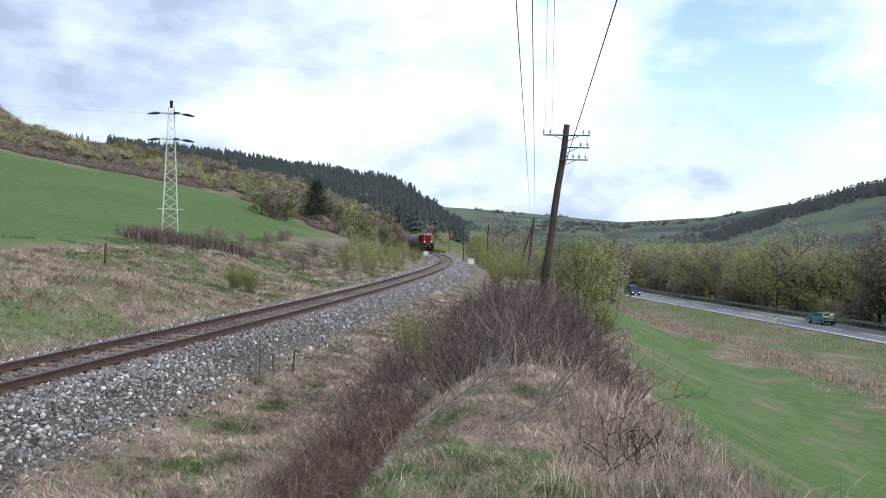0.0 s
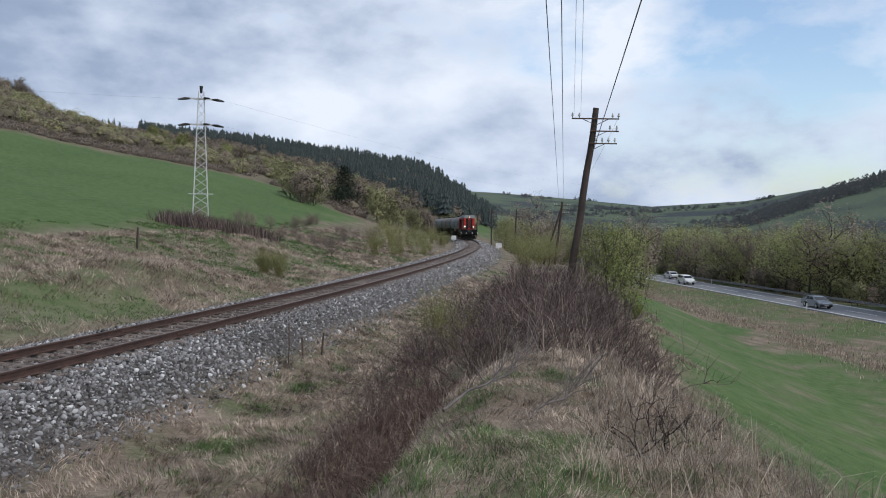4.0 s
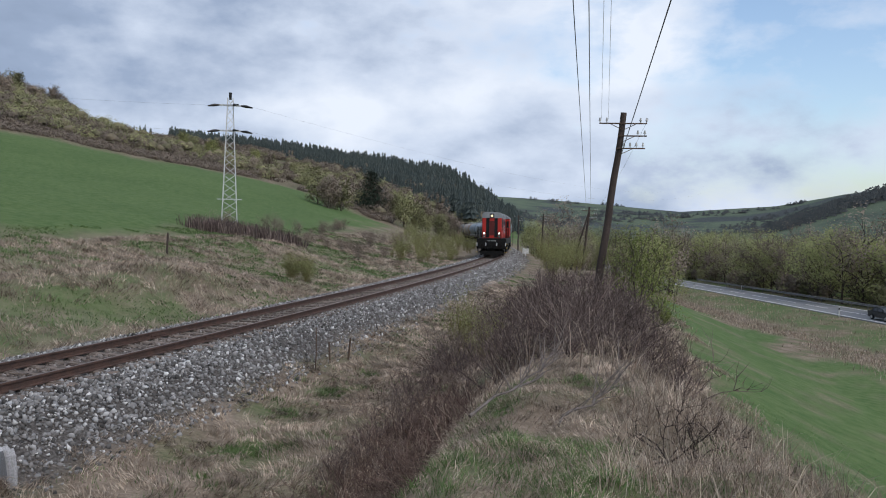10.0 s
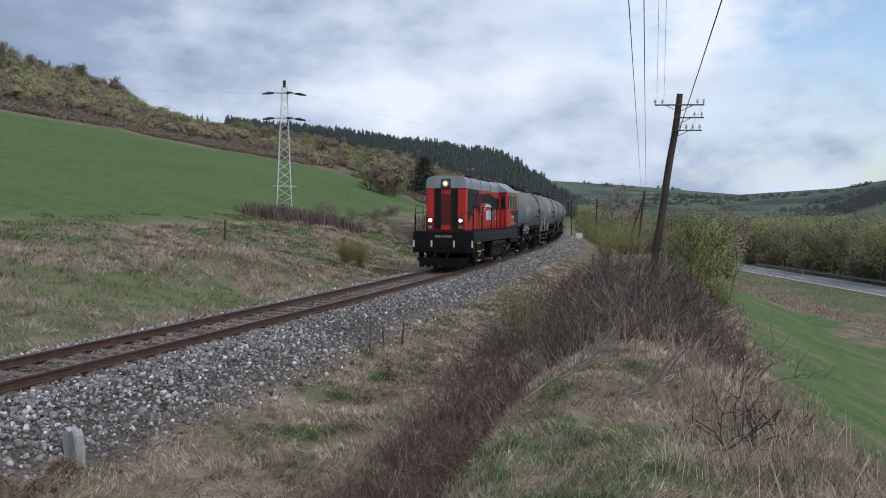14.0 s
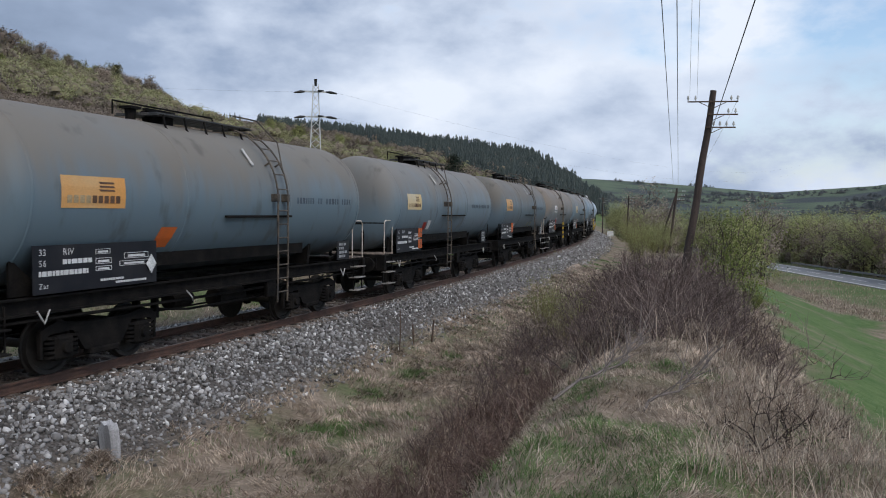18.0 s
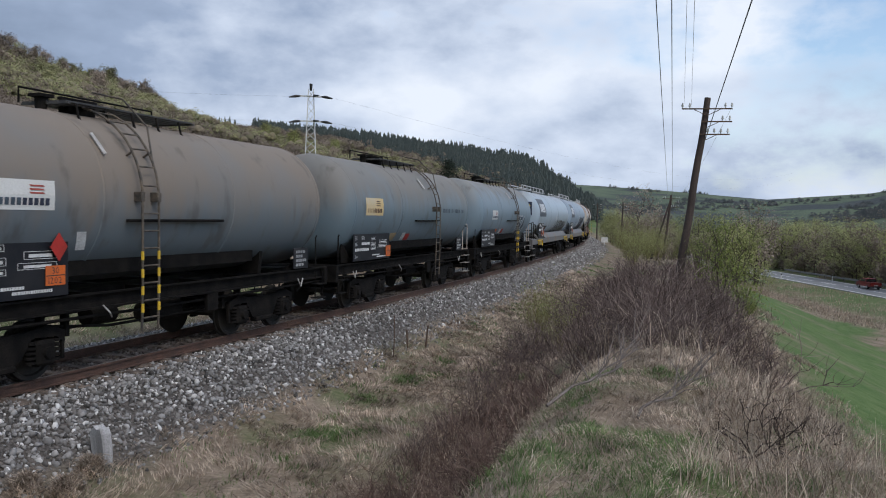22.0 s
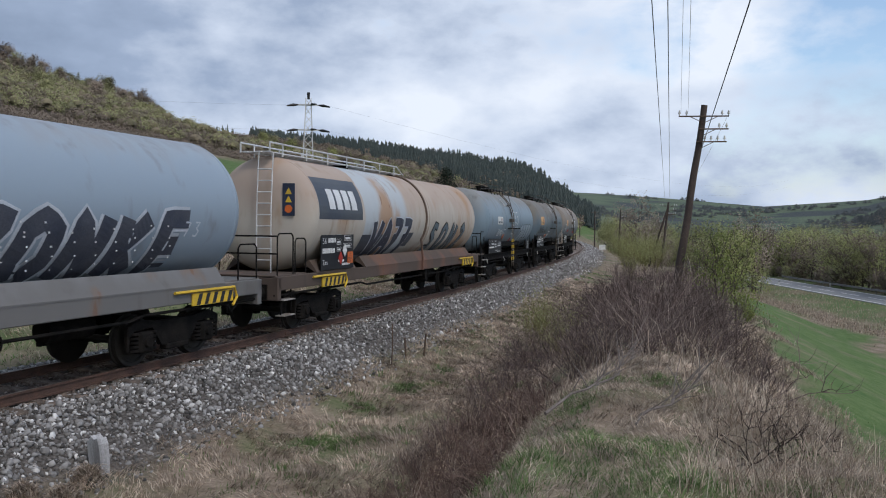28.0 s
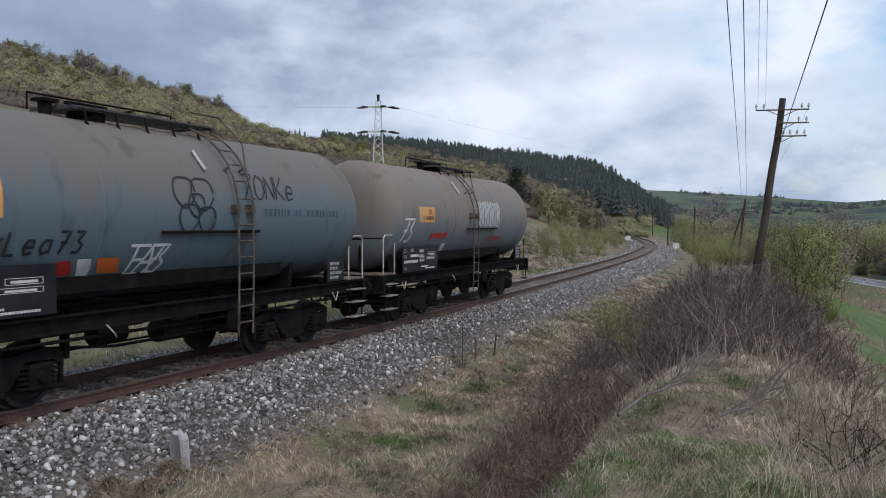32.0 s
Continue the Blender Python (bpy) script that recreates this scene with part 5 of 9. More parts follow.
def x11(w, Y):
    tag(w, Y, "ZONKe73", 0.28, 1.68, 2.26, 2.62, "paint_black", 0.045, label="black spray-paint tag")
    tag(w, Y, "*Lea73", 1.72, 3.25, 2.24, 2.55, "paint_black", 0.045, label="black spray-paint tag")
    for cy, cz, q in ((5.3, 3.22, 0.26), (5.75, 3.2, 0.28), (5.4, 2.78, 0.24), (5.85, 2.76, 0.22), (5.58, 3.0, 0.2)):
        scrawl(w, Y(cy - q), cz, 2 * q, [[(0.5 + 0.5 * math.cos(k), 0.5 + (0.5 + 0.06 * math.sin(3 * k)) * math.sin(k)) for k in np.linspace(0, 6.0, 16)]], "paint_black", wid=0.035, label="looping black spray-paint figure")
    tag(w, Y, "ZONKe", 6.9, 8.5, 3.14, 3.60, "paint_black", 0.035)
    tag(w, Y, "TEA73", 4.15, 5.05, 1.86, 2.32, "paint_white", 0.05, label="white spray-paint tag")
    hazard(w, Y, 2.9, 3.15, 1.90, 2.12, "placard_red")
    hazard(w, Y, 3.25, 3.5, 1.88, 2.14, "placard_white")
    hazard(w, Y, 3.62, 4.05, 1.90, 2.14, "placard_orange")
    petrol_letters(w, Y, 7.5, 10.2)


def x12(w, Y):
    scrawl(w, Y(5.5), 3.0, 0.95, [[(i * 0.26, 0.1), (i * 0.26 + 0.1, 0.95), (i * 0.26 + 0.22, 0.8), (i * 0.26 + 0.16, 0.05)] for i in range(9)], "paint_white", wid=0.055, label="white spray-paint letters on the flank")
    tag(w, Y, "73", -0.1, 0.6, 2.2, 2.8, "paint_white", 0.06, lean=0.2)
    scrawl(w, Y(1.9), 2.35, 0.20, [[(0, 0.3), (2, 0.6), (4, 0.3), (6, 0.7)]], "placard_red", wid=0.14)
    scrawl(w, Y(7.0), 2.20, 0.20, [[(0, 0.3), (2, 0.6), (4, 0.3), (6, 0.6)]], "placard_red", wid=0.10)
    hazard(w, Y, 3.0, 3.3, 1.86, 2.10, "placard_white")


def big_tank(a, skin, frame, label, marks, dull=False):
    """A long tank wagon with a full-length gallery, a stepped sole and a skirt along the cradle."""
    off, cyl = 7.0, 14.4
    f0, f1 = -1.75, 15.6
    Y = lambda v: v - off
    r = 1.46
    w = thing("long_tank_wagon", label, "tank wagon", group="tank wagons of the train")
    tank_body(w, Y(0), Y(cyl), r, skin, (Y(0.02), Y(cyl - 0.02), Y(5.0), Y(8.6)), head=0.5)
    for sx in (-1, 1):
        g = Geo().box(min(sx * 1.18, sx * 1.32), max(sx * 1.18, sx * 1.32), Y(f0), Y(f1), 1.10, 1.42, 0.015)
        part("sole_bar", g, frame, w)
        # sloping skirt between tank and sole
        for y0_, y1_ in ((0.2, 2.6), (3.3, 14.2)):
            g = Geo().prism_y([(sx * 1.10, 1.74), (sx * 1.33, 1.43), (sx * 1.33, 1.40), (sx * 0.95, 1.62)], Y(y0_), Y(y1_))
            part("skirt", g, frame, w)
    for y, d in ((f0, 1), (f1, -1)):
        part("end_beam", Geo().box(-1.32, 1.32, min(Y(y), Y(y) + d * 0.16), max(Y(y), Y(y) + d * 0.16), 0.86, 1.40, 0.02), frame, w)
        part("deck", Geo().box(-1.25, 1.25, min(Y(y), Y(y) + d * 1.5), max(Y(y), Y(y) + d * 1.5), 1.41, 1.45, 0.01), frame, w)
    part("centre_sill", Geo().box(-0.3, 0.3, Y(f0) + 0.2, Y(f1) - 0.2, 1.0, 1.42, 0.02), "under_dark", w)
    part("brake_pipe", Geo().tube([(1.22, Y(f0), 0.98), (1.22, Y(3.2), 0.98), (1.22, Y(3.6), 0.90), (1.22, Y(11.5), 0.90), (1.22, Y(11.9), 0.98), (1.22, Y(f1), 0.98)], 0.03, 6), "under_dark", w)
    g = Geo().cyl((0.6, Y(10.2), 0.85), (0.6, Y(11.2), 0.85), 0.2, n=18)
    part("brake_reservoir", g, "under_dark", w, smooth=True)
    part("bottom_valve", Geo().cyl((1.0, Y(8.6), 0.9), (1.35, Y(8.6), 0.9), 0.12, n=14).tube([(1.35, Y(8.6) + 0.18 * math.cos(k), 0.9 + 0.18 * math.sin(k)) for k in np.linspace(0, 6.28, 14)], 0.02, 6), "under_dark", w)
    sets = bogie(w, Y(0.9)) + bogie(w, Y(13.0))
    buffers(w, Y(f0), -1); buffers(w, Y(f1), 1)
    # gallery on the crown
    zt = Z_TANK + r
    g = Geo()
    for k in range(4):
        g.box(-0.36 + k * 0.19, -0.21 + k * 0.19, Y(-0.6), Y(8.6), zt + 0.06, zt + 0.09)
    gal = part("gallery", g, "galv", w)
    for x in (-0.40, 0.42):
        part("gallery_rail", Geo().tube([(x, Y(-0.6), zt + 0.06), (x, Y(-0.6), zt + 0.30), (x, Y(8.0), zt + 0.30), (x, Y(8.6), zt + 0.06)], 0.022, 6), "galv", gal)
        for k in range(7):
            y = Y(-0.6) + 9.0 * (k + 0.5) / 7
            part("post", Geo().cyl((x, y, zt - 0.02), (x, y, zt + 0.30), 0.02, n=6), "galv", gal)
    part("manhole", Geo().cyl((0, Y(4.2), zt - 0.03), (0, Y(4.2), zt + 0.16), 0.3, n=18), "under_dark", w, smooth=True)
    # ladder and warning label on the leading head
    yh = Y(-0.52)
    for x in (0.12, 0.52):
        part("ladder_rail", Geo().tube([(x, Y(-0.6), zt + 0.06), (x, yh - 0.12, zt - 0.4), (x, yh - 0.18, 3.0), (x, yh - 0.18, 1.45)], 0.016, 6), "galv", w)
    rung = mesh_of("rung", Geo().cyl((0.12, 0, 0), (0.52, 0, 0), 0.015, n=6), "galv")
    for k in range(9):
        part("rung", rung, "galv", w, at_=(0, yh - 0.17, 1.75 + k * 0.28))
    lb = part("warning_label", Geo().box(0.72, 1.06, Y(-0.50), Y(-0.485), 2.85, 3.65, 0.004), "label_blue", w, "dark warning label with yellow triangles")
    for z in (3.45, 3.25):
        part("warning_triangle", Geo().prism_y([(0.80, z - 0.07), (0.98, z - 0.07), (0.89, z + 0.09)], Y(-0.508), Y(-0.50)), "warning_yellow", lb)
    part("warning_disc", Geo().cyl((0.89, Y(-0.508), 3.02), (0.89, Y(-0.50), 3.02), 0.10, n=18), "placard_orange", lb)
    for sx in (-1.24, 1.24):
        hoop(w, sx, Y(f0) + 0.10, Y(f0) + 0.85, 1.44, 2.42, "under_dark")
        hoop(w, sx, Y(f0) + 0.95, Y(f0) + 1.5, 1.44, 2.30, "under_dark")
    part("cross_rail", Geo().tube([(-1.24, Y(f0) + 0.1, 2.36), (1.24, Y(f0) + 0.1, 2.36)], 0.02, 6), "under_dark", w)
    part("cross_rail", Geo().tube([(-1.24, Y(f0) + 0.1, 1.95), (1.24, Y(f0) + 0.1, 1.95)], 0.02, 6), "under_dark", w)
    for sx in (-1.27, 1.27):
        steps(w, sx, Y(f0) + 0.2, Y(f0) + 0.75, (0.48, 0.85), "step_worn")
        hoop(w, sx, Y(f1) - 0.85, Y(f1) - 0.15, 1.44, 2.2, "under_dark")
    # yellow and black brake plates hung below the sole
    for y0_ in (0.45, 13.1):
        sp = part("striped_plate", Geo().box(1.33, 1.36, Y(y0_), Y(y0_ + 1.35), 1.04, 1.28, 0.005), "warning_yellow", w, "yellow and black striped brake plate")
        for k in range(5):
            y = Y(y0_) + 0.12 + k * 0.25
            part("stripe", Geo().prism_x([(y, 1.05), (y + 0.11, 1.05), (y + 0.20, 1.27), (y + 0.09, 1.27)], 1.362, 1.366), "paint_black", sp)
        part("brake_lever", Geo().tube([(1.38, Y(y0_ - 0.55), 1.33), (1.38, Y(y0_ + 1.35), 1.33), (1.38, Y(y0_ + 1.45), 1.12), (1.38, Y(y0_ + 1.3), 0.95)], 0.03, 6), "warning_yellow", w)
    # name panel, board
    np_ = patch(w, "name_panel", Y(0.02), Y(2.75), deg(3.85, r), deg(2.78, r), "panel_blue", r=r, label="dark blue company panel with white shapes")
    for i in range(4):
        y0_ = 0.62 + i * 0.46
        patch(np_, "emblem_block", Y(y0_), Y(y0_ + 0.34), deg(3.56, r), deg(3.04, r), "paint_white", r=r, up=0.010, slant=0.04)
    number_board(w, Y(0.35), Y(2.35), 1.46, 2.66, 1.36, int(a))
    plate(w, "hazard_plate", Y(2.10), 1.75, 0.17, "placard_orange", "box", tall=0.9, x=1.372)
    plate(w, "hazard_diamond", Y(1.75), 1.95, 0.14, "placard_white", x=1.372)
    plate(w, "hazard_diamond", Y(1.5), 1.75, 0.14, "placard_red", x=1.372)
    marks(w, Y, r)
    wheel_list(w, sets, a + off)
    return w


def m7(w, Y, r):
    patch(w, "placard_field", Y(2.64), Y(4.3), deg(2.20, r), deg(1.76, r), "board_black", r=r, slant=-0.2)
    hazard(w, Y, 2.75, 3.05, 1.90, 2.08, "placard_orange", r, up=0.012)
    hazard(w, Y, 3.12, 3.42, 1.88, 2.10, "placard_white", r, up=0.012)
    hazard(w, Y, 3.5, 3.85, 1.90, 2.08, "placard_red", r, up=0.012)
    patch(w, "white_streak", Y(7.7), Y(7.95), deg(2.95, r), deg(1.75, r), "paint_white", r=r, slant=-0.9)
    tag(w, Y, "LEAZENKA", 7.3, 13.0, 1.78, 2.48, "paint_white", 0.20, r, 0.2, "paint_black", "black spray-paint letters with white edges", 0.75)


def m8(w, Y, r):
    tag(w, Y, "88", 4.4, 5.9, 1.60, 2.42, "paint_black", 0.035, r, 0.2, label="looping black spray-paint line")
    patch(w, "white_streak", Y(7.6), Y(7.95), deg(2.9, r), deg(1.72, r), "paint_white", r=r, slant=-0.75)
    tag(w, Y, "ZONKE", 7.9, 12.6, 1.74, 2.72, "paint_pale", 0.46, r, 0.28, "paint_navy", "large dark spray-paint letters with pale outline", 0.74)
    tag(w, Y, "73", 12.75, 13.2, 2.4, 2.66, "paint_pale", 0.035, r)
    dots = Geo()
    for i in range(46):
        y, z = Y(8.1) + (i * 0.337 % 4.6), 1.85 + (i * 0.213 % 0.8)
        c = tank_point(y, deg(z, r), r + 0.026)
        dots.box(c[0] - 0.004, c[0] + 0.004, y - 0.015, y + 0.015, z - 0.015, z + 0.015)
    part("paint_dots", dots, "paint_white", w, kind="stuff")


def m9(w, Y, r):
    patch(w, "name_field", Y(2.95), Y(4.7), deg(2.36, r), deg(1.76, r), "panel_blue", r=r)
    patch(w, "name_field", Y(6.75), Y(7.2), deg(2.40, r), deg(1.95, r), "panel_blue", r=r, slant=-0.2)
    tag(w, Y, "VA77", 3.55, 6.6, 1.74, 2.74, "paint_pale", 0.34, r, 0.16, "paint_navy", "dark spray-paint letters on rusty white tank", 0.78)
    tag(w, Y, "SON2", 8.9, 12.9, 1.76, 2.66, "paint_black", 0.30, r, 0.25, "tank_c", "grey-black outlined spray-paint letters", 0.66)
    part("hose_band", Geo().tube([tank_point(Y(8.2), t, r + 0.03) for t in range(0, 121, 8)] + [(1.36, Y(8.2), 1.5), (1.36, Y(8.2), 1.1)], 0.04, 8), "frame_rusty", w, smooth=True)


def build_wagons():
    O, B, Wt = "sign_orange", "sign_buff", "sign_white"
    tank_wagon(15.9, True, "tank_a", (0.54, 1.92, 2.67, 3.17, O), (0.16, 2.9, 1.36, 2.10), x1, "dusty grey-blue tank wagon with a faded orange sign")
    tank_wagon(29.9, False, "tank_b", (0.6, 1.9, 2.72, 3.22, B), (0.1, 2.35, 1.36, 2.12), x2, "grey tank wagon with cream end rails and orange hazard plates")
    tank_wagon(43.8, True, "tank_c", (0.1, 1.4, 2.74, 3.28, O), (-0.3, 2.26, 1.38, 2.12), x3, "dark dusty tank wagon with orange sign and small yellow tag")
    tank_wagon(57.1, False, "tank_brown", (1.46, 2.56, 2.68, 3.12, Wt), (0.16, 3.0, 1.36, 2.30), x4, "brownish grey tank wagon with white sign and red diamond", black_rail=True)
    tank_wagon(70.2, True, "tank_b", (0.68, 1.96, 2.68, 3.18, B), (0.22, 2.9, 1.38, 2.14), x5, "clean grey tank wagon with pale orange sign")
    tank_wagon(83.7, True, "tank_d", (1.7, 2.76, 2.58, 3.0, Wt), (0.36, 2.94, 1.36, 2.13), x6, "light grey tank wagon with outlined graffiti letters")
    big_tank(97.8, "tank_pale", "frame_grey", "pale grey long tank wagon with dark name panel", m7)
    big_tank(114.9, "tank_pale_dull", "frame_grey", "dull grey long tank wagon with large dark graffiti", m8)
    big_tank(132.9, "tank_rusty", "frame_rusty", "white long tank wagon stained with orange rust", m9)
    tank_wagon(150.0, False, "tank_d", (1.72, 2.82, 2.72, 3.09, Wt), (0.60, 3.3, 1.36, 2.04), x10, "blue-grey tank wagon with white graffiti tags", black_rail=True)
    tank_wagon(163.5, True, "tank_c", (0.6, 1.9, 2.74, 3.25, O), (0.14, 2.86, 1.38, 2.10), x11, "grimy tank wagon with black graffiti tags and orange sign")
    tank_wagon(177.0, False, "tank_brown", (0.95, 2.0, 2.72, 3.15, O), (0.25, 2.6, 1.36, 2.05), x12, "last tank wagon with white graffiti and orange sign", lad=5.2)


def build_loco():
    """A heavy diesel shunter: long hood leading, cab at the rear."""
    lc = thing("diesel_locomotive", "red and black diesel locomotive with grey roof and lit lamps", "locomotive")
    off = 6.45
    Y = lambda v: v - off
    RD, BK, UN = "red_paint", "black_paint", "loco_under"
    part("main_frame", Geo().box(-1.46, 1.46, Y(0.35), Y(12.75), 1.30, 1.83, 0.02), BK, lc)
    part("walkway", Geo().box(-1.48, 1.48, Y(0.15), Y(9.2), 1.83, 1.87, 0.01), BK, lc)
    part("frame_lip", Geo().box(-1.485, 1.485, Y(0.1), Y(12.9), 1.70, 1.74), "walk_steel", lc)
    for y, d in ((0.0, 1), (12.9, -1)):
        g = Geo().box(-1.48, 1.48, min(Y(y), Y(y) + d * 0.35), max(Y(y), Y(y) + d * 0.35), 0.82, 1.84, 0.03)
        part("buffer_beam", g, UN, lc)
    g = Geo().prism_y([(-1.05, 0.22), (1.05, 0.22), (1.25, 0.60), (-1.25, 0.60)], Y(-0.12), Y(-0.04))
    part("snow_plough", g, UN, lc)
    for k in range(7):
        x = -1.1 + k * 0.36
        part("plough_tooth", Geo().box(x, x + 0.22, Y(-0.16), Y(-0.12), 0.16, 0.30), "under_dark", lc)
    buffers(lc, Y(0.0), -1); buffers(lc, Y(12.9), 1)
    # white marks on the beam
    for x in (-1.43, -0.55, 0.55, 1.43):
        part("beam_mark", Geo().box(x - 0.04, x + 0.04, Y(-0.012), Y(-0.004), 1.10, 1.42), "paint_white", lc)
    bars_g = Geo()
    for k in range(8):
        bars_g.box(-0.38 + k * 0.1 + (0.04 if k > 2 else 0), -0.31 + k * 0.1 + (0.04 if k > 2 else 0), Y(-0.012), Y(-0.004), 1.56, 1.66)
    part("lettering", bars_g, "letter_grey", lc, kind="stuff")
    # long hood
    hw = 0.98
    hood = part("hood", Geo().box(-hw, hw, Y(0.55), Y(9.1), 1.87, 3.92, 0.05), RD, lc)
    roof = Geo().prism_y([(-hw - 0.01, 3.90), (hw + 0.01, 3.90), (hw, 4.22), (hw - 0.06, 4.36), (hw - 0.20, 4.45), (hw - 0.45, 4.50), (-hw + 0.45, 4.50), (-hw + 0.20, 4.45), (-hw + 0.06, 4.36), (-hw, 4.22)], Y(0.52), Y(8.95))
    part("hood_roof", roof, "roof_grey", lc)
    for y in (1.75, 3.9, 6.3):
        g = Geo().prism_y([(-hw - 0.02, 3.92), (hw + 0.02, 3.92), (hw + 0.012, 4.23), (hw - 0.05, 4.375), (hw - 0.19, 4.468), (hw - 0.45, 4.515), (-hw + 0.45, 4.515), (-hw + 0.19, 4.468), (-hw + 0.05, 4.375), (-hw - 0.012, 4.23)], Y(y), Y(y) + 0.05)
        part("roof_joint", g, "walk_steel", lc)
    part("exhaust", Geo().cyl((0, Y(5.2), 4.48), (0, Y(5.2), 4.68), 0.16, 0.14, 16), "under_dark", lc)
    part("roof_hatch", Geo().box(-0.5, 0.5, Y(6.9), Y(8.6), 4.50, 4.58, 0.02), "under_dark", lc)
    # black bands and sweep on the hood's flanks
    for sx in (-1, 1):
        x0, x1_ = (hw, hw + 0.006) if sx > 0 else (-hw - 0.006, -hw)
        part("black_field", Geo().prism_x([(Y(0.95), 1.92), (Y(0.95), 3.88), (Y(3.6), 3.88), (Y(2.9), 3.35), (Y(1.9), 2.75), (Y(1.15), 2.25)], x0, x1_), BK, hood, "black painted field")
        up, lo = [], []
        for k in range(15):
            t = k / 14
            y = 3.0 + 5.9 * t
            zt = 2.75 + 1.0 * math.sin(min(1, t * 1.15 + 0.12) * math.pi * 0.72)
            up.append((Y(y), min(3.86, zt + 0.06)))
            lo.append((Y(y), min(3.86, zt + 0.06) - (0.10 + 0.50 * min(1, t * 2.0))))
        part("black_sweep", Geo().prism_x(up + lo[::-1], x0, x1_), BK, hood, "black sweeping stripe")
        # louvred grilles
        for y0_, y1_, z0_, z1_ in ((0.95, 1.75, 3.05, 3.65), (2.05, 3.35, 2.95, 3.70), (3.75, 4.55, 3.35, 3.72), (4.75, 5.5, 3.35, 3.70), (5.75, 6.4, 3.35, 3.68), (6.55, 7.0, 2.35, 3.62), (7.1, 7.5, 2.35, 3.62), (2.0, 3.4, 2.5, 2.9)):
            gr = part("grille", Geo().box(x0 - 0.01, x1_ + 0.004, Y(y0_), Y(y1_), z0_, z1_), BK if y0_ < 3 and z0_ > 2.6 else (RD if z0_ < 2.6 and y0_ < 3 else BK), hood)
            n = int((z1_ - z0_) / 0.085)
            for k in range(n):
                z = z0_ + (k + 0.5) * (z1_ - z0_) / n
                part("slat", Geo().box(sx * hw - 0.02, sx * (hw + 0.03), Y(y0_) + 0.02, Y(y1_) - 0.02, z - 0.022, z + 0.012), "black_paint" if not (z0_ < 2.6 and y0_ < 3) else RD, gr)
        rg = part("radiator", Geo().box(x0 - 0.02, x1_ + 0.02, Y(2.75), Y(3.75), 2.72, 3.72), UN, hood, "open radiator shutters")
        for k in range(11):
            z = 2.78 + k * 0.085
            part("slat", Geo().box(sx * (hw + 0.0), sx * (hw + 0.05), Y(2.78), Y(3.72), z, z + 0.018), RD, rg)
        # panel joints and doors
        for y in (1.85, 4.6, 5.6, 6.5, 7.55, 8.3):
            part("door_joint", Geo().box(x0 - 0.001, x1_ + 0.002, Y(y), Y(y) + 0.012, 1.92, 3.86), "black_paint", hood)
        # company device: white sweep and three white shapes
        sw = [(4.55, 2.86), (4.75, 3.05), (5.2, 3.20), (5.8, 3.24), (6.6, 3.14), (7.6, 2.90), (8.6, 2.55), (7.6, 2.84), (6.6, 3.04), (5.8, 3.06), (5.1, 2.98)]
        dev = part("company_device", Geo().prism_x([(Y(y), z) for y, z in sw], x0 + sx * 0.004, x1_ + sx * 0.004), "paint_white", hood, "white sweep and plain white shapes")
        for k, (y, wd) in enumerate(((5.25, 0.75), (6.15, 0.55), (6.75, 0.7))):
            g = Geo()
            xa, xb = x0 + sx * 0.004, x1_ + sx * 0.004
            g.prism_x([(Y(y), 2.36), (Y(y + wd * 0.9), 2.36), (Y(y + wd), 2.46), (Y(y + wd), 2.88), (Y(y + 0.1), 2.88), (Y(y), 2.78)], xa, xb)
            part("emblem", g, "paint_white", dev)
        for k, y in enumerate((7.55, 7.85, 8.05)):
            part("emblem", Geo().box(x0 + sx * 0.004, x1_ + sx * 0.004, Y(y), Y(y + 0.2), 2.36, 2.52), "paint_white", dev)
        # walkway rail
        r1 = Geo().tube([(sx * 1.42, Y(2.2), 1.87), (sx * 1.42, Y(2.2), 2.95), (sx * 1.42, Y(2.3), 3.0), (sx * 1.42, Y(9.55), 3.02)], 0.022, 8)
        part("handrail", r1, UN, lc, smooth=True)
        part("handrail", Geo().tube([(sx * 1.42, Y(2.2), 2.05), (sx * 1.42, Y(9.4), 2.05)], 0.014, 6), UN, lc)
        for y in (2.2, 4.6, 5.9, 7.2, 8.4, 9.5):
            part("rail_post", Geo().cyl((sx * 1.42, Y(y), 1.87), (sx * 1.42, Y(y), 3.0), 0.02, n=6), UN, lc)
        hoop(lc, sx * 1.42, Y(0.25), Y(1.5), 1.3, 3.05, UN)
        part("boarding_rail", Geo().tube([(sx * 1.45, Y(0.9), 0.6), (sx * 1.45, Y(0.9), 2.6)], 0.018, 6), UN, lc)
        part("boarding_rail", Geo().tube([(sx * 1.45, Y(1.85), 1.0), (sx * 1.45, Y(1.85), 2.6)], 0.018, 6), UN, lc)
        for z in (0.42, 0.86, 1.26):
            part("yellow_step", Geo().box(sx * 1.46 - 0.16, sx * 1.46 + 0.06, Y(0.95), Y(1.55), z, z + 0.045, 0.008), "warning_yellow", lc, "yellow boarding step")
            part("yellow_step", Geo().box(sx * 1.46 - 0.16, sx * 1.46 + 0.06, Y(12.75), Y(13.05), z, z + 0.045, 0.008), "warning_yellow", lc)
        part("step_side", Geo().box(sx * 1.40 - 0.02, sx * 1.40 + 0.02, Y(0.9), Y(1.6), 0.36, 1.4), UN, lc)
    # front face: black stripes, lamps
    for x0, x1_ in ((-0.58, -0.24), (0.24, 0.58)):
        part("front_stripe", Geo().box(x0, x1_, Y(0.535), Y(0.548), 1.95, 3.90), BK, hood)
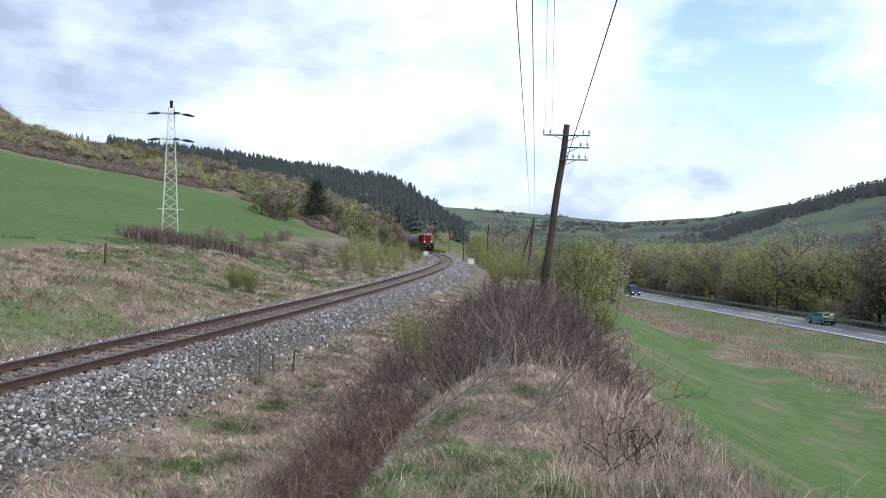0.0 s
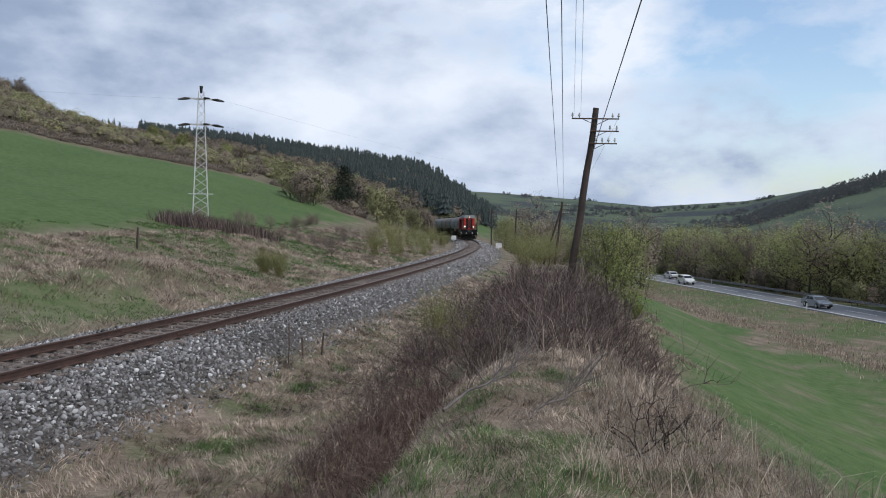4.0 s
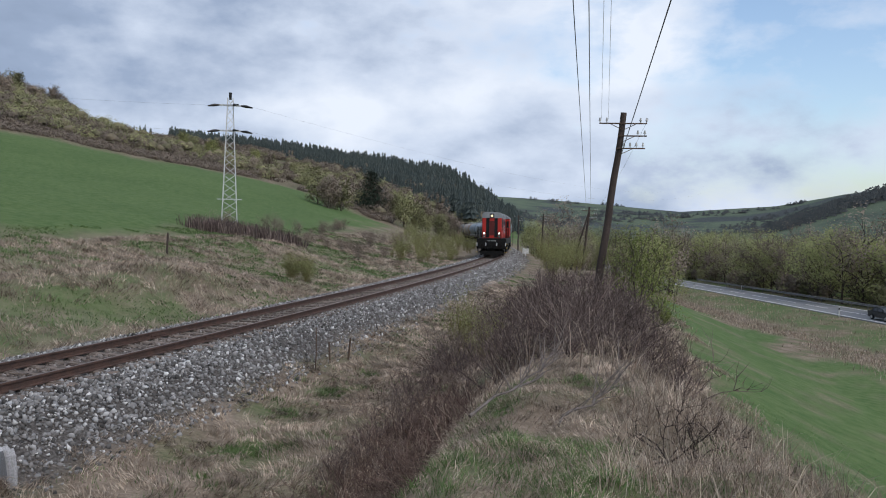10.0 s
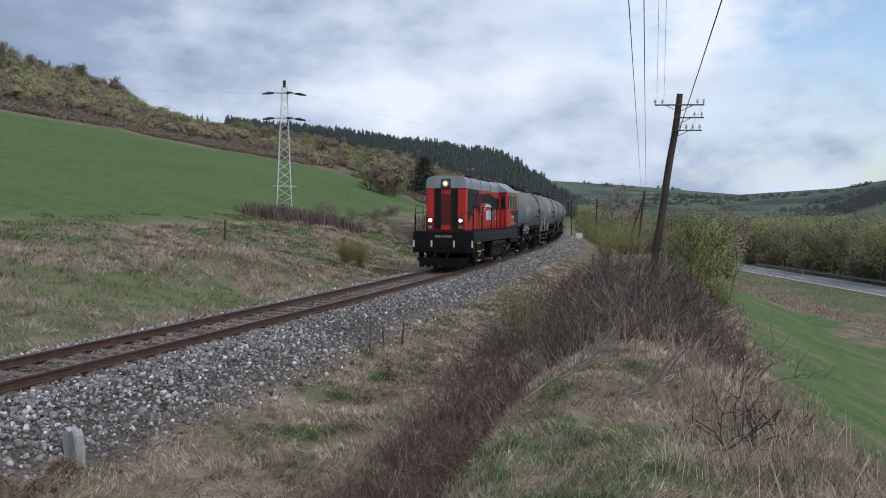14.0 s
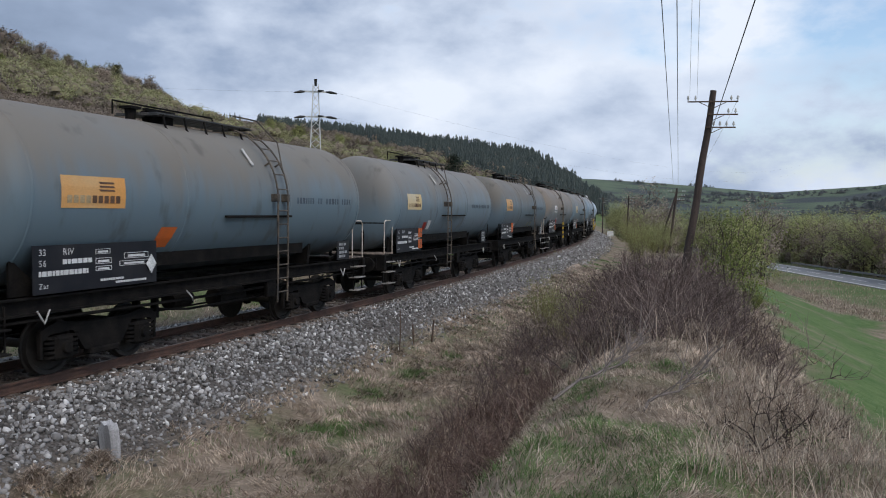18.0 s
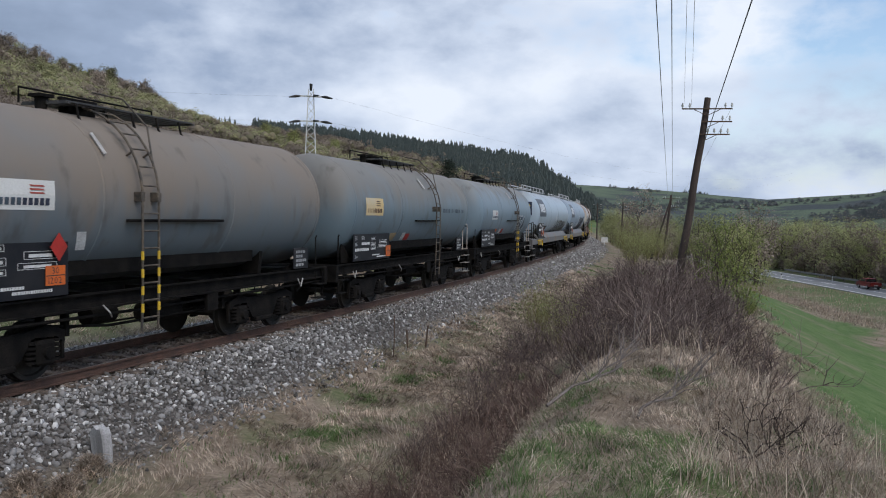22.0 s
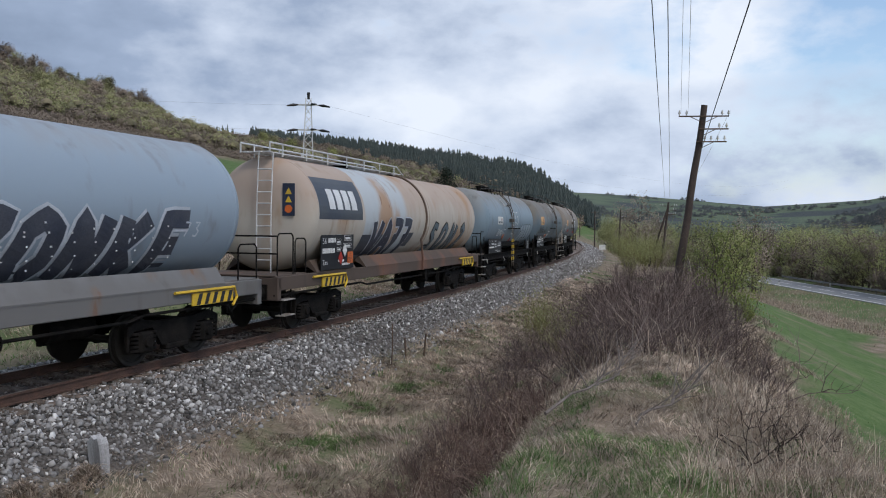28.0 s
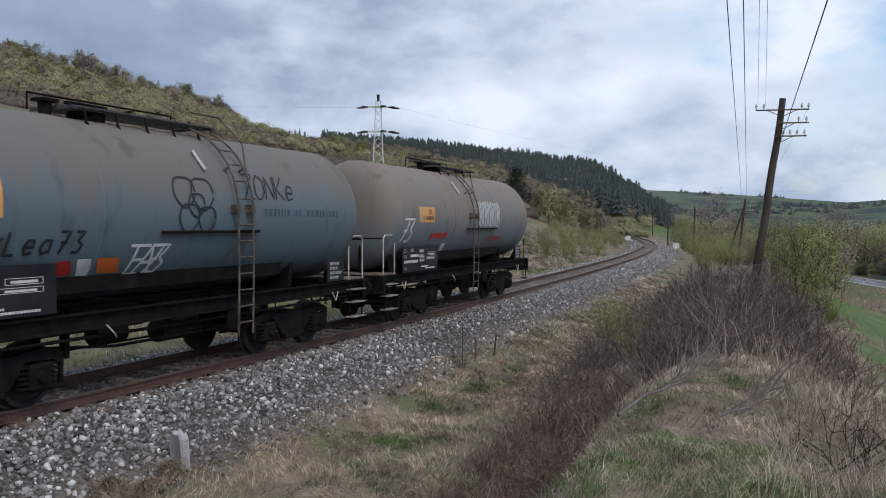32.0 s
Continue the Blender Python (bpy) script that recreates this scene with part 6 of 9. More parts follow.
    for x in (-0.75, 0.75):
        lm = part("headlamp", Geo().cyl((x, Y(0.56), 2.36), (x, Y(0.46), 2.36), 0.14, 0.15, 20), UN, lc)
        part("lens", Geo().cyl((x, Y(0.455), 2.36), (x, Y(0.44), 2.36), 0.092, n=20), "lamp_lit", lm, "lit white lamp")
        l2 = part("tail_lamp", Geo().cyl((x, Y(0.56), 2.05), (x, Y(0.48), 2.05), 0.12, 0.13, 18), UN, lc)
        part("lens", Geo().cyl((x, Y(0.476), 2.05), (x, Y(0.46), 2.05), 0.10, n=18), "lamp_glass", l2)
    tl = part("top_lamp", Geo().cyl((0, Y(0.6), 4.12), (0, Y(0.42), 4.12), 0.20, 0.21, 22).box(-0.24, 0.24, Y(0.5), Y(0.56), 3.88, 4.36, 0.03), "walk_steel", lc)
    part("rim", Geo().cyl((0, Y(0.415), 4.12), (0, Y(0.405), 4.12), 0.17, n=22), "lamp_glass", tl)
    part("lens", Geo().cyl((0, Y(0.405), 4.12), (0, Y(0.395), 4.12), 0.10, n=22), "lamp_amber", tl, "lit warm top lamp")
    part("nose_door", Geo().box(-0.23, 0.23, Y(0.53), Y(0.548), 2.15, 3.62, 0.004), "red_dark", hood, "dark red louvred nose door")
    for k in range(14):
        part("slat", Geo().box(-0.20, 0.20, Y(0.515), Y(0.532), 2.22 + k * 0.097, 2.26 + k * 0.097), "red_dark", hood)
    for sx in (-1, 1):
        part("front_rail", Geo().tube([(sx * 1.42, Y(0.12), 1.85), (sx * 1.42, Y(0.12), 2.65), (sx * 1.25, Y(0.12), 2.72), (sx * 0.85, Y(0.12), 2.72), (sx * 0.85, Y(0.12), 1.85)], 0.02, 6), UN, lc)
    # cab
    cw = 1.44
    cab = part("cab", Geo().box(-cw, cw, Y(9.0), Y(12.35), 1.85, 3.98, 0.04), RD, lc)
    part("cab_roof", Geo().prism_y([(-cw - 0.03, 3.94), (cw + 0.03, 3.94), (cw - 0.02, 4.06), (0.75, 4.52), (-0.75, 4.52), (-cw + 0.02, 4.06)], Y(8.85), Y(12.4)), "roof_grey", lc)
    part("rear_hood", Geo().box(-1.0, 1.0, Y(12.3), Y(12.85), 1.85, 3.85, 0.05), RD, lc)
    part("rear_hood_roof", Geo().prism_y([(-1.0, 3.84), (1.0, 3.84), (0.92, 4.2), (0.7, 4.45), (-0.7, 4.45), (-0.92, 4.2)], Y(12.3), Y(12.87)), "roof_grey", lc)
    for sx in (-1, 1):
        xa, xb = (cw - 0.01, cw + 0.012) if sx > 0 else (-cw - 0.012, -cw + 0.01)
        for y0_, y1_ in ((9.75, 10.55), (10.7, 11.45), (11.62, 12.22)):
            fr = part("window_frame", Geo().box(xa, xb, Y(y0_), Y(y1_), 2.98, 3.82, 0.03), "guard_steel", cab)
            part("pane", Geo().box(xa - 0.002 * sx, xb + 0.004 * sx, Y(y0_) + 0.035, Y(y1_) - 0.035, 3.015, 3.785, 0.02), "window_sky", fr)
        part("black_wedge", Geo().prism_x([(Y(9.95), 2.90), (Y(12.34), 2.90), (Y(12.34), 2.05), (Y(11.9), 2.05), (Y(10.9), 2.55)], xa, xb - 0.004), BK, cab)
        part("black_base", Geo().prism_x([(Y(9.0), 1.86), (Y(12.34), 1.86), (Y(12.34), 2.06), (Y(9.0), 1.98)], xa, xb - 0.004), BK, cab)
        pl = part("number_plate", Geo().box(xa, xb, Y(10.35), Y(11.3), 2.42, 2.64), "placard_red", cab)
        g = Geo()
        for k in range(7):
            g.box(xb - (0 if sx > 0 else 0.026), xb + (0.004 if sx > 0 else -0.022), Y(10.42 + k * 0.12), Y(10.50 + k * 0.12), 2.46, 2.60)
        part("lettering", g, "letter_white", pl, kind="stuff")
        g = Geo()
        for k in range(9):
            g.box(xb - (0 if sx > 0 else 0.026), xb + (0.004 if sx > 0 else -0.022), Y(10.2 + k * 0.2), Y(10.36 + k * 0.2), 2.10, 2.17)
        part("lettering", g, "letter_grey", cab, kind="stuff")
        dr = part("cab_door", Geo().box(sx * 1.02, sx * 1.40, Y(8.97), Y(8.995), 1.90, 3.85), RD, cab)
        part("door_window", Geo().box(sx * 1.08, sx * 1.35, Y(8.955), Y(8.985), 2.95, 3.72, 0.03), "window_dark", dr)
        part("rear_window", Geo().box(sx * 1.05, sx * 1.40, Y(12.34), Y(12.37), 2.98, 3.78, 0.02), "window_dark", cab)
        part("side_door", Geo().box(xa, xb, Y(9.08), Y(9.62), 1.95, 3.88, 0.01), RD, cab)
        part("door_window", Geo().box(xa - 0.002 * sx, xb + 0.004 * sx, Y(9.14), Y(9.56), 3.0, 3.80, 0.05), "window_dark", cab)
        part("rear_grille", Geo().box(sx * 0.99, sx * 1.012, Y(12.42), Y(12.75), 3.2, 3.6), "red_paint", lc)
        part("battery_box", Geo().box(min(sx * 1.05, sx * 1.46), max(sx * 1.05, sx * 1.46), Y(10.2), Y(12.7), 1.02, 1.32, 0.02), UN, lc)
        # rear hoops
        hoop(lc, sx * 1.40, Y(12.45), Y(12.85), 1.3, 2.95, UN)
        part("air_reservoir", Geo().cyl((sx * 1.18, Y(5.0), 1.10), (sx * 1.18, Y(8.9), 1.10), 0.24, n=20), UN, lc, smooth=True)
        part("bogie_edge", Geo().tube([(sx * 1.18, Y(2.6) + k - 1.5, 0.85 - 0.32 * max(0, 1 - abs(k - 1.5) / 0.7)) for k in np.linspace(0, 3.0, 13)], 0.014, 6), "pale_metal", lc)
        part("bogie_edge", Geo().tube([(sx * 1.18, Y(10.5) + k - 1.5, 0.85 - 0.32 * max(0, 1 - abs(k - 1.5) / 0.7)) for k in np.linspace(0, 3.0, 13)], 0.014, 6), "pale_metal", lc)
        part("bogie_apron", Geo().prism_x([(Y(2.6) - 1.5, 1.2), (Y(2.6) - 1.5, 0.86), (Y(2.6) - 0.7, 0.86), (Y(2.6), 0.54), (Y(2.6) + 0.7, 0.86), (Y(2.6) + 1.5, 0.86), (Y(2.6) + 1.5, 1.2)], sx * 1.12, sx * 1.17), UN, lc)
        part("bogie_apron", Geo().prism_x([(Y(10.5) - 1.5, 1.2), (Y(10.5) - 1.5, 0.86), (Y(10.5) - 0.7, 0.86), (Y(10.5), 0.54), (Y(10.5) + 0.7, 0.86), (Y(10.5) + 1.5, 0.86), (Y(10.5) + 1.5, 1.2)], sx * 1.12, sx * 1.17), UN, lc)
    part("fuel_tank", Geo().box(-1.3, 1.3, Y(5.3), Y(8.1), 0.38, 1.02, 0.08), UN, lc)
    sets = bogie(lc, Y(2.6), 1.04, 0.5, 2.4, UN) + bogie(lc, Y(10.5), 1.04, 0.5, 2.4, UN)
    wheel_list(lc, sets, off)
    return lc


def train_rows(c):
    rows = []
    for i in range(0, 65):
        t = i * 0.5
        s = FRONT_13 - SPEED * (t - 13) + c
        (xa, ya, _), (xb, yb, _) = at(s - 3.6), at(s + 3.6)
        rows.append((t, pose((xa + xb) / 2, (ya + yb) / 2, 0, 0, 0, math.degrees(math.atan2(-(xb - xa), yb - ya)))))
    return rows


def move_train():
    for th, sets, c in TRAIN:
        walk(th, train_rows(c))
        for ws, y, r in sets:
            rows = []
            for k in range(0, 481):
                t = k / 15
                ang = math.degrees(SPEED * t / r)
                rows.append((t, pose(0, y, r, ang % 360.0, 0, 0)))
            walk(ws, rows)

# ---------------------------------------------------------------- track
def np_mesh(name, V, F, m, smooth=False):
    """A mesh from arrays: V (n, 3), F (m, 3 or 4)."""
    me = bpy.data.meshes.new(name)
    k = F.shape[1]
    me.vertices.add(len(V)); me.vertices.foreach_set("co", V.astype(np.float32).ravel())
    me.loops.add(F.size); me.loops.foreach_set("vertex_index", F.astype(np.int32).ravel())
    me.polygons.add(len(F))
    me.polygons.foreach_set("loop_start", np.arange(0, F.size, k, dtype=np.int32))
    if smooth:
        me.polygons.foreach_set("use_smooth", [True] * len(F))
    me.materials.append(MAT[m])
    me.update(calc_edges=True)
    return me


def sweep(g, prof, s0, s1, step, u0=0.0):
    """A profile (u, z) carried along the line."""
    ss = np.arange(s0, s1 + 0.01, step)
    n = len(prof)
    vs = []
    for s in ss:
        x, y, h = at(s, u0)
        c, d = math.cos(h), math.sin(h)
        vs += [(x + u * c, y + u * d, z) for u, z in prof]
    fs = [(i * n + k, i * n + (k + 1) % n, (i + 1) * n + (k + 1) % n, (i + 1) * n + k) for i in range(len(ss) - 1) for k in range(n)]
    fs += [tuple(range(n))[::-1], tuple(range((len(ss) - 1) * n, len(ss) * n))]
    return g.add(vs, fs)


def build_track():
    tr = thing("railway_track", "rusty single railway track on wooden sleepers in ballast", "railway track", kind="structure")
    foot = [(-0.065, -0.165), (0.065, -0.165), (0.065, -0.150), (0.012, -0.135), (0.010, -0.045), (0.035, -0.036), (0.035, -0.004), (0.030, 0.0), (-0.030, 0.0), (-0.035, -0.004), (-0.035, -0.036), (-0.010, -0.045), (-0.012, -0.135), (-0.065, -0.150)]
    for u in (-0.7525, 0.7525):
        r = part("rail", sweep(Geo(), foot, -200, 330, 2.0, u), "rail_rust", tr)
        cap = [(-0.024, 0.0), (0.024, 0.0), (0.022, 0.003), (-0.022, 0.003)]
        part("running_surface", sweep(Geo(), cap, -200, 330, 2.0, u), "rail_head", r)
    # sleepers, each with its own wear
    rnd = random.Random(3)
    meshes = []
    for k in range(5):
        g = Geo()
        w, l = rnd.uniform(0.11, 0.13), rnd.uniform(1.24, 1.33)
        g.box(-l, l, -w, w, -0.34, -0.168, 0.02)
        g.v = [(x, y + rnd.uniform(-0.012, 0.012), z + rnd.uniform(-0.008, 0.004)) for x, y, z in g.v]
        for sx in (-0.7525, 0.7525):
            g.box(sx - 0.16, sx + 0.16, -0.08, 0.08, -0.172, -0.158)
        meshes.append(mesh_of("sleeper", g, "sleeper_wood"))
    far = Geo()
    for i in range(-60, 330):
        s = i * 0.62
        x, y, h = at(s)
        if -30 <= s <= 150:
            part("sleeper", meshes[i % 5], None, tr, at_=pose(x, y, rnd.uniform(-0.012, 0.0), 0, 0, math.degrees(h) + rnd.uniform(-1.2, 1.2)))
        else:
            far.box(-1.28, 1.28, -0.12, 0.12, -0.34, -0.168, 0, turn=None)
            k = len(far.v) - 8
            far.v[k:] = [tuple(pose(x, y, 0, 0, 0, math.degrees(h)) @ Vector(p)) for p in far.v[k:]]
    part("far_sleepers", far, "sleeper_wood", tr, kind="stuff")
    # fish plates at the rail joints
    for j in range(-1, 6):
        for u in (-0.7525, 0.7525):
            x, y, h = at(j * 24.0 - 3, u)
            g = Geo().box(-0.03, 0.03, -0.32, 0.32, -0.13, -0.05, 0.008)
            part("fish_plate", g, "rail_rust", tr, at_=pose(x, y, 0, 0, 0, math.degrees(h)))
    return tr


def stone_field(name, n, s0, s1, u0, u1, r0, r1, seed, fine, lift=0.0, fade=None):
    """Broken stones strewn over a stretch of the bed."""
    rs = np.random.RandomState(seed)
    s, u = rs.uniform(s0, s1, n), rs.uniform(u0, u1, n)
    if fade is not None:
        keep = rs.rand(n) < fade(s, u)
        s, u = s[keep], u[keep]
        n = len(s)
    clear = (abs(abs(u) - 0.7525) > 0.07)
    s, u = s[clear], u[clear]
    n = len(s)
    x, y, h = at(s, u)
    r = r0 + (r1 - r0) * rs.rand(n) ** 2.2
    z = near_height(s, u) + r * rs.uniform(0.05, 0.55, n) + lift
    z = np.where(abs(u) < 0.75, np.minimum(z, -0.232 + r * 0.45), z)
    if fine:
        p = (1 + 5 ** 0.5) / 2
        base = np.array([(-1, p, 0), (1, p, 0), (-1, -p, 0), (1, -p, 0), (0, -1, p), (0, 1, p), (0, -1, -p), (0, 1, -p), (p, 0, -1), (p, 0, 1), (-p, 0, -1), (-p, 0, 1)]) / 1.9
        F = np.array([(0, 11, 5), (0, 5, 1), (0, 1, 7), (0, 7, 10), (0, 10, 11), (1, 5, 9), (5, 11, 4), (11, 10, 2), (10, 7, 6), (7, 1, 8), (3, 9, 4), (3, 4, 2), (3, 2, 6), (3, 6, 8), (3, 8, 9), (4, 9, 5), (2, 4, 11), (6, 2, 10), (8, 6, 7), (9, 8, 1)])
    else:
        base = np.array([(1, 0, 0), (-1, 0, 0), (0, 1, 0), (0, -1, 0), (0, 0, 1), (0, 0, -1)], float)
        F = np.array([(0, 2, 4), (2, 1, 4), (1, 3, 4), (3, 0, 4), (2, 0, 5), (1, 2, 5), (3, 1, 5), (0, 3, 5)])
    m = len(base)
    a = rs.uniform(0, 2 * np.pi, n)
    V = base[None] * (1 + rs.uniform(-0.45, 0.45, (n, m, 1))) * r[:, None, None]
    V = V * rs.uniform(0.5, 1.3, (n, 1, 3))
    c, d = np.cos(a)[:, None], np.sin(a)[:, None]
    X, Y_ = V[..., 0] * c - V[..., 1] * d, V[..., 0] * d + V[..., 1] * c
    V = np.stack([X + x[:, None], Y_ + y[:, None], V[..., 2] + z[:, None]], -1)
    return V, F, m


def build_ballast():
    bl = thing("ballast", "pale grey broken stone ballast under the track", "ballast", kind="structure")
    def right(s, u):
        return np.clip(1.15 - np.maximum(0, u - 2.7) / 0.9 - np.maximum(0, -u - 2.2) / 0.5, 0.0, 1)
    for i, (n, s0, s1, r0, r1, fine) in enumerate(((26000, -19, -3, 0.021, 0.052, True), (25000, -3, 28, 0.026, 0.058, False), (13000, 28, 75, 0.036, 0.078, False), (6000, 75, 170, 0.05, 0.11, False))):
        V, F, m = stone_field("stones", n, s0, s1, -2.6, 3.7, r0, r1, 11 + i, fine, fade=right)
        FF = (F[None] + (np.arange(len(V)) * m)[:, None, None]).reshape(-1, 3)
        ob = new("loose_stones", np_mesh("stones", V.reshape(-1, 3), FF, "stone_mix"))
        me = ob.data
        me.materials.append(MAT["stone_rusty"])
        cx = V.mean(1)
        _, uu = station(cx[:, 0], cx[:, 1])
        pick = (np.abs(uu + 0.1) + np.random.RandomState(i).normal(0, 0.15, len(uu)) < 0.95).astype(np.int32)
        me.polygons.foreach_set("material_index", np.repeat(pick, len(F)))
        ob.parent = bl
        tagged(ob, kind="stuff")
    # the largest stones lie singly on the shoulder
    rs = np.random.RandomState(5)
    V, F, m = stone_field("stone", 40, -3, 3, 2, 2.2, 0.05, 0.085, 77, True)
    shapes = []
    for k in range(12):
        P = V[k % len(V)]
        P = P - P.mean(0)
        shapes.append(np_mesh("stone", P * 0.8, F, "stone_mix"))
    for k in range(280):
        s, u = rs.uniform(-16, 12), rs.uniform(1.0, 3.0)
        x, y, h = at(s, u)
        z = float(near_height(np.array([s]), np.array([u]))[0]) + 0.045
        ob = new("stone", shapes[k % 12])
        ob.parent = bl
        ob.matrix_basis = pose(x, y, z, rs.uniform(-40, 40), rs.uniform(-40, 40), rs.uniform(0, 360)) @ Matrix.Scale(rs.uniform(0.7, 1.2), 4)
    return bl


def gz(x, y):
    return float(ground_z([x], [y])[0])

# ---------------------------------------------------------------- poles, wires, pylon, markers
def insulator(parent, p, m="insulator_white", k=1.0):
    x, y, z = p
    ins = part("insulator", Geo().cyl((x, y, z), (x, y, z + 0.05 * k), 0.016, n=6).cyl((x, y, z + 0.05 * k), (x, y, z + 0.10 * k), 0.045 * k, 0.04 * k, 10).cyl((x, y, z + 0.10 * k), (x, y, z + 0.14 * k), 0.025 * k, 0.03 * k, 10).cyl((x, y, z + 0.14 * k), (x, y, z + 0.17 * k), 0.03 * k, 0.012, 10), m, parent, smooth=True)
    return ins


def telegraph_pole(az, d, z_top, lean=0.0, label="", arms=3, prop=0.0, base_az=None):
    b = radians(base_az if base_az is not None else az)
    x0, y0 = d * math.sin(b), d * math.cos(b)
    x1, y1 = d * math.sin(radians(az)), d * math.cos(radians(az))
    z0 = gz(x0, y0) - 0.25
    p = thing("telegraph_pole", label or "weathered wooden telegraph pole with cross arms", "telegraph pole", Matrix.Translation((x0, y0, z0)), group="telegraph poles along the line")
    top = Vector((x1 - x0, y1 - y0, z_top - z0))
    n = 10
    pts = [top * (k / n) + Vector((0.015 * math.sin(k * 1.7), 0, 0)) for k in range(n + 1)]
    part("shaft", Geo().tube(pts, [0.145 - 0.045 * k / n for k in range(n + 1)], 12), "pole_wood", p, smooth=True)
    if prop:
        part("prop", Geo().tube([(-prop, 0.0, gz(x0 - prop, y0) - z0 - 0.2), tuple(top * 0.93)], [0.12, 0.09], 10), "pole_wood", p, "leaning wooden prop")
    t = top.normalized()
    for k in range(arms):
        c = top - t * (0.38 + 0.42 * k)
        l, r = (-0.80, 0.80) if k == 0 else (-0.12, 0.85)
        a = part("cross_arm", Geo().box(c.x + l, c.x + r, c.y - 0.155, c.y - 0.125, c.z - 0.022, c.z + 0.022, 0.006), "stake_rust", p)
        for q in ((-0.78, -0.55, 0.58, 0.78) if k == 0 else ((0.55, 0.78) if k == 1 else (0.15, 0.35, 0.56, 0.78))):
            insulator(a, (c.x + q, c.y - 0.14, c.z + 0.03))
        part("arm_brace", Geo().tube([(c.x, c.y - 0.13, c.z - 0.22), (c.x + 0.42, c.y - 0.14, c.z - 0.02)], 0.012, 5), "stake_rust", p)
        if k == 0:
            part("arm_brace", Geo().tube([(c.x, c.y - 0.13, c.z - 0.22), (c.x - 0.42, c.y - 0.14, c.z - 0.02)], 0.012, 5), "stake_rust", p)
    return Vector((x0, y0, z0)) + top


def wire(p0, p1, sag, r, label="thin dark overhead wire", n=24):
    p0, p1 = Vector(p0), Vector(p1)
    pts = []
    for k in range(n + 1):
        t = k / n
        p = p0.lerp(p1, t)
        p.z -= sag * 4 * t * (1 - t)
        pts.append(p)
    tagged(new("overhead_wire", mesh_of("overhead_wire", Geo().tube(pts, r, 5), "wire")), label, "wire", "overhead wires")


def polar(az, d, z):
    return Vector((d * math.sin(radians(az)), d * math.cos(radians(az)), z))


def build_poles():
    t1 = telegraph_pole(10.13, 28.0, 6.70, base_az=8.2, label="leaning weathered wooden telegraph pole with three arms")
    t2 = telegraph_pole(7.9, 84.0, 5.2, base_az=7.45, prop=1.2, label="wooden telegraph pole with a leaning prop")
    t4 = telegraph_pole(4.7, 130, 5.4, base_az=4.6)
    telegraph_pole(2.95, 166, 5.9)
    telegraph_pole(1.93, 234, 5.5)
    telegraph_pole(1.40, 290, 4.5)
    for a, b in (((6.5, 15.5), -0.35), ((7.58, 15.45), 0.1)):
        q = polar(a[0], 11.6, EYE + 11.6 * math.tan(radians(a[1])))
        p = t2 + Vector((b, -0.14, -0.22))
        e = p + (q - p) * 1.65
        wire(p, e, 0.0, 0.008)
    p = t1 + Vector((-0.12, -0.14, -1.5))
    q = polar(13.04, 12.0, EYE + 12.0 * math.tan(radians(15.3)))
    wire(p, p + (q - p) * 3.0, 0.0, 0.011, "thick dark overhead cable")
    for b, az in ((-0.78, 8.6), (-0.55, 9.1)):
        p = t1 + Vector((b, -0.14, -0.24))
        q = polar(az, 12.0, EYE + 12.0 * math.tan(radians(15.5)))
        wire(p, p + (q - p) * 3.0, 0.0, 0.0035)
    wire(t2 + Vector((0.5, -0.14, -0.2)), t1 + Vector((0.78, -0.14, -0.22)), 0.5, 0.004)
    wire(t4 + Vector((0, 0, -0.2)), t2 + Vector((-0.3, 0, -0.2)), 0.4, 0.006)
    wire(t4 + Vector((0.4, 0, -0.2)), t2 + Vector((0.3, 0, -0.2)), 0.4, 0.006)


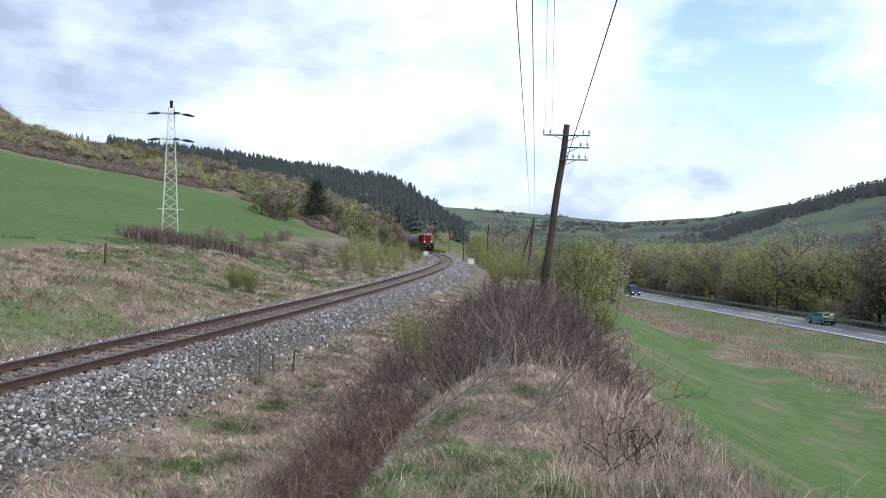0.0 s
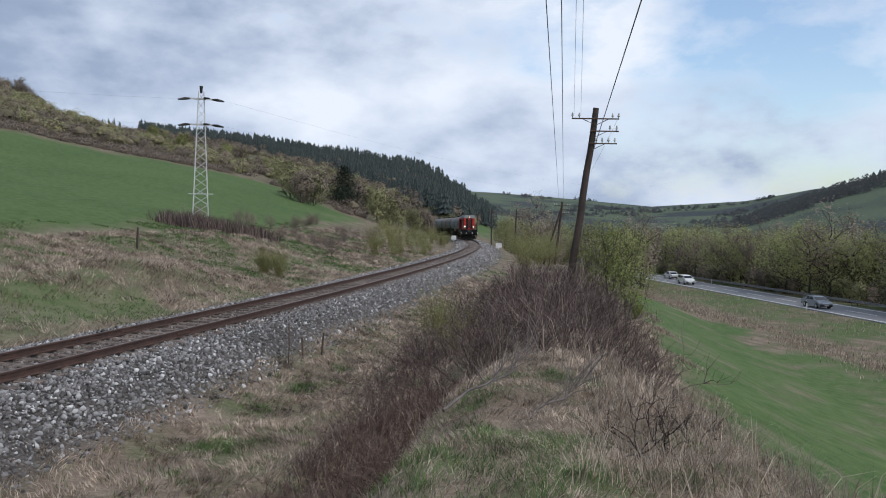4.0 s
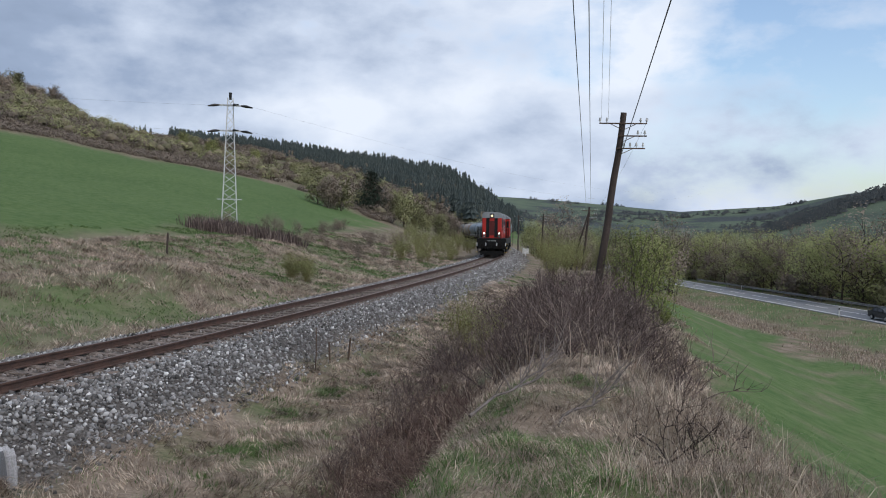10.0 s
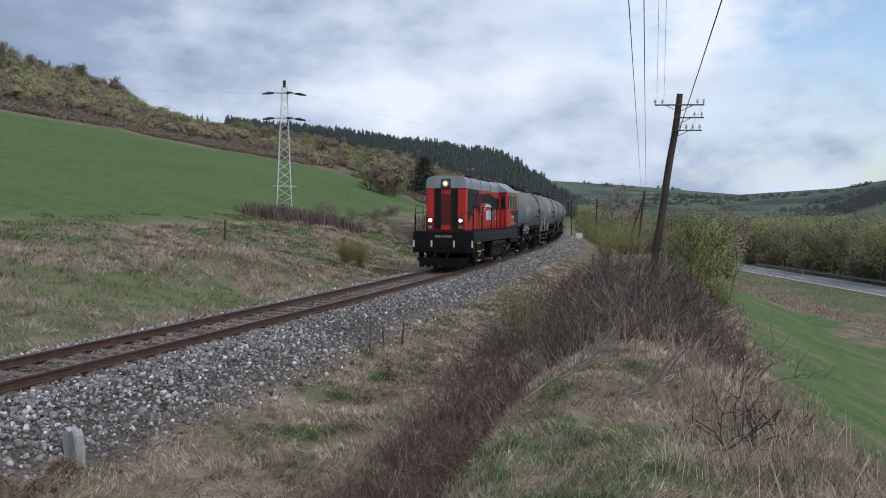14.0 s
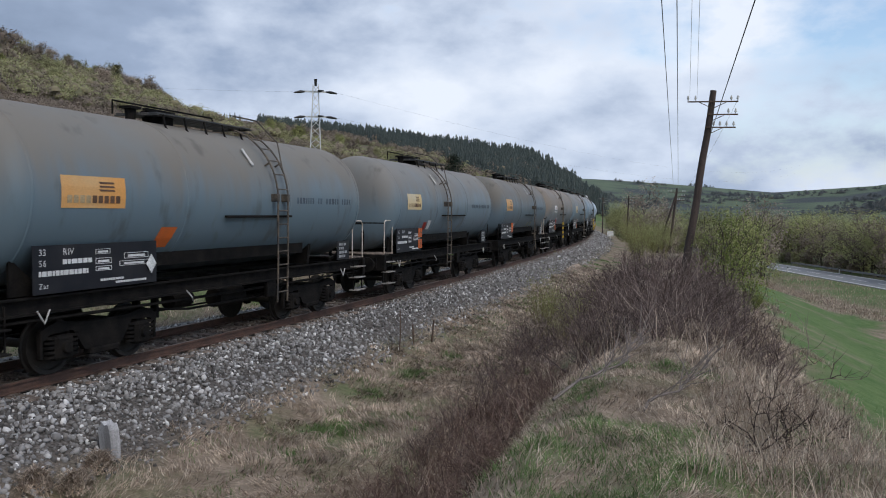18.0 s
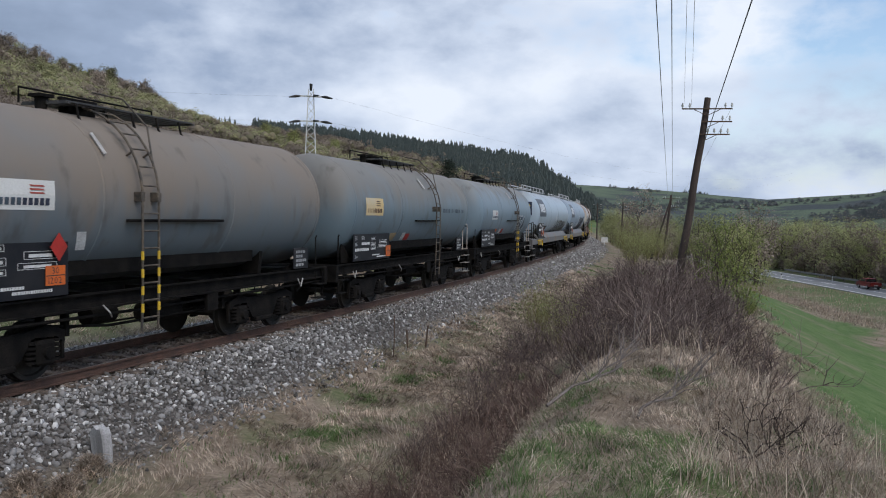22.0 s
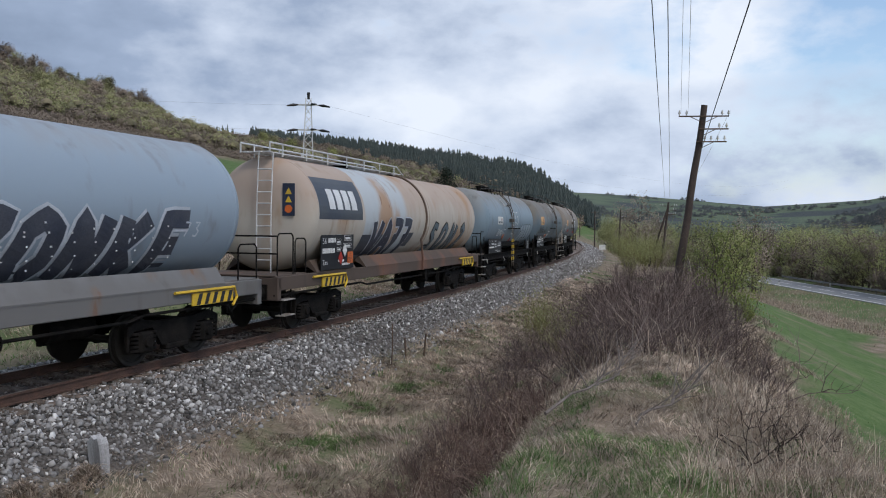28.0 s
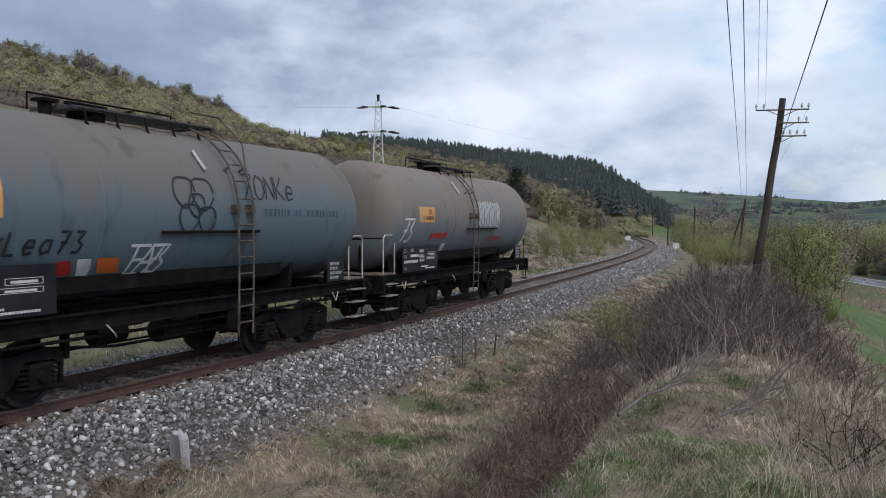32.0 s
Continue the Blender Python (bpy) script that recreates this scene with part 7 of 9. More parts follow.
def build_pylon():
    x, y = 66 * math.sin(radians(-17.25)), 66 * math.cos(radians(-17.25))
    z0 = gz(x, y) - 0.1
    H = 12.75 - z0
    p = thing("lattice_pylon", "galvanised steel lattice pylon with black insulators", "pylon", pose(x, y, z0, 0, 0, 17))
    def half(z):
        return 0.62 - 0.42 * z / H
    for sx in (-1, 1):
        for sy in (-1, 1):
            part("leg", Geo().tube([(sx * half(0), sy * half(0), 0), (sx * half(H), sy * half(H), H)], 0.055, 4), "galv", p)
    n, z = 15, 0.25
    zs = [0.2 + (H - 0.3) * (k / n) ** 0.95 for k in range(n + 1)]
    for k in range(n):
        za, zb = zs[k], zs[k + 1]
        for f in range(4):
            c = [((-1, -1), (1, -1)), ((1, -1), (1, 1)), ((1, 1), (-1, 1)), ((-1, 1), (-1, -1))][f]
            a, b = (c[0], c[1]) if (k + f) % 2 else (c[1], c[0])
            part("brace", Geo().tube([(a[0] * half(za), a[1] * half(za), za), (b[0] * half(zb), b[1] * half(zb), zb)], 0.03, 4), "galv", p)
    for zc, w in ((H - 0.55, 0.95), (H - 2.55, 0.95)):
        arm = part("cross_arm", Geo().box(-w, w, -0.07, 0.07, zc - 0.06, zc + 0.06), "galv", p)
        for sx in (-1, 1):
            part("insulator", Geo().tube([(sx * (w - 0.2), 0, zc), (sx * (w + 0.25), -0.1, zc - 0.04), (sx * (w + 0.75), -0.3, zc - 0.16)], [0.05, 0.12, 0.05], 10), "insulator_black", arm, "black insulator string")
        part("insulator", Geo().tube([(0.25, -0.3, zc + 0.02), (0.6, -0.9, zc - 0.05)], [0.10, 0.06], 10), "insulator_black", arm)
    part("peak", Geo().cyl((0, 0, H - 0.1), (0, 0, H + 0.45), 0.10, 0.13, 10), "insulator_black", p)
    part("guard_bar", Geo().box(-0.95, 0.95, -0.03, 0.03, 2.55, 2.62), "galv", p)
    for zc in (12.2, 10.2):
        a = Vector((x, y, zc))
        wire(a + Vector((-1.3, 0, 0)), (-150, 55, zc + 22), 5.0, 0.0035, "thin power line wire")
        wire(a + Vector((1.3, 0, 0)), (75, 270, zc + 6), 4.0, 0.0035, "thin power line wire")


def build_markers():
    x, y = -6.02, 10.1
    z = gz(x, y)
    g = Geo()
    prof = [(-0.10, 0), (0.11, 0), (0.16, 0.30), (0.155, 0.56), (0.12, 0.66), (0.04, 0.64), (-0.03, 0.69), (-0.10, 0.63), (-0.15, 0.58), (-0.155, 0.3)]
    g.prism_y([(a * 0.9, b * 0.86 - 0.12) for a, b in prof], -0.07, 0.07)
    st = thing("marker_stone", "weathered whitish concrete line marker in the ballast", "marker stone", pose(x, y, z, 3, -5, -28))
    part("stone_body", g, "concrete_old", st)
    for n, (s, u, h, t) in enumerate(((-3.0, 3.5, 1.05, 2), (-1.9, 3.45, 0.55, -4), (-1.0, 3.6, 0.60, 5))):
        x, y, _ = at(s, u)
        z = gz(x, y)
        sk = thing("stake", "rusty iron stake stuck in the bank", "stake", pose(x, y, z - 0.1, t, t * 0.6, 20 * n), group="stakes by the ballast")
        part("rod", Geo().box(-0.02, 0.02, -0.02, 0.02, 0, h + 0.1, 0.006) if n else Geo().tube([(0, 0, 0), (0.01, 0, h * 0.6), (-0.01, 0.01, h + 0.1)], 0.016, 6), "stake_rust", sk)
    for s, u, h, w in ((89.5, 3.4, 0.75, 0.42), (118, -2.9, 1.0, 0.42)):
        x, y, hd = at(s, u)
        z = gz(x, y)
        b = thing("white_trackside_board", "small white trackside board on a short post", "trackside board", pose(x, y, z, 0, 0, math.degrees(hd)), group="white trackside boards")
        part("post", Geo().cyl((0, 0, -0.2), (0, 0, h), 0.035, n=8), "galv", b)
        part("board", Geo().box(-w, w, -0.06, -0.03, h - 0.45, h + 0.25, 0.01), "white_board", b)
    for az, d in ((-21.3, 46), (-15.5, 58)):
        x, y = d * math.sin(radians(az)), d * math.cos(radians(az))
        z = gz(x, y)
        b = thing("field_post", "dark short wooden post at the field's edge", "post", pose(x, y, z - 0.2, 2, 3, 0), group="field posts")
        part("post", Geo().cyl((0, 0, 0), (0, 0, 1.35), 0.06, 0.05, 8), "pole_wood", b)
    # dead branches on the knoll
    rnd = random.Random(21)
    for x, y, a, l in ((1.15, 8.0, 52, 1.25), (0.5, 8.9, 62, 2.2), (0.75, 9.9, 66, 1.5)):
        br = thing("fallen_branch", "grey bare fallen branch lying on dry grass", "branch", pose(x, y, gz(x, y) + 0.04, 0, -6, a), group="fallen branches")
        pts = [(k * l / 8 - l / 2, rnd.uniform(-0.05, 0.05), 0.05 + 0.03 * math.sin(k) + k * 0.012) for k in range(9)]
        part("bough", Geo().tube(pts, [0.017 - 0.0015 * k for k in range(9)], 6), "dead_wood", br)
        for k in (2, 3, 4, 4, 5, 5, 6, 6, 7, 7, 8, 8):
            p = Vector(pts[k]); d = Vector((rnd.uniform(0.12, 0.45), rnd.uniform(-0.3, 0.3), rnd.uniform(0.05, 0.40)))
            part("twig", Geo().tube([p, p + d * 0.5 + Vector((0, 0, 0.03)), p + d], [0.007, 0.005, 0.003], 4), "dead_wood", br)

# ---------------------------------------------------------------- road and cars
ROAD_W = 7.2


def road_strip(name, a, b, lift, m, y0=-800, y1=900, step=8.0, dash=None, parent=None, label="", thick=0.0):
    g = Geo()
    ys = list(np.arange(y0, y1 + 0.1, step))
    if dash:
        y = y0
        while y < y1:
            xs = road_x(np.array([y, y + dash[0]])); zs = road_z(np.array([y, y + dash[0]])) + lift
            g.add([(xs[0] + a, y, zs[0]), (xs[0] + b, y, zs[0]), (xs[1] + b, y + dash[0], zs[1]), (xs[1] + a, y + dash[0], zs[1])], [(0, 1, 2, 3)])
            y += dash[0] + dash[1]
    else:
        xs, zs = road_x(np.array(ys)), road_z(np.array(ys)) + lift
        v, f = [], []
        for x, y, z in zip(xs, ys, zs):
            v += [(x + a, y, z - thick), (x + a, y, z), (x + b, y, z), (x + b, y, z - thick)] if thick else [(x + a, y, z), (x + b, y, z)]
        n = 4 if thick else 2
        for i in range(len(ys) - 1):
            for k in range(3 if thick else 1):
                f.append((i * n + k, i * n + k + 1, i * n + n + k + 1, i * n + n + k))
        g.add(v, f)
    return part(name, g, m, parent, label)


def build_road():
    rd = thing("road", "two-lane asphalt road with white lines", "road", kind="structure")
    road_strip("carriageway", -0.3, ROAD_W + 0.3, 0.0, "asphalt", parent=rd, thick=0.25)
    road_strip("edge_line", 0.10, 0.38, 0.008, "line_paint", parent=rd)
    road_strip("edge_line", ROAD_W - 0.38, ROAD_W - 0.10, 0.008, "line_paint", parent=rd)
    road_strip("centre_line", ROAD_W / 2 - 0.11, ROAD_W / 2 + 0.11, 0.008, "line_paint", y0=-100, y1=400, dash=(6.0, 3.0), parent=rd)
    # guard rails
    for off, y0, y1, flip in ((ROAD_W + 0.9, 30, 172, -1),):
        gr = thing("guard_rail", "galvanised steel guard rail beside the road", "guard rail", group="guard rails of the road")
        ys = np.arange(y0, y1 + 0.1, 4.0)
        xs, zs = road_x(ys) + off, road_z(ys)
        prof = [(0, 0.42), (0.05 * flip, 0.48), (0.0, 0.56), (0.0, 0.60), (0.05 * flip, 0.68), (0, 0.74), (-0.02 * flip, 0.74), (0.02 * flip, 0.68), (-0.02 * flip, 0.58), (0.02 * flip, 0.48), (-0.02 * flip, 0.42)]
        n = len(prof)
        v = [(x + u, y, z + w) for x, y, z in zip(xs, ys, zs) for u, w in prof]
        f = [(i * n + j, i * n + (j + 1) % n, (i + 1) * n + (j + 1) % n, (i + 1) * n + j) for i in range(len(ys) - 1) for j in range(n)]
        part("beam", Geo().add(v, f), "guard_steel", gr)
        for x, y, z in zip(xs, ys, zs):
            part("post", Geo().box(x - 0.06 * flip - 0.04, x - 0.06 * flip + 0.04, y - 0.05, y + 0.05, z - 0.4, z + 0.7), "guard_steel", gr)
    for y, off in ((146, ROAD_W + 0.6), (96, -0.6), (146, -0.6), (196, -0.6)):
        x, z = float(road_x(y)) + off, float(road_z(y)) - 0.05
        d = thing("delineator_post", "white plastic road marker post with dark band", "marker post", Matrix.Translation((x, y, z)), group="road marker posts")
        part("post", Geo().prism_y([(-0.06, 0), (0.06, 0), (0.06, 1.0), (-0.06, 1.1)], -0.05, 0.05), "white_board", d)
        part("band", Geo().box(-0.063, 0.063, -0.053, 0.053, 0.78, 0.98), "rubber", d)


CAR_SHAPES = {
    # length, height, half width, outline of the body and of the cabin (y forward, z)
    "hatch": (3.9, 1.45, 0.84, [(-1.93, 0.30), (-1.95, 0.85), (-1.85, 0.98), (0.95, 0.98), (1.75, 0.80), (1.93, 0.62), (1.93, 0.28)], [(-1.80, 0.96), (-1.55, 1.38), (-1.30, 1.45), (0.0, 1.45), (0.30, 1.38), (1.05, 0.96)]),
    "sedan": (4.5, 1.42, 0.86, [(-2.2, 0.30), (-2.22, 0.86), (-2.1, 0.97), (1.05, 0.95), (2.0, 0.78), (2.2, 0.62), (2.2, 0.28)], [(-1.75, 0.94), (-1.05, 1.36), (-0.8, 1.42), (0.1, 1.42), (0.4, 1.34), (1.2, 0.93)]),
    "suv": (4.4, 1.62, 0.90, [(-2.15, 0.36), (-2.18, 1.0), (-2.1, 1.10), (1.1, 1.08), (1.95, 0.92), (2.18, 0.70), (2.18, 0.34)], [(-2.08, 1.06), (-1.85, 1.52), (-1.6, 1.60), (0.15, 1.62), (0.5, 1.52), (1.25, 1.06)]),
    "van": (4.8, 1.92, 0.94, [(-2.38, 0.34), (-2.40, 1.15), (1.35, 1.12), (2.15, 0.95), (2.38, 0.70), (2.38, 0.32)], [(-2.38, 1.12), (-2.32, 1.82), (-2.2, 1.90), (0.3, 1.92), (0.7, 1.82), (1.5, 1.10)]),
    "pickup": (4.6, 1.55, 0.88, [(-2.28, 0.40), (-2.30, 1.02), (1.1, 1.02), (2.1, 0.92), (2.28, 0.70), (2.28, 0.36)], [(-0.75, 1.0), (-0.65, 1.48), (-0.5, 1.55), (0.55, 1.55), (0.75, 1.48), (1.25, 1.0)]),
}


def build_car(shape, paint, label, lit=False):
    L, Hh, hw, low, up = CAR_SHAPES[shape]
    c = thing("car" if shape != "van" else "van", label, "car" if shape != "van" else "van", group="cars on the road")
    g = Geo().prism_x(low, -hw, hw)
    g.v = [(x * (0.94 if z > 0.9 or z < 0.34 else 1.0) * (0.93 if abs(y) > L * 0.46 else 1), y, z) for x, y, z in g.v]
    body = part("body", g, paint, c)
    g = Geo().prism_x(up, -hw * 0.95, hw * 0.95)
    zb, zt = min(z for _, z in up), max(z for _, z in up)
    g.v = [(x * (1 - 0.17 * (z - zb) / (zt - zb)), y, z) for x, y, z in g.v]
    part("cabin", g, paint, c)
    # glass: side panes, windscreen and rear window, a little proud of the cabin
    y0, y1 = up[1][0] + 0.06, up[-2][0] - 0.02
    for sx in (-1, 1):
        cuts = [(y0, (y0 + y1) / 2 - 0.05), ((y0 + y1) / 2 + 0.03, y1 + 0.35)] if shape != "van" else [((y0 + y1) / 2 + 0.55, y1 + 0.4)]
        for a, b in cuts:
            z1, z2 = zb + 0.06, zt - 0.10
            xa, xb = hw * 0.95 * 0.985 + 0.006, hw * 0.95 * 0.86 + 0.006
            v = [(sx * xa, a, z1), (sx * xa, b, z1), (sx * xb, min(b, y1 - 0.02), z2), (sx * xb, a + 0.05, z2)]
            g = Geo().add(v + [(p[0] - sx * 0.02, p[1], p[2]) for p in v], [(0, 1, 2, 3), (7, 6, 5, 4), (0, 4, 5, 1), (1, 5, 6, 2), (2, 6, 7, 3), (3, 7, 4, 0)])
            part("side_window", g, "window_dark", c)
    for (ya, za), (yb, zb_), nm in ((up[-1], up[-2], "windscreen"), (up[0], up[1], "rear_window")):
        if shape == "van" and nm == "rear_window":
            continue
        e = 0.012 if nm == "windscreen" else -0.012
        p, q = 0.12, 0.92
        v = []
        for t, wd in ((p, hw * 0.86), (q, hw * 0.74)):
            yy, zz = ya + (yb - ya) * t + e, za + (zb_ - za) * t + 0.012
            v += [(-wd, yy, zz), (wd, yy, zz)]
        v = [v[0], v[1], v[3], v[2]]
        part(nm, Geo().add(v + [(a, b - e * 2, d - 0.02) for a, b, d in v], [(0, 1, 2, 3), (7, 6, 5, 4), (0, 4, 5, 1), (1, 5, 6, 2), (2, 6, 7, 3), (3, 7, 4, 0)]), "window_dark", c)
    for sx in (-1, 1):
        part("headlight", Geo().box(sx * hw * 0.68 - 0.14, sx * hw * 0.68 + 0.14, L / 2 - 0.10, L / 2 + 0.005, 0.58, 0.72, 0.03), "car_lamp" if lit else "lamp_glass", c)
        part("tail_light", Geo().box(sx * hw * 0.80 - 0.10, sx * hw * 0.80 + 0.10, -L / 2 - 0.02, -L / 2 + 0.08, 0.70, 0.92, 0.03), "lamp_red", c)
        part("mirror", Geo().box(sx * (hw + 0.08) - 0.07, sx * (hw + 0.08) + 0.07, up[-1][0] - 0.35, up[-1][0] - 0.20, zb + 0.03, zb + 0.17, 0.03), paint, c)
    part("bumper", Geo().box(-hw * 0.92, hw * 0.92, L / 2 - 0.12, L / 2 + 0.02, 0.28, 0.50, 0.05), "rubber", c)
    part("bumper", Geo().box(-hw * 0.92, hw * 0.92, -L / 2 - 0.02, -L / 2 + 0.12, 0.32, 0.54, 0.05), "rubber", c)
    part("plate", Geo().box(-0.26, 0.26, -L / 2 - 0.035, -L / 2 - 0.02, 0.56, 0.67), "placard_white", c)
    part("plate", Geo().box(-0.26, 0.26, L / 2 + 0.02, L / 2 + 0.03, 0.38, 0.49), "placard_white", c)
    wheels = []
    r = 0.31 if shape != "van" else 0.33
    for sx in (-1, 1):
        for yy in (-L * 0.29, L * 0.31):
            w = part("wheel", Geo().cyl((-0.10, 0, 0), (0.10, 0, 0), r, n=20), "rubber", c, at_=(sx * (hw - 0.09), yy, r), smooth=True)
            g = Geo().cyl((sx * 0.095, 0, 0), (sx * 0.108, 0, 0), r * 0.62, n=16)
            for k in range(5):
                a = 2 * math.pi * k / 5
                g.box(min(sx * 0.10, sx * 0.118), max(sx * 0.10, sx * 0.118), -0.03, 0.03, 0.02, r * 0.6, turn=Matrix.Rotation(a, 3, "X"), rel=(0, 0, 0))
            part("rim", g, "pale_metal", w)
            wheels.append((w, sx * (hw - 0.09), yy, r))
    if shape == "pickup":
        part("load_rail", Geo().tube([(-0.7, -2.1, 1.05), (-0.7, -2.1, 1.35), (0.7, -2.1, 1.35), (0.7, -2.1, 1.05)], 0.03, 6), "rubber", c)
    return c, wheels


CARS = []


def build_cars():
    # lane offset, y at 0 s and speed along +y
    near, far = 1.9, 5.3
    for shape, paint, label, lane, y0, v, lit in (
            ("van", "car_blue", "dark blue panel van with its lights on", near, 155.5, -20.6, True),
            ("hatch", "car_green", "pale green small hatchback car", far, 96.3, 23.6, False),
            ("sedan", "car_white", "white saloon car with dark windows", far, 73.2, 21.7, False),
            ("sedan", "car_silver", "silver-grey four-door saloon car", near, 188.9, -22.6, False),
            ("suv", "car_white", "white tall family car", near, 232.9, -22.6, False),
            ("sedan", "car_dark", "black low saloon car", near, 335.0, -24.4, False),
            ("suv", "car_teal", "dark teal estate car with its lights on", near, 491.0, -23.0, True),
            ("pickup", "car_red", "dark red pickup truck", far, -524.5, 29.6, False)):
        c, wheels = build_car(shape, paint, label, lit)
        CARS.append((c, wheels, lane, y0, v))


def move_cars():
    for c, wheels, lane, y0, v in CARS:
        rows = []
        for i in range(0, 65):
            t = i * 0.5
            y = y0 + v * t
            x, z = float(road_x(y)) + lane, float(road_z(y)) + 0.012
            x2 = float(road_x(y + 1.0)) + lane
            h = math.degrees(math.atan2(-(x2 - x), 1.0)) + (0 if v > 0 else 180)
            rows.append((t, pose(x, y, z, 0, 0, h)))
        walk(c, rows)
        for w, x, yy, r in wheels:
            # the wheels roll
            walk(w, [(k / 15, pose(x, yy, r, -((80.0 * k) % 360.0), 0, 0)) for k in range(0, 481)])

# ---------------------------------------------------------------- plants
def blades(name, x, y, z, h, lean, wid, m, seed, parent=None, curl=0.5, comb=0.0):
    """Grass blades as bent tapering strips."""
    rs = np.random.RandomState(seed)
    n = len(x)
    a = rs.uniform(0, 2 * np.pi, n)
    la = rs.uniform(0, 2 * np.pi, n)
    if comb:          # straw lies in swathes
        la = vnoise(x, y, 0.55, 21) * 7 + 0.9 + rs.normal(0, comb, n)
    px, py = np.cos(a) * wid, np.sin(a) * wid
    l1 = lean * rs.uniform(0.2, 1.0, n)
    dx, dy = np.cos(la) * l1 * h, np.sin(la) * l1 * h
    P = np.zeros((n, 5, 3))
    P[:, 0] = np.stack([x - px, y - py, z], 1); P[:, 1] = np.stack([x + px, y + py, z], 1)
    mz = z + h * 0.6
    P[:, 2] = np.stack([x + dx * 0.4 - px * 0.7, y + dy * 0.4 - py * 0.7, mz], 1)
    P[:, 3] = np.stack([x + dx * 0.4 + px * 0.7, y + dy * 0.4 + py * 0.7, mz], 1)
    P[:, 4] = np.stack([x + dx, y + dy, z + h * (1 - curl * l1 * 0.5)], 1)
    F = np.array([(0, 1, 3), (0, 3, 2), (2, 3, 4)])
    FF = (F[None] + (np.arange(n) * 5)[:, None, None]).reshape(-1, 3)
    return np_mesh(name, P.reshape(-1, 3), FF, m)


def tufts(rs, n, s0, s1, u0, u1, per, spread, keep=None):
    """Blade feet in tufts over a stretch of the line."""
    s, u = rs.uniform(s0, s1, n), rs.uniform(u0, u1, n)
    x, y, _ = at(s, u)
    if keep is not None:
        k = keep(s, u, x, y, rs)
        x, y = x[k], y[k]
    x = np.repeat(x, per) + rs.normal(0, spread, len(x) * per)
    y = np.repeat(y, per) + rs.normal(0, spread, len(y) * per)
    return x, y


def vnoise(x, y, f, o=0.0):
    return np.array([noise.noise((a * f, b * f, o)) for a, b in zip(x, y)])


def in_view(x, y, a0=-44, a1=36):
    az = np.degrees(np.arctan2(x, y))
    return (az > a0) & (az < a1) & (y > 1.5)


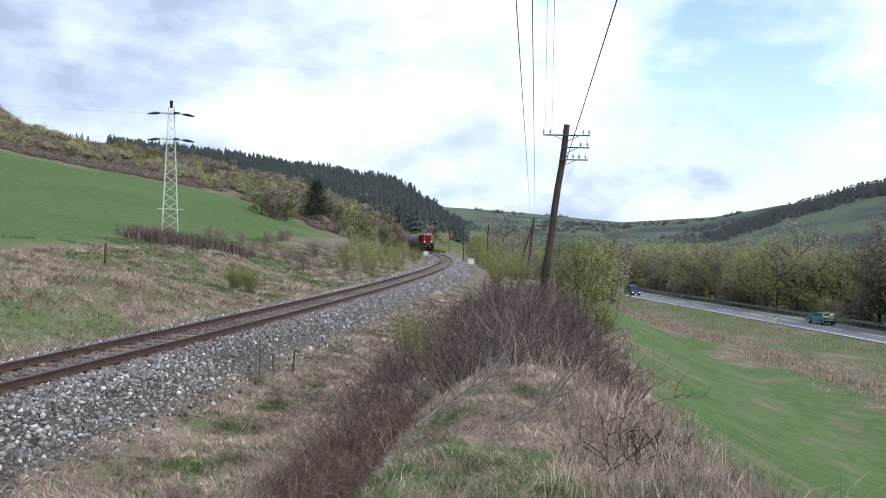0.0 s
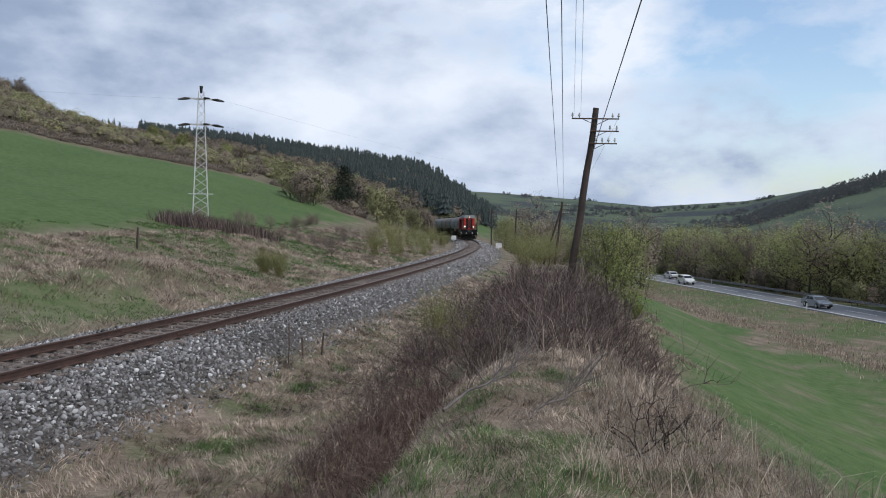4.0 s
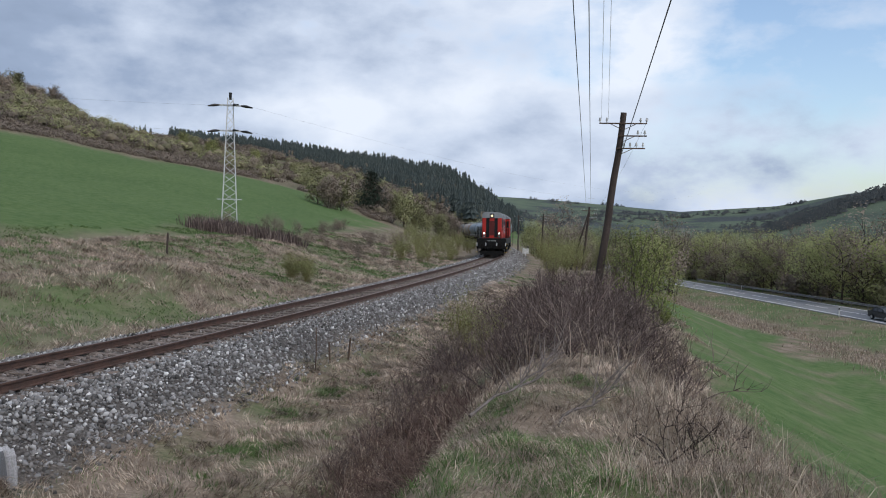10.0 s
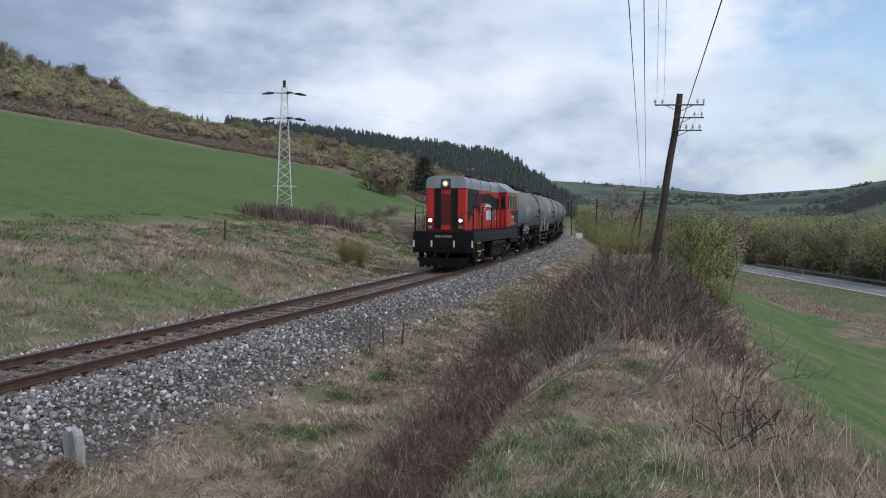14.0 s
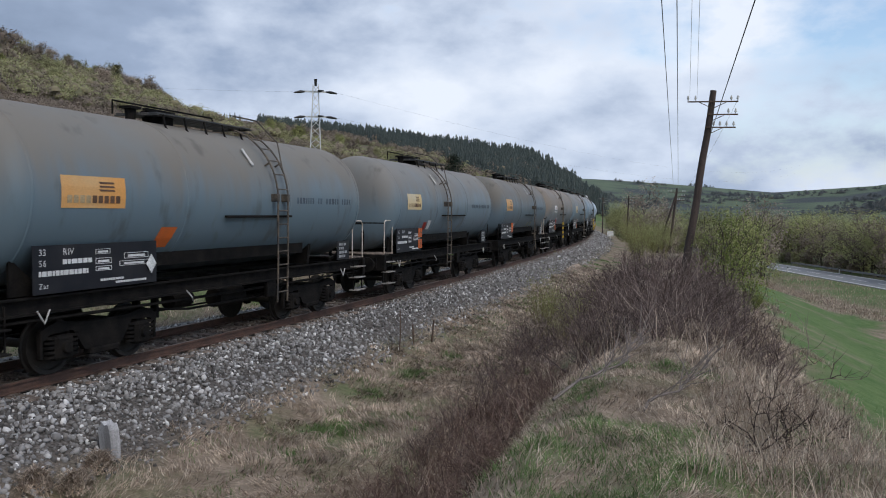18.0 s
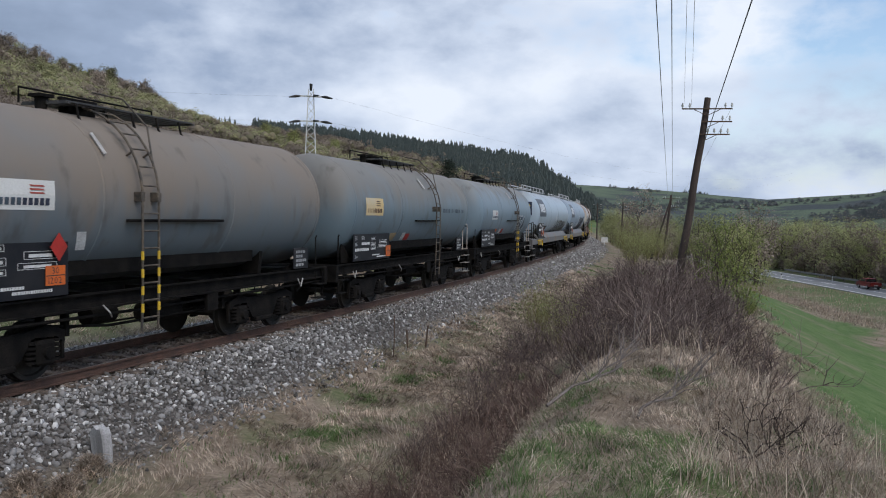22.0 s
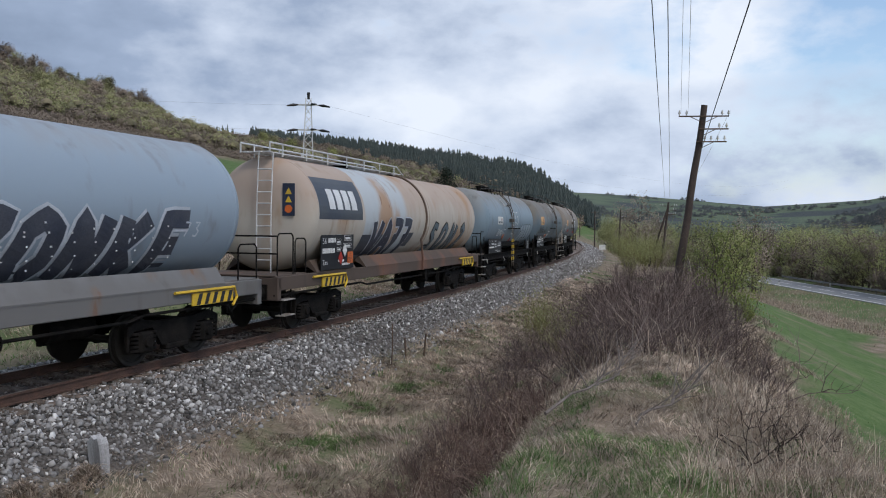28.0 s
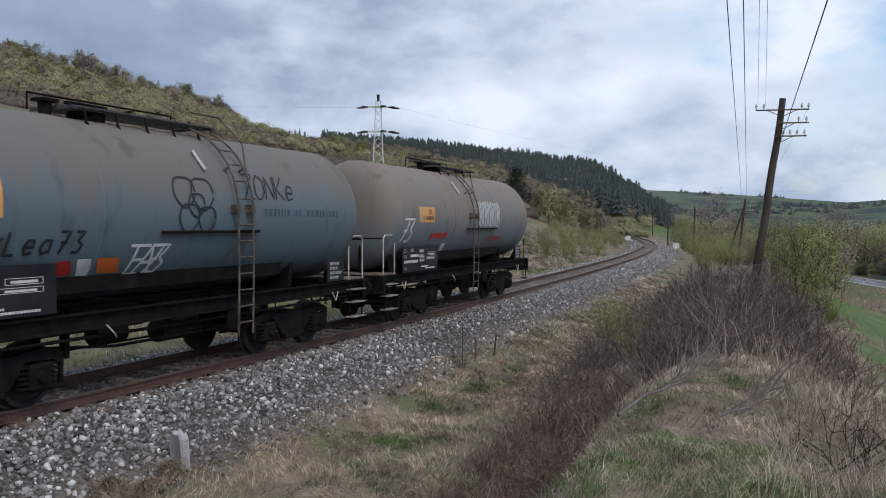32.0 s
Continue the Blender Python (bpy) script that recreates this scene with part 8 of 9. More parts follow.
def build_grass():
    rs = np.random.RandomState(41)
    def add(name, label, m, x, y, h0, h1, lean, wid, seed, cat="grass", comb=0.0):
        k = in_view(x, y)
        x, y = x[k], y[k]
        z = ground_z(x, y) - 0.02
        h = h0 + (h1 - h0) * rs.rand(len(x)) ** 1.6
        d = np.hypot(x, y)
        w = wid * np.clip(d / 9, 0.8, 6)
        tagged(new(name, blades(name, x, y, z, h, lean, w, m, seed, comb=comb)), label, cat, kind="stuff")
    # knoll and bank on the near side: dry straw
    def dry_keep(s, u, x, y, rs):
        return rs.rand(len(s)) < np.clip(0.9 - vnoise(x, y, 0.9, 3) * 1.8 - green_at(x, y) * 0.75, 0.6, 1)
    x, y = tufts(rs, 11500, -19, -5, 8.2, 13.6, 17, 0.07, dry_keep)
    add("dry_grass", "matted pale dry grass on the knoll", "grass_dry", x, y, 0.03, 0.14, 2.4, 0.0036, 1, comb=1.0)
    x, y = tufts(rs, 2000, -5, 16, 8.2, 13.2, 11, 0.1, dry_keep)
    add("crest_dry_grass", "matted pale dry grass along the crest", "grass_dry", x, y, 0.10, 0.34, 1.9, 0.0046, 21, comb=0.8)
    x, y = tufts(rs, 2100, -17, -3, 10.9, 14.8, 12, 0.07, lambda s, u, x, y, r: vnoise(x, y, 0.7, 8) > -0.12)
    add("tall_dry_grass", "tall pale straw stalks on the bank", "grass_dry", x, y, 0.14, 0.46, 1.1, 0.0034, 2)
    x, y = tufts(rs, 9000, -17, 30, 3.0, 7.6, 17, 0.06, lambda s, u, x, y, r: r.rand(len(s)) < np.clip(0.6 + (u - 3.4) * 0.4, 0.15, 1) * np.clip(1.1 - green_at(x, y), 0.1, 1))
    add("verge_grass", "flattened brown dry grass beside the ballast", "grass_dry", x, y, 0.05, 0.18, 2.5, 0.0046, 3, comb=0.5)
    x, y = tufts(rs, 260, -12, 12, 6.6, 11.0, 4, 0.15)
    add("thicket_stalks", "pale dead stalks among the brown thicket", "grass_dry", x, y, 0.35, 0.95, 0.8, 0.0040, 31)
    # fresh grass in patches
    x, y = tufts(rs, 26000, -19, 2, 4.2, 12.4, 15, 0.06, lambda s, u, x, y, r: r.rand(len(s)) < green_at(x, y) * 2.2)
    add("fresh_grass", "fresh green grass patches between straw", "grass_green", x, y, 0.03, 0.15, 1.5, 0.0034, 4)
    x, y = tufts(rs, 2200, -16, 40, 3.4, 7.5, 9, 0.09, lambda s, u, x, y, r: vnoise(x, y, 0.4, 13) > 0.10)
    add("verge_fresh_grass", "green grass among the dry verge", "grass_green", x, y, 0.05, 0.16, 0.8, 0.004, 5)
    # far side of the track
    def straw_keep(s, u, x, y, r):
        heap = np.exp(-((s - 10) / 6.5) ** 2 - ((u + 7.2) / 3.0) ** 2)
        return r.rand(len(s)) < np.clip(0.38 + heap - vnoise(x, y, 0.22, 5) * 1.7 - vnoise(x, y, 0.6, 15) * 0.8, 0.05, 1)
    x, y = tufts(rs, 16000, -8, 75, -17, -2.9, 13, 0.13, straw_keep)
    add("bank_dry_grass", "combed pale dry grass on the far bank", "grass_dry", x, y, 0.09, 0.32, 2.2, 0.0030, 6, comb=0.6)
    x, y = tufts(rs, 13000, -8, 66, -20, -3.2, 11, 0.15, lambda s, u, x, y, r: vnoise(x, y, 0.22, 5) + vnoise(x, y, 0.6, 15) * 0.5 - 0.5 * np.exp(-((s - 10) / 6.5) ** 2 - ((u + 7.2) / 3.0) ** 2) > -0.08)
    add("bank_fresh_grass", "fresh green grass on the far bank", "grass_green", x, y, 0.04, 0.16, 1.6, 0.0040, 7)
    # sown fields
    x, y = tufts(rs, 26000, -18, 20, 12.8, 26, 5, 0.3, lambda s, u, x, y, r: (np.hypot(x, y) < 10 + 20 * r.rand(len(s))) & (u > 12.8 + 2.2 * np.clip((-7 - s) / 6, 0, 1)))
    add("field_grass", "short bright green crop of the near field", "grass_green", x, y, 0.02, 0.07, 1.6, 0.0030, 8)
    # straw along the edge of the field, the road bank and under the pylon
    x, y = tufts(rs, 3000, -12, 95, 11.8, 14.6, 11, 0.16, lambda s, u, x, y, r: vnoise(x, y, 0.3, 2) + (13.2 - u) * 0.2 > -0.05)
    add("field_edge_straw", "pale straw along the edge of the near field", "grass_dry", x, y, 0.08, 0.30, 1.3, 0.0034, 10)
    yy = rs.uniform(45, 200, 26000); xx = road_x(yy) - np.where(rs.rand(26000) < 0.72, rs.normal(16.8, 1.7, 26000), rs.uniform(1.2, 14, 26000))
    k = (vnoise(xx, yy, 0.08, 6) > -0.22)
    add("road_bank_grass", "dry tan grass on the road's bank", "grass_dry", xx[k], yy[k], 0.15, 0.5, 0.9, 0.0036, 11)
    a, d = rs.uniform(0, 6.28, 6500), np.sqrt(rs.rand(6500)) * 2.5
    add("pylon_reeds", "stiff brown stalks round the pylon's foot", "twig_brown", -17.7 + d * np.cos(a) * 1.75 + rs.normal(0, 0.4, 6500), 60.9 + d * np.sin(a) + rs.normal(0, 0.4, 6500), 0.2, 1.3, 0.6, 0.0038, 12)


def stick(g, p, d, l, r, n, rnd, depth, spread, leaf=None, bend=0.25, up=0.15, tw=None):
    """A twig that forks; end points are handed to leaf."""
    p, d = Vector(p), Vector(d).normalized()
    pts = [p]
    q, dd = p, d
    for k in range(3):
        dd = (dd + Vector((rnd.uniform(-bend, bend), rnd.uniform(-bend, bend), rnd.uniform(-bend, bend) + up * 0.4))).normalized()
        q = q + dd * l / 3
        pts.append(q)
    g.tube(pts, [r, r * 0.8, r * 0.6, r * 0.4], 3 if r < 0.02 else (4 if r < 0.05 else 6))
    if leaf is not None and depth <= 1:
        leaf.append(pts[2]); leaf.append(pts[3])
    if depth > 0:
        for k in range(n):
            t = rnd.uniform(0.35, 1.0)
            i = min(2, int(t * 3))
            o = pts[i].lerp(pts[i + 1], t * 3 - i if i < 2 else t)
            nd = dd + Vector((rnd.uniform(-spread, spread), rnd.uniform(-spread, spread), rnd.uniform(-spread * 0.5, spread) + up))
            stick(g if tw is None else tw, o, nd, l * rnd.uniform(0.5, 0.75), r * 0.55, n, rnd, depth - 1, spread, leaf, bend, up, tw)


def leaf_mesh(name, pts, per, jitter, size, m, seed, heart=None):
    """Small leaves round the given points; with heart they face out from it, as a crown's do."""
    rs = np.random.RandomState(seed)
    P = np.repeat(np.array([tuple(p) for p in pts]), per, 0)
    n = len(P)
    P = P + rs.normal(0, jitter, (n, 3))
    A = rs.normal(0, 1, (n, 3))
    if heart is not None:
        o = P - (np.repeat(heart, per, 0) if len(heart) > 1 else heart)
        o /= np.linalg.norm(o, axis=1)[:, None] + 1e-6
        o = o + np.array([0, 0, 0.35]) + rs.normal(0, 0.33, (n, 3))
        A = np.cross(o, A)
        A /= np.linalg.norm(A, axis=1)[:, None]
        B = np.cross(o, A); B /= np.linalg.norm(B, axis=1)[:, None]
        sz = size * rs.uniform(0.5, 1.3, (n, 1))
        V = np.stack([P - A * sz, P + B * sz * 0.7, P + A * sz, P - B * sz * 0.7], 1)
        return np_mesh(name, V.reshape(-1, 3), np.arange(n * 4).reshape(-1, 4), m)
    A /= np.linalg.norm(A, axis=1)[:, None]
    B = np.cross(A, rs.normal(0, 1, (n, 3))); B /= np.linalg.norm(B, axis=1)[:, None]
    sz = size * rs.uniform(0.5, 1.3, (n, 1))
    V = np.stack([P - A * sz, P + B * sz * 0.55, P + A * sz, P - B * sz * 0.55], 1)
    F = np.arange(n * 4).reshape(-1, 4)
    return np_mesh(name, V.reshape(-1, 3), F, m)


def plant(name, label, cat, trunk, crown, group, crown_name="crown", trunk_name="stem", trunk_mat="bark", kind=""):
    t = thing(name, label, cat, group=group)
    part(trunk_name, trunk, trunk_mat, t, kind=kind)
    if crown is not None:
        part(crown_name, crown, None, t, kind=kind)
    return t


def twig_bush(seed, stems, h, spread, m, depth=2, n=3, r=0.008, leaves=None, tangle=1.0):
    rnd = random.Random(seed)
    g, tips = Geo(), []
    tw = None if leaves else Geo()
    for k in range(stems):
        a, q = rnd.uniform(0, 6.28), rnd.uniform(0, spread * 0.45)
        a2 = rnd.uniform(0, 6.28)
        w = rnd.uniform(0.1, 1.3) * spread / h * tangle
        d = (math.cos(a2) * w, math.sin(a2) * w, 1.0)
        stick(g, (math.cos(a) * q, math.sin(a) * q, -0.05), d, h * rnd.uniform(0.35, 0.75), r * rnd.uniform(0.7, 1.2), n, rnd, depth, 0.75 * tangle, tips, 0.25 * tangle, 0.15 / tangle, tw)
    me = mesh_of("stem", g, m, fix=False)
    lm = leaf_mesh("leaves", tips, leaves[0], leaves[1], leaves[2], leaves[3], seed) if leaves else mesh_of("crown", tw, m, fix=False)
    return me, lm


def tree_mesh(seed, h, trunk_r, spread, leaves, first=0.3, limbs=9, depth=2, up=0.3):
    rnd = random.Random(seed)
    g, tips = Geo(), []
    pts, p = [], Vector((0, 0, -0.3))
    for k in range(7):
        pts.append(p.copy())
        p = p + Vector((rnd.uniform(-0.06, 0.06) * h * 0.3, rnd.uniform(-0.06, 0.06) * h * 0.3, h * 0.125))
    g.tube(pts, [trunk_r * (1 - 0.12 * k) for k in range(7)], 8)
    for k in range(limbs):
        t = first + (1 - first) * (k + rnd.random()) / limbs
        i = min(5, int(t * 6))
        o = pts[i].lerp(pts[i + 1], t * 6 - i)
        a = k * 2.4 + rnd.uniform(-0.5, 0.5)
        d = (math.cos(a) * spread, math.sin(a) * spread, rnd.uniform(0.3, 1.0))
        stick(g, o, d, h * rnd.uniform(0.26, 0.42) * (1.15 - 0.5 * t), trunk_r * 0.4, 3, rnd, depth, 0.8, tips, 0.3, up)
    me = mesh_of("stem", g, "bark", fix=False)
    T = np.array([tuple(p) for p in tips])
    # boughs of the crown bulge one by one
    c = T[np.random.RandomState(seed).choice(len(T), max(5, limbs // 2))] * np.array([0.8, 0.8, 0.95]) - np.array([0, 0, h * 0.05])
    heart = c[((T[:, None] - c) ** 2).sum(2).argmin(1)] * 0.8 + np.array([0, 0, h * 0.5]) * 0.2
    return me, leaf_mesh("crown", tips, leaves[0], leaves[1], leaves[2], leaves[3], seed, heart)


def clump(g, c, r, rs):
    """An uneven closed lump of twigs."""
    vs, n = [], 7
    for i, (a, h) in enumerate(((0.55, 0.75), (1.0, 0.25), (0.95, -0.3))):
        for k in range(n):
            t = 2 * math.pi * (k + 0.5 * i) / n
            q = r * a * rs.uniform(0.8, 1.2)
            vs.append((c[0] + q * math.cos(t), c[1] + q * math.sin(t), c[2] + r * 0.85 * h * rs.uniform(0.85, 1.2)))
    vs.append((c[0], c[1], c[2] + r * rs.uniform(0.8, 1.0)))
    fs = [(i * n + k, (i + 1) * n + k, (i + 1) * n + (k + 1) % n, i * n + (k + 1) % n) for i in range(2) for k in range(n)]
    fs += [(3 * n, k, (k + 1) % n) for k in range(n)]
    g.add(vs, fs)


def scatter(things, spots, rnd, zoff=-0.05, size=(0.8, 1.25)):
    """Copies of the plants of a list at the given spots; the first of each stays where its first spot is."""
    used = [False] * len(things)
    spots = [q for q in spots if not (q[1] < 166 and abs(math.degrees(math.atan2(q[0], q[1])) + 7.55) < 1.5 and q[1] > 95)]
    for (x, y, k, sc) in spots:
        t = things[k % len(things)]
        m = pose(x, y, gz(x, y) + zoff, 0, 0, rnd.uniform(0, 360))
        s = sc * rnd.uniform(*size)
        if not used[k % len(things)]:
            used[k % len(things)] = True
            t.matrix_basis = m @ Matrix.Scale(s, 4)
        else:
            c = copy_thing(t, m)
            c.scale = (s, s, s)
    for t, u in zip(things, used):
        if not u:
            for o in (*t.children_recursive, t):
                bpy.data.objects.remove(o)


def build_near_plants():
    rnd = random.Random(8)
    brown = []
    for k in range(4):
        me, tw = twig_bush(100 + k, 24, 1.25, 0.95, "twig_brown", 2, 3, 0.0125, tangle=1.6)
        brown.append(plant("bare_shrub", "bare brown twiggy shrub of the thicket", "shrub", me, tw, "brown thicket on the bank"))
    spots = []
    for k in range(60):         # band on the slope above the ditch
        v = -11.5 + 33 * (k / 60) ** 1.1
        spots.append((*at(v, np.interp(v, (-12, -6, 2, 20), (7.5, 7.0, 6.5, 6.9)) + rnd.uniform(-0.75, 0.95))[:2], k, np.interp(v, (-11.5, -7, -2, 4), (0.42, 0.62, 0.85, 0.9))))
    for k in range(58):         # dark thicket on the crest towards the pole
        v = -8.2 + 17.5 * rnd.random() ** 1.25
        spots.append((*at(v, rnd.uniform(8.6, 11.4) - 0.02 * v)[:2], k, rnd.uniform(0.7, 1.1)))
    for k in range(26):
        v = rnd.uniform(9, 40)
        spots.append((*at(v, rnd.uniform(6.0, 11.5))[:2], k, 1.15))
    for k in range(16):         # scrub on the field side of the bank
        v = rnd.uniform(-13.5, -4)
        spots.append((*at(v, rnd.uniform(11.7, 13.3))[:2], k, rnd.uniform(0.3, 0.5)))
    scatter(brown, spots, rnd)
    canes = []
    for k in range(3):
        me, tw = twig_bush(120 + k, 34, 0.68, 0.75, "twig_red", 1, 4, 0.0075, tangle=2.1)
        canes.append(plant("bramble", "low tangle of red-brown bramble canes at the foot of the knoll", "bramble", me, tw, "brambles in the ditch", kind="stuff"))
    spots = []
    for k in range(96):
        v = rnd.uniform(-16.2, -6.0)
        spots.append((*at(v, np.interp(v, (-16, -9, -6), (8.3, 7.7, 7.2)) + rnd.uniform(-1.0, 0.9))[:2], k, rnd.uniform(0.8, 1.2)))
    scatter(canes, spots, rnd)
    # the thorny rose bush by itself
    me, tw = twig_bush(140, 5, 0.95, 0.7, "twig_dark", 3, 4, 0.012, tangle=1.9)
    scatter([plant("rose_bush", "bare dark thorny rose bush in straw", "shrub", me, tw, "")], [(1.75, 6.45, 0, 0.88)], rnd, size=(1, 1))
    me, tw = twig_bush(141, 7, 0.8, 0.8, "twig_dark", 3, 3, 0.009, tangle=1.8)
    scatter([plant("rose_bush", "bare dark thorny rose bush in straw", "shrub", me, tw, "")], [(3.1, 9.0, 0, 0.9)], rnd, size=(1, 1))
    # olive willow shrubs with buds
    olive = []
    for k in range(3):
        me, lm = twig_bush(160 + k, 26, 1.9, 0.8, "twig_olive", 2, 3, 0.008, (2, 0.10, 0.028, "leaf_olive"))
        olive.append(plant("willow_shrub", "olive budding willow shrub", "shrub", me, lm, "willow shrubs by the line", "foliage"))
    spots = [(*at(1.5, 6.2)[:2], 0, 0.85), (*at(3.4, 5.8)[:2], 1, 0.7), (*at(0.4, 6.9)[:2], 2, 0.7)]
    for k in range(26):         # right of the line towards the far poles
        s = rnd.uniform(40, 110)
        spots.append((*at(s, rnd.uniform(5.0, 9.5))[:2], k, rnd.uniform(1.0, 1.5)))
    for k in range(9):          # a round clump at the foot of the left bank
        spots.append((-9.5 + rnd.uniform(-0.8, 0.8), 43.1 + rnd.uniform(-0.7, 0.7), k, 0.62))
    for k in range(60):         # left of the line
        s = rnd.uniform(44, 118)
        spots.append((*at(s, -rnd.uniform(4.0, 7.5 + (s - 40) * 0.12))[:2], k, rnd.uniform(0.5, 1.15)))
    scatter(olive, spots, rnd)
    # tan scrub on the left bank
    tan = []
    for k in range(2):
        me, lm = twig_bush(180 + k, 22, 1.2, 0.8, "twig_brown", 2, 3, 0.008, (2, 0.12, 0.03, "leaf_budding"))
        tan.append(plant("bank_shrub", "brown budding shrub on the far bank", "shrub", me, lm, "shrubs on the far bank", "foliage"))
    spots = [(*at(rnd.uniform(36, 100), -rnd.uniform(8, 20))[:2], k, rnd.uniform(0.6, 1.3)) for k in range(46)]
    scatter(tan, spots, rnd)
    # light green sapling beside the pole
    me, lm = tree_mesh(201, 3.6, 0.05, 0.62, (5, 0.15, 0.038, "leaf_spring"), 0.15, 18, 2, 0.45)
    scatter([plant("young_tree", "young tree with light green spring leaves beside the pole", "tree", me, lm, "")], [(5.35, 27.2, 0, 1.0)], rnd, size=(1, 1))
    me, lm = tree_mesh(202, 2.8, 0.04, 0.65, (5, 0.15, 0.036, "leaf_spring"), 0.12, 15, 2, 0.45)
    scatter([plant("young_tree", "small light green sapling beside the pole", "tree", me, lm, "")], [(6.3, 28.6, 0, 1.0)], rnd, size=(1, 1))
    me, lm = twig_bush(210, 24, 1.3, 0.8, "twig_olive", 2, 3, 0.008, (3, 0.10, 0.04, "leaf_spring"))
    scatter([plant("green_shrub", "leafing yellow-green shrub at the field's edge", "shrub", me, lm, "", "foliage")], [(9.4, 40.5, 0, 1.0)], rnd, size=(1, 1))
    # straw heaps beside the marker stone
    for k, (x, y) in enumerate(((-5.9, 9.6), (-6.2, 8.75), (-5.8, 8.95))):
        rs = np.random.RandomState(60 + k)
        n = 900
        a, d = rs.uniform(0, 6.28, n), np.sqrt(rs.rand(n)) * 0.19
        hx, hy = d * np.cos(a), d * np.sin(a)
        me = blades("straw_heap", hx, hy, np.maximum(0, 0.25 - d * d * 6.5), 0.03 + rs.rand(n) * 0.09, 2.6, np.full(n, 0.006), "grass_dry", 70 + k, curl=0.9)
        tagged(new("straw_clump", me), "heaped yellow straw clump beside the ballast", "straw clump", "straw clumps").matrix_basis = pose(x, y, gz(x, y), 0, 0, 0)


def build_trees():
    rnd = random.Random(31)
    # trees beyond the road
    kinds = []
    for k, (h, m, lf) in enumerate(((10.0, "leaf_olive", 6), (9.0, "leaf_olive", 6), (11.0, "leaf_budding", 5), (8.5, "leaf_olive", 6), (9.5, "leaf_olive", 5))):
        me, lm = tree_mesh(300 + k, h, 0.16, 1.15, (lf, 0.55, 0.15, m), 0.04, 19, 2, 0.16)
        kinds.append(plant("riverside_tree", "budding olive-green tree beyond the road" if m == "leaf_olive" else "brown barely budding tree beyond the road", "tree", me, lm, "trees beyond the road"))
    spots = []
    for k in range(150):
        y = rnd.uniform(58, 245)
        x = float(road_x(y)) + ROAD_W + 2.8 + 26 * rnd.random() ** 1.4
        spots.append((x, y, k, 0.98))
    for k in range(50):       # a belt that closes the valley between line and road
        y = rnd.uniform(112, 215)
        x = rnd.uniform(14, 33) - (y - 112) * 0.02
        spots.append((x, y, k, rnd.uniform(0.6, 0.9)))
    scatter(kinds, spots, rnd, -0.3, (0.72, 1.2))
    # hillside scrub and small trees
    kinds = []
    for k, m in enumerate(("leaf_hill", "leaf_budding", "leaf_hill", "leaf_budding", "leaf_yellow")):
        me, lm = tree_mesh(340 + k, 4.6, 0.09, 0.95, (13, 0.27, 0.13, m), 0.03, 14, 1, 0.3)
        kinds.append(plant("hillside_shrub", {"leaf_hill": "olive budding shrub on the hillside", "leaf_budding": "brown shrub on the hillside", "leaf_yellow": "yellow-green leafing shrub on the hillside"}[m], "shrub", me, lm, "shrubs on the hillside"))
    spots = []
    for k in range(200):
        az = -46 + 45 * rnd.random()
        lo = float(field_edge(az)) + 22
        d = lo + (300 - lo) * rnd.random() ** 0.8
        if az > -24 and d > 270:
            d -= 60 * rnd.random()
        if -27 < az < -20.5 and (k % 3 or d > 210):
            continue
        spots.append((d * math.sin(radians(az)), d * math.cos(radians(az)), k % 4 if k % 12 else 4, rnd.uniform(0.7, 1.3)))
    for k in range(70):       # crest of the near hill
        az = -47 + 20 * rnd.random()
        d = rnd.uniform(238, 280)
        spots.append((d * math.sin(radians(az)), d * math.cos(radians(az)), k % 4, rnd.uniform(0.8, 1.5)))
    for k in range(30):       # woodland foot beside the line
        s = rnd.uniform(112, 190)
        spots.append((*at(s, -rnd.uniform(7, 32))[:2], k % 4, rnd.uniform(0.9, 1.7)))
    for k in range(90):       # undergrowth along the far side of the road
        y = rnd.uniform(58, 215)
        spots.append((float(road_x(y)) + ROAD_W + rnd.uniform(2.2, 7.0), y, k % 4, rnd.uniform(0.45, 0.95)))
    scatter(kinds, spots, rnd, -0.2)
    # slopes too far off to tell one bush from the next: material, number, name, label, directions, sizes, belt from and to, seed
    rs = np.random.RandomState(23)
    for m, n, name, lab, rng, rr, d0, d1, seed in (
            ("leaf_hill", 800, "hill_scrub", "olive budding scrub over the hillside", (-44, 1.5), (1.1, 3.2), 16, 0, 90),
            ("leaf_budding", 560, "brown_hill_scrub", "brown bare scrub over the hillside", (-48, -2), (1.0, 2.8), 14, 0, 91),
            ("leaf_budding", 540, "ridge_trees", "grey-brown bare trees among the spruces of the ridge", (-28, 2), (2.0, 4.2), 0, -1, 93),
            ("leaf_budding", 1500, "low_scrub", "low red-brown scrub along the upper edge of the field", (-48, -6), (0.35, 0.95), 2, 22, 92)):
        az = rs.uniform(*rng, n)
        lo = field_edge(az) + d0 + np.clip(az + 7, 0, 8) * 5 if d1 >= 0 else np.interp(az, (-20, -15, -8, -4, 0, 3), (480, 460, 370, 300, 280, 330))
        hi = lo + d1 if d1 > 0 else 680 if d1 else np.interp(az, (-46, -27, -20, -12, -4, 1), (290, 310, 480, 450, 400, 360))
        d = lo + (hi - lo) * rs.rand(n) ** (0.9 if m == "leaf_hill" else 1.25)
        x, y = d * np.sin(np.radians(az)), d * np.cos(np.radians(az))
        thin = np.where((az > -27) & (az < -20.5) & (d > 176), 0.06, 0.0)
        k = vnoise(x, y, 0.035, 12 + seed) + np.clip((-az - 25) * 0.03, 0, 0.3) - thin > (-0.16 if d1 <= 0 else -0.30)
        x, y = x[k], y[k]
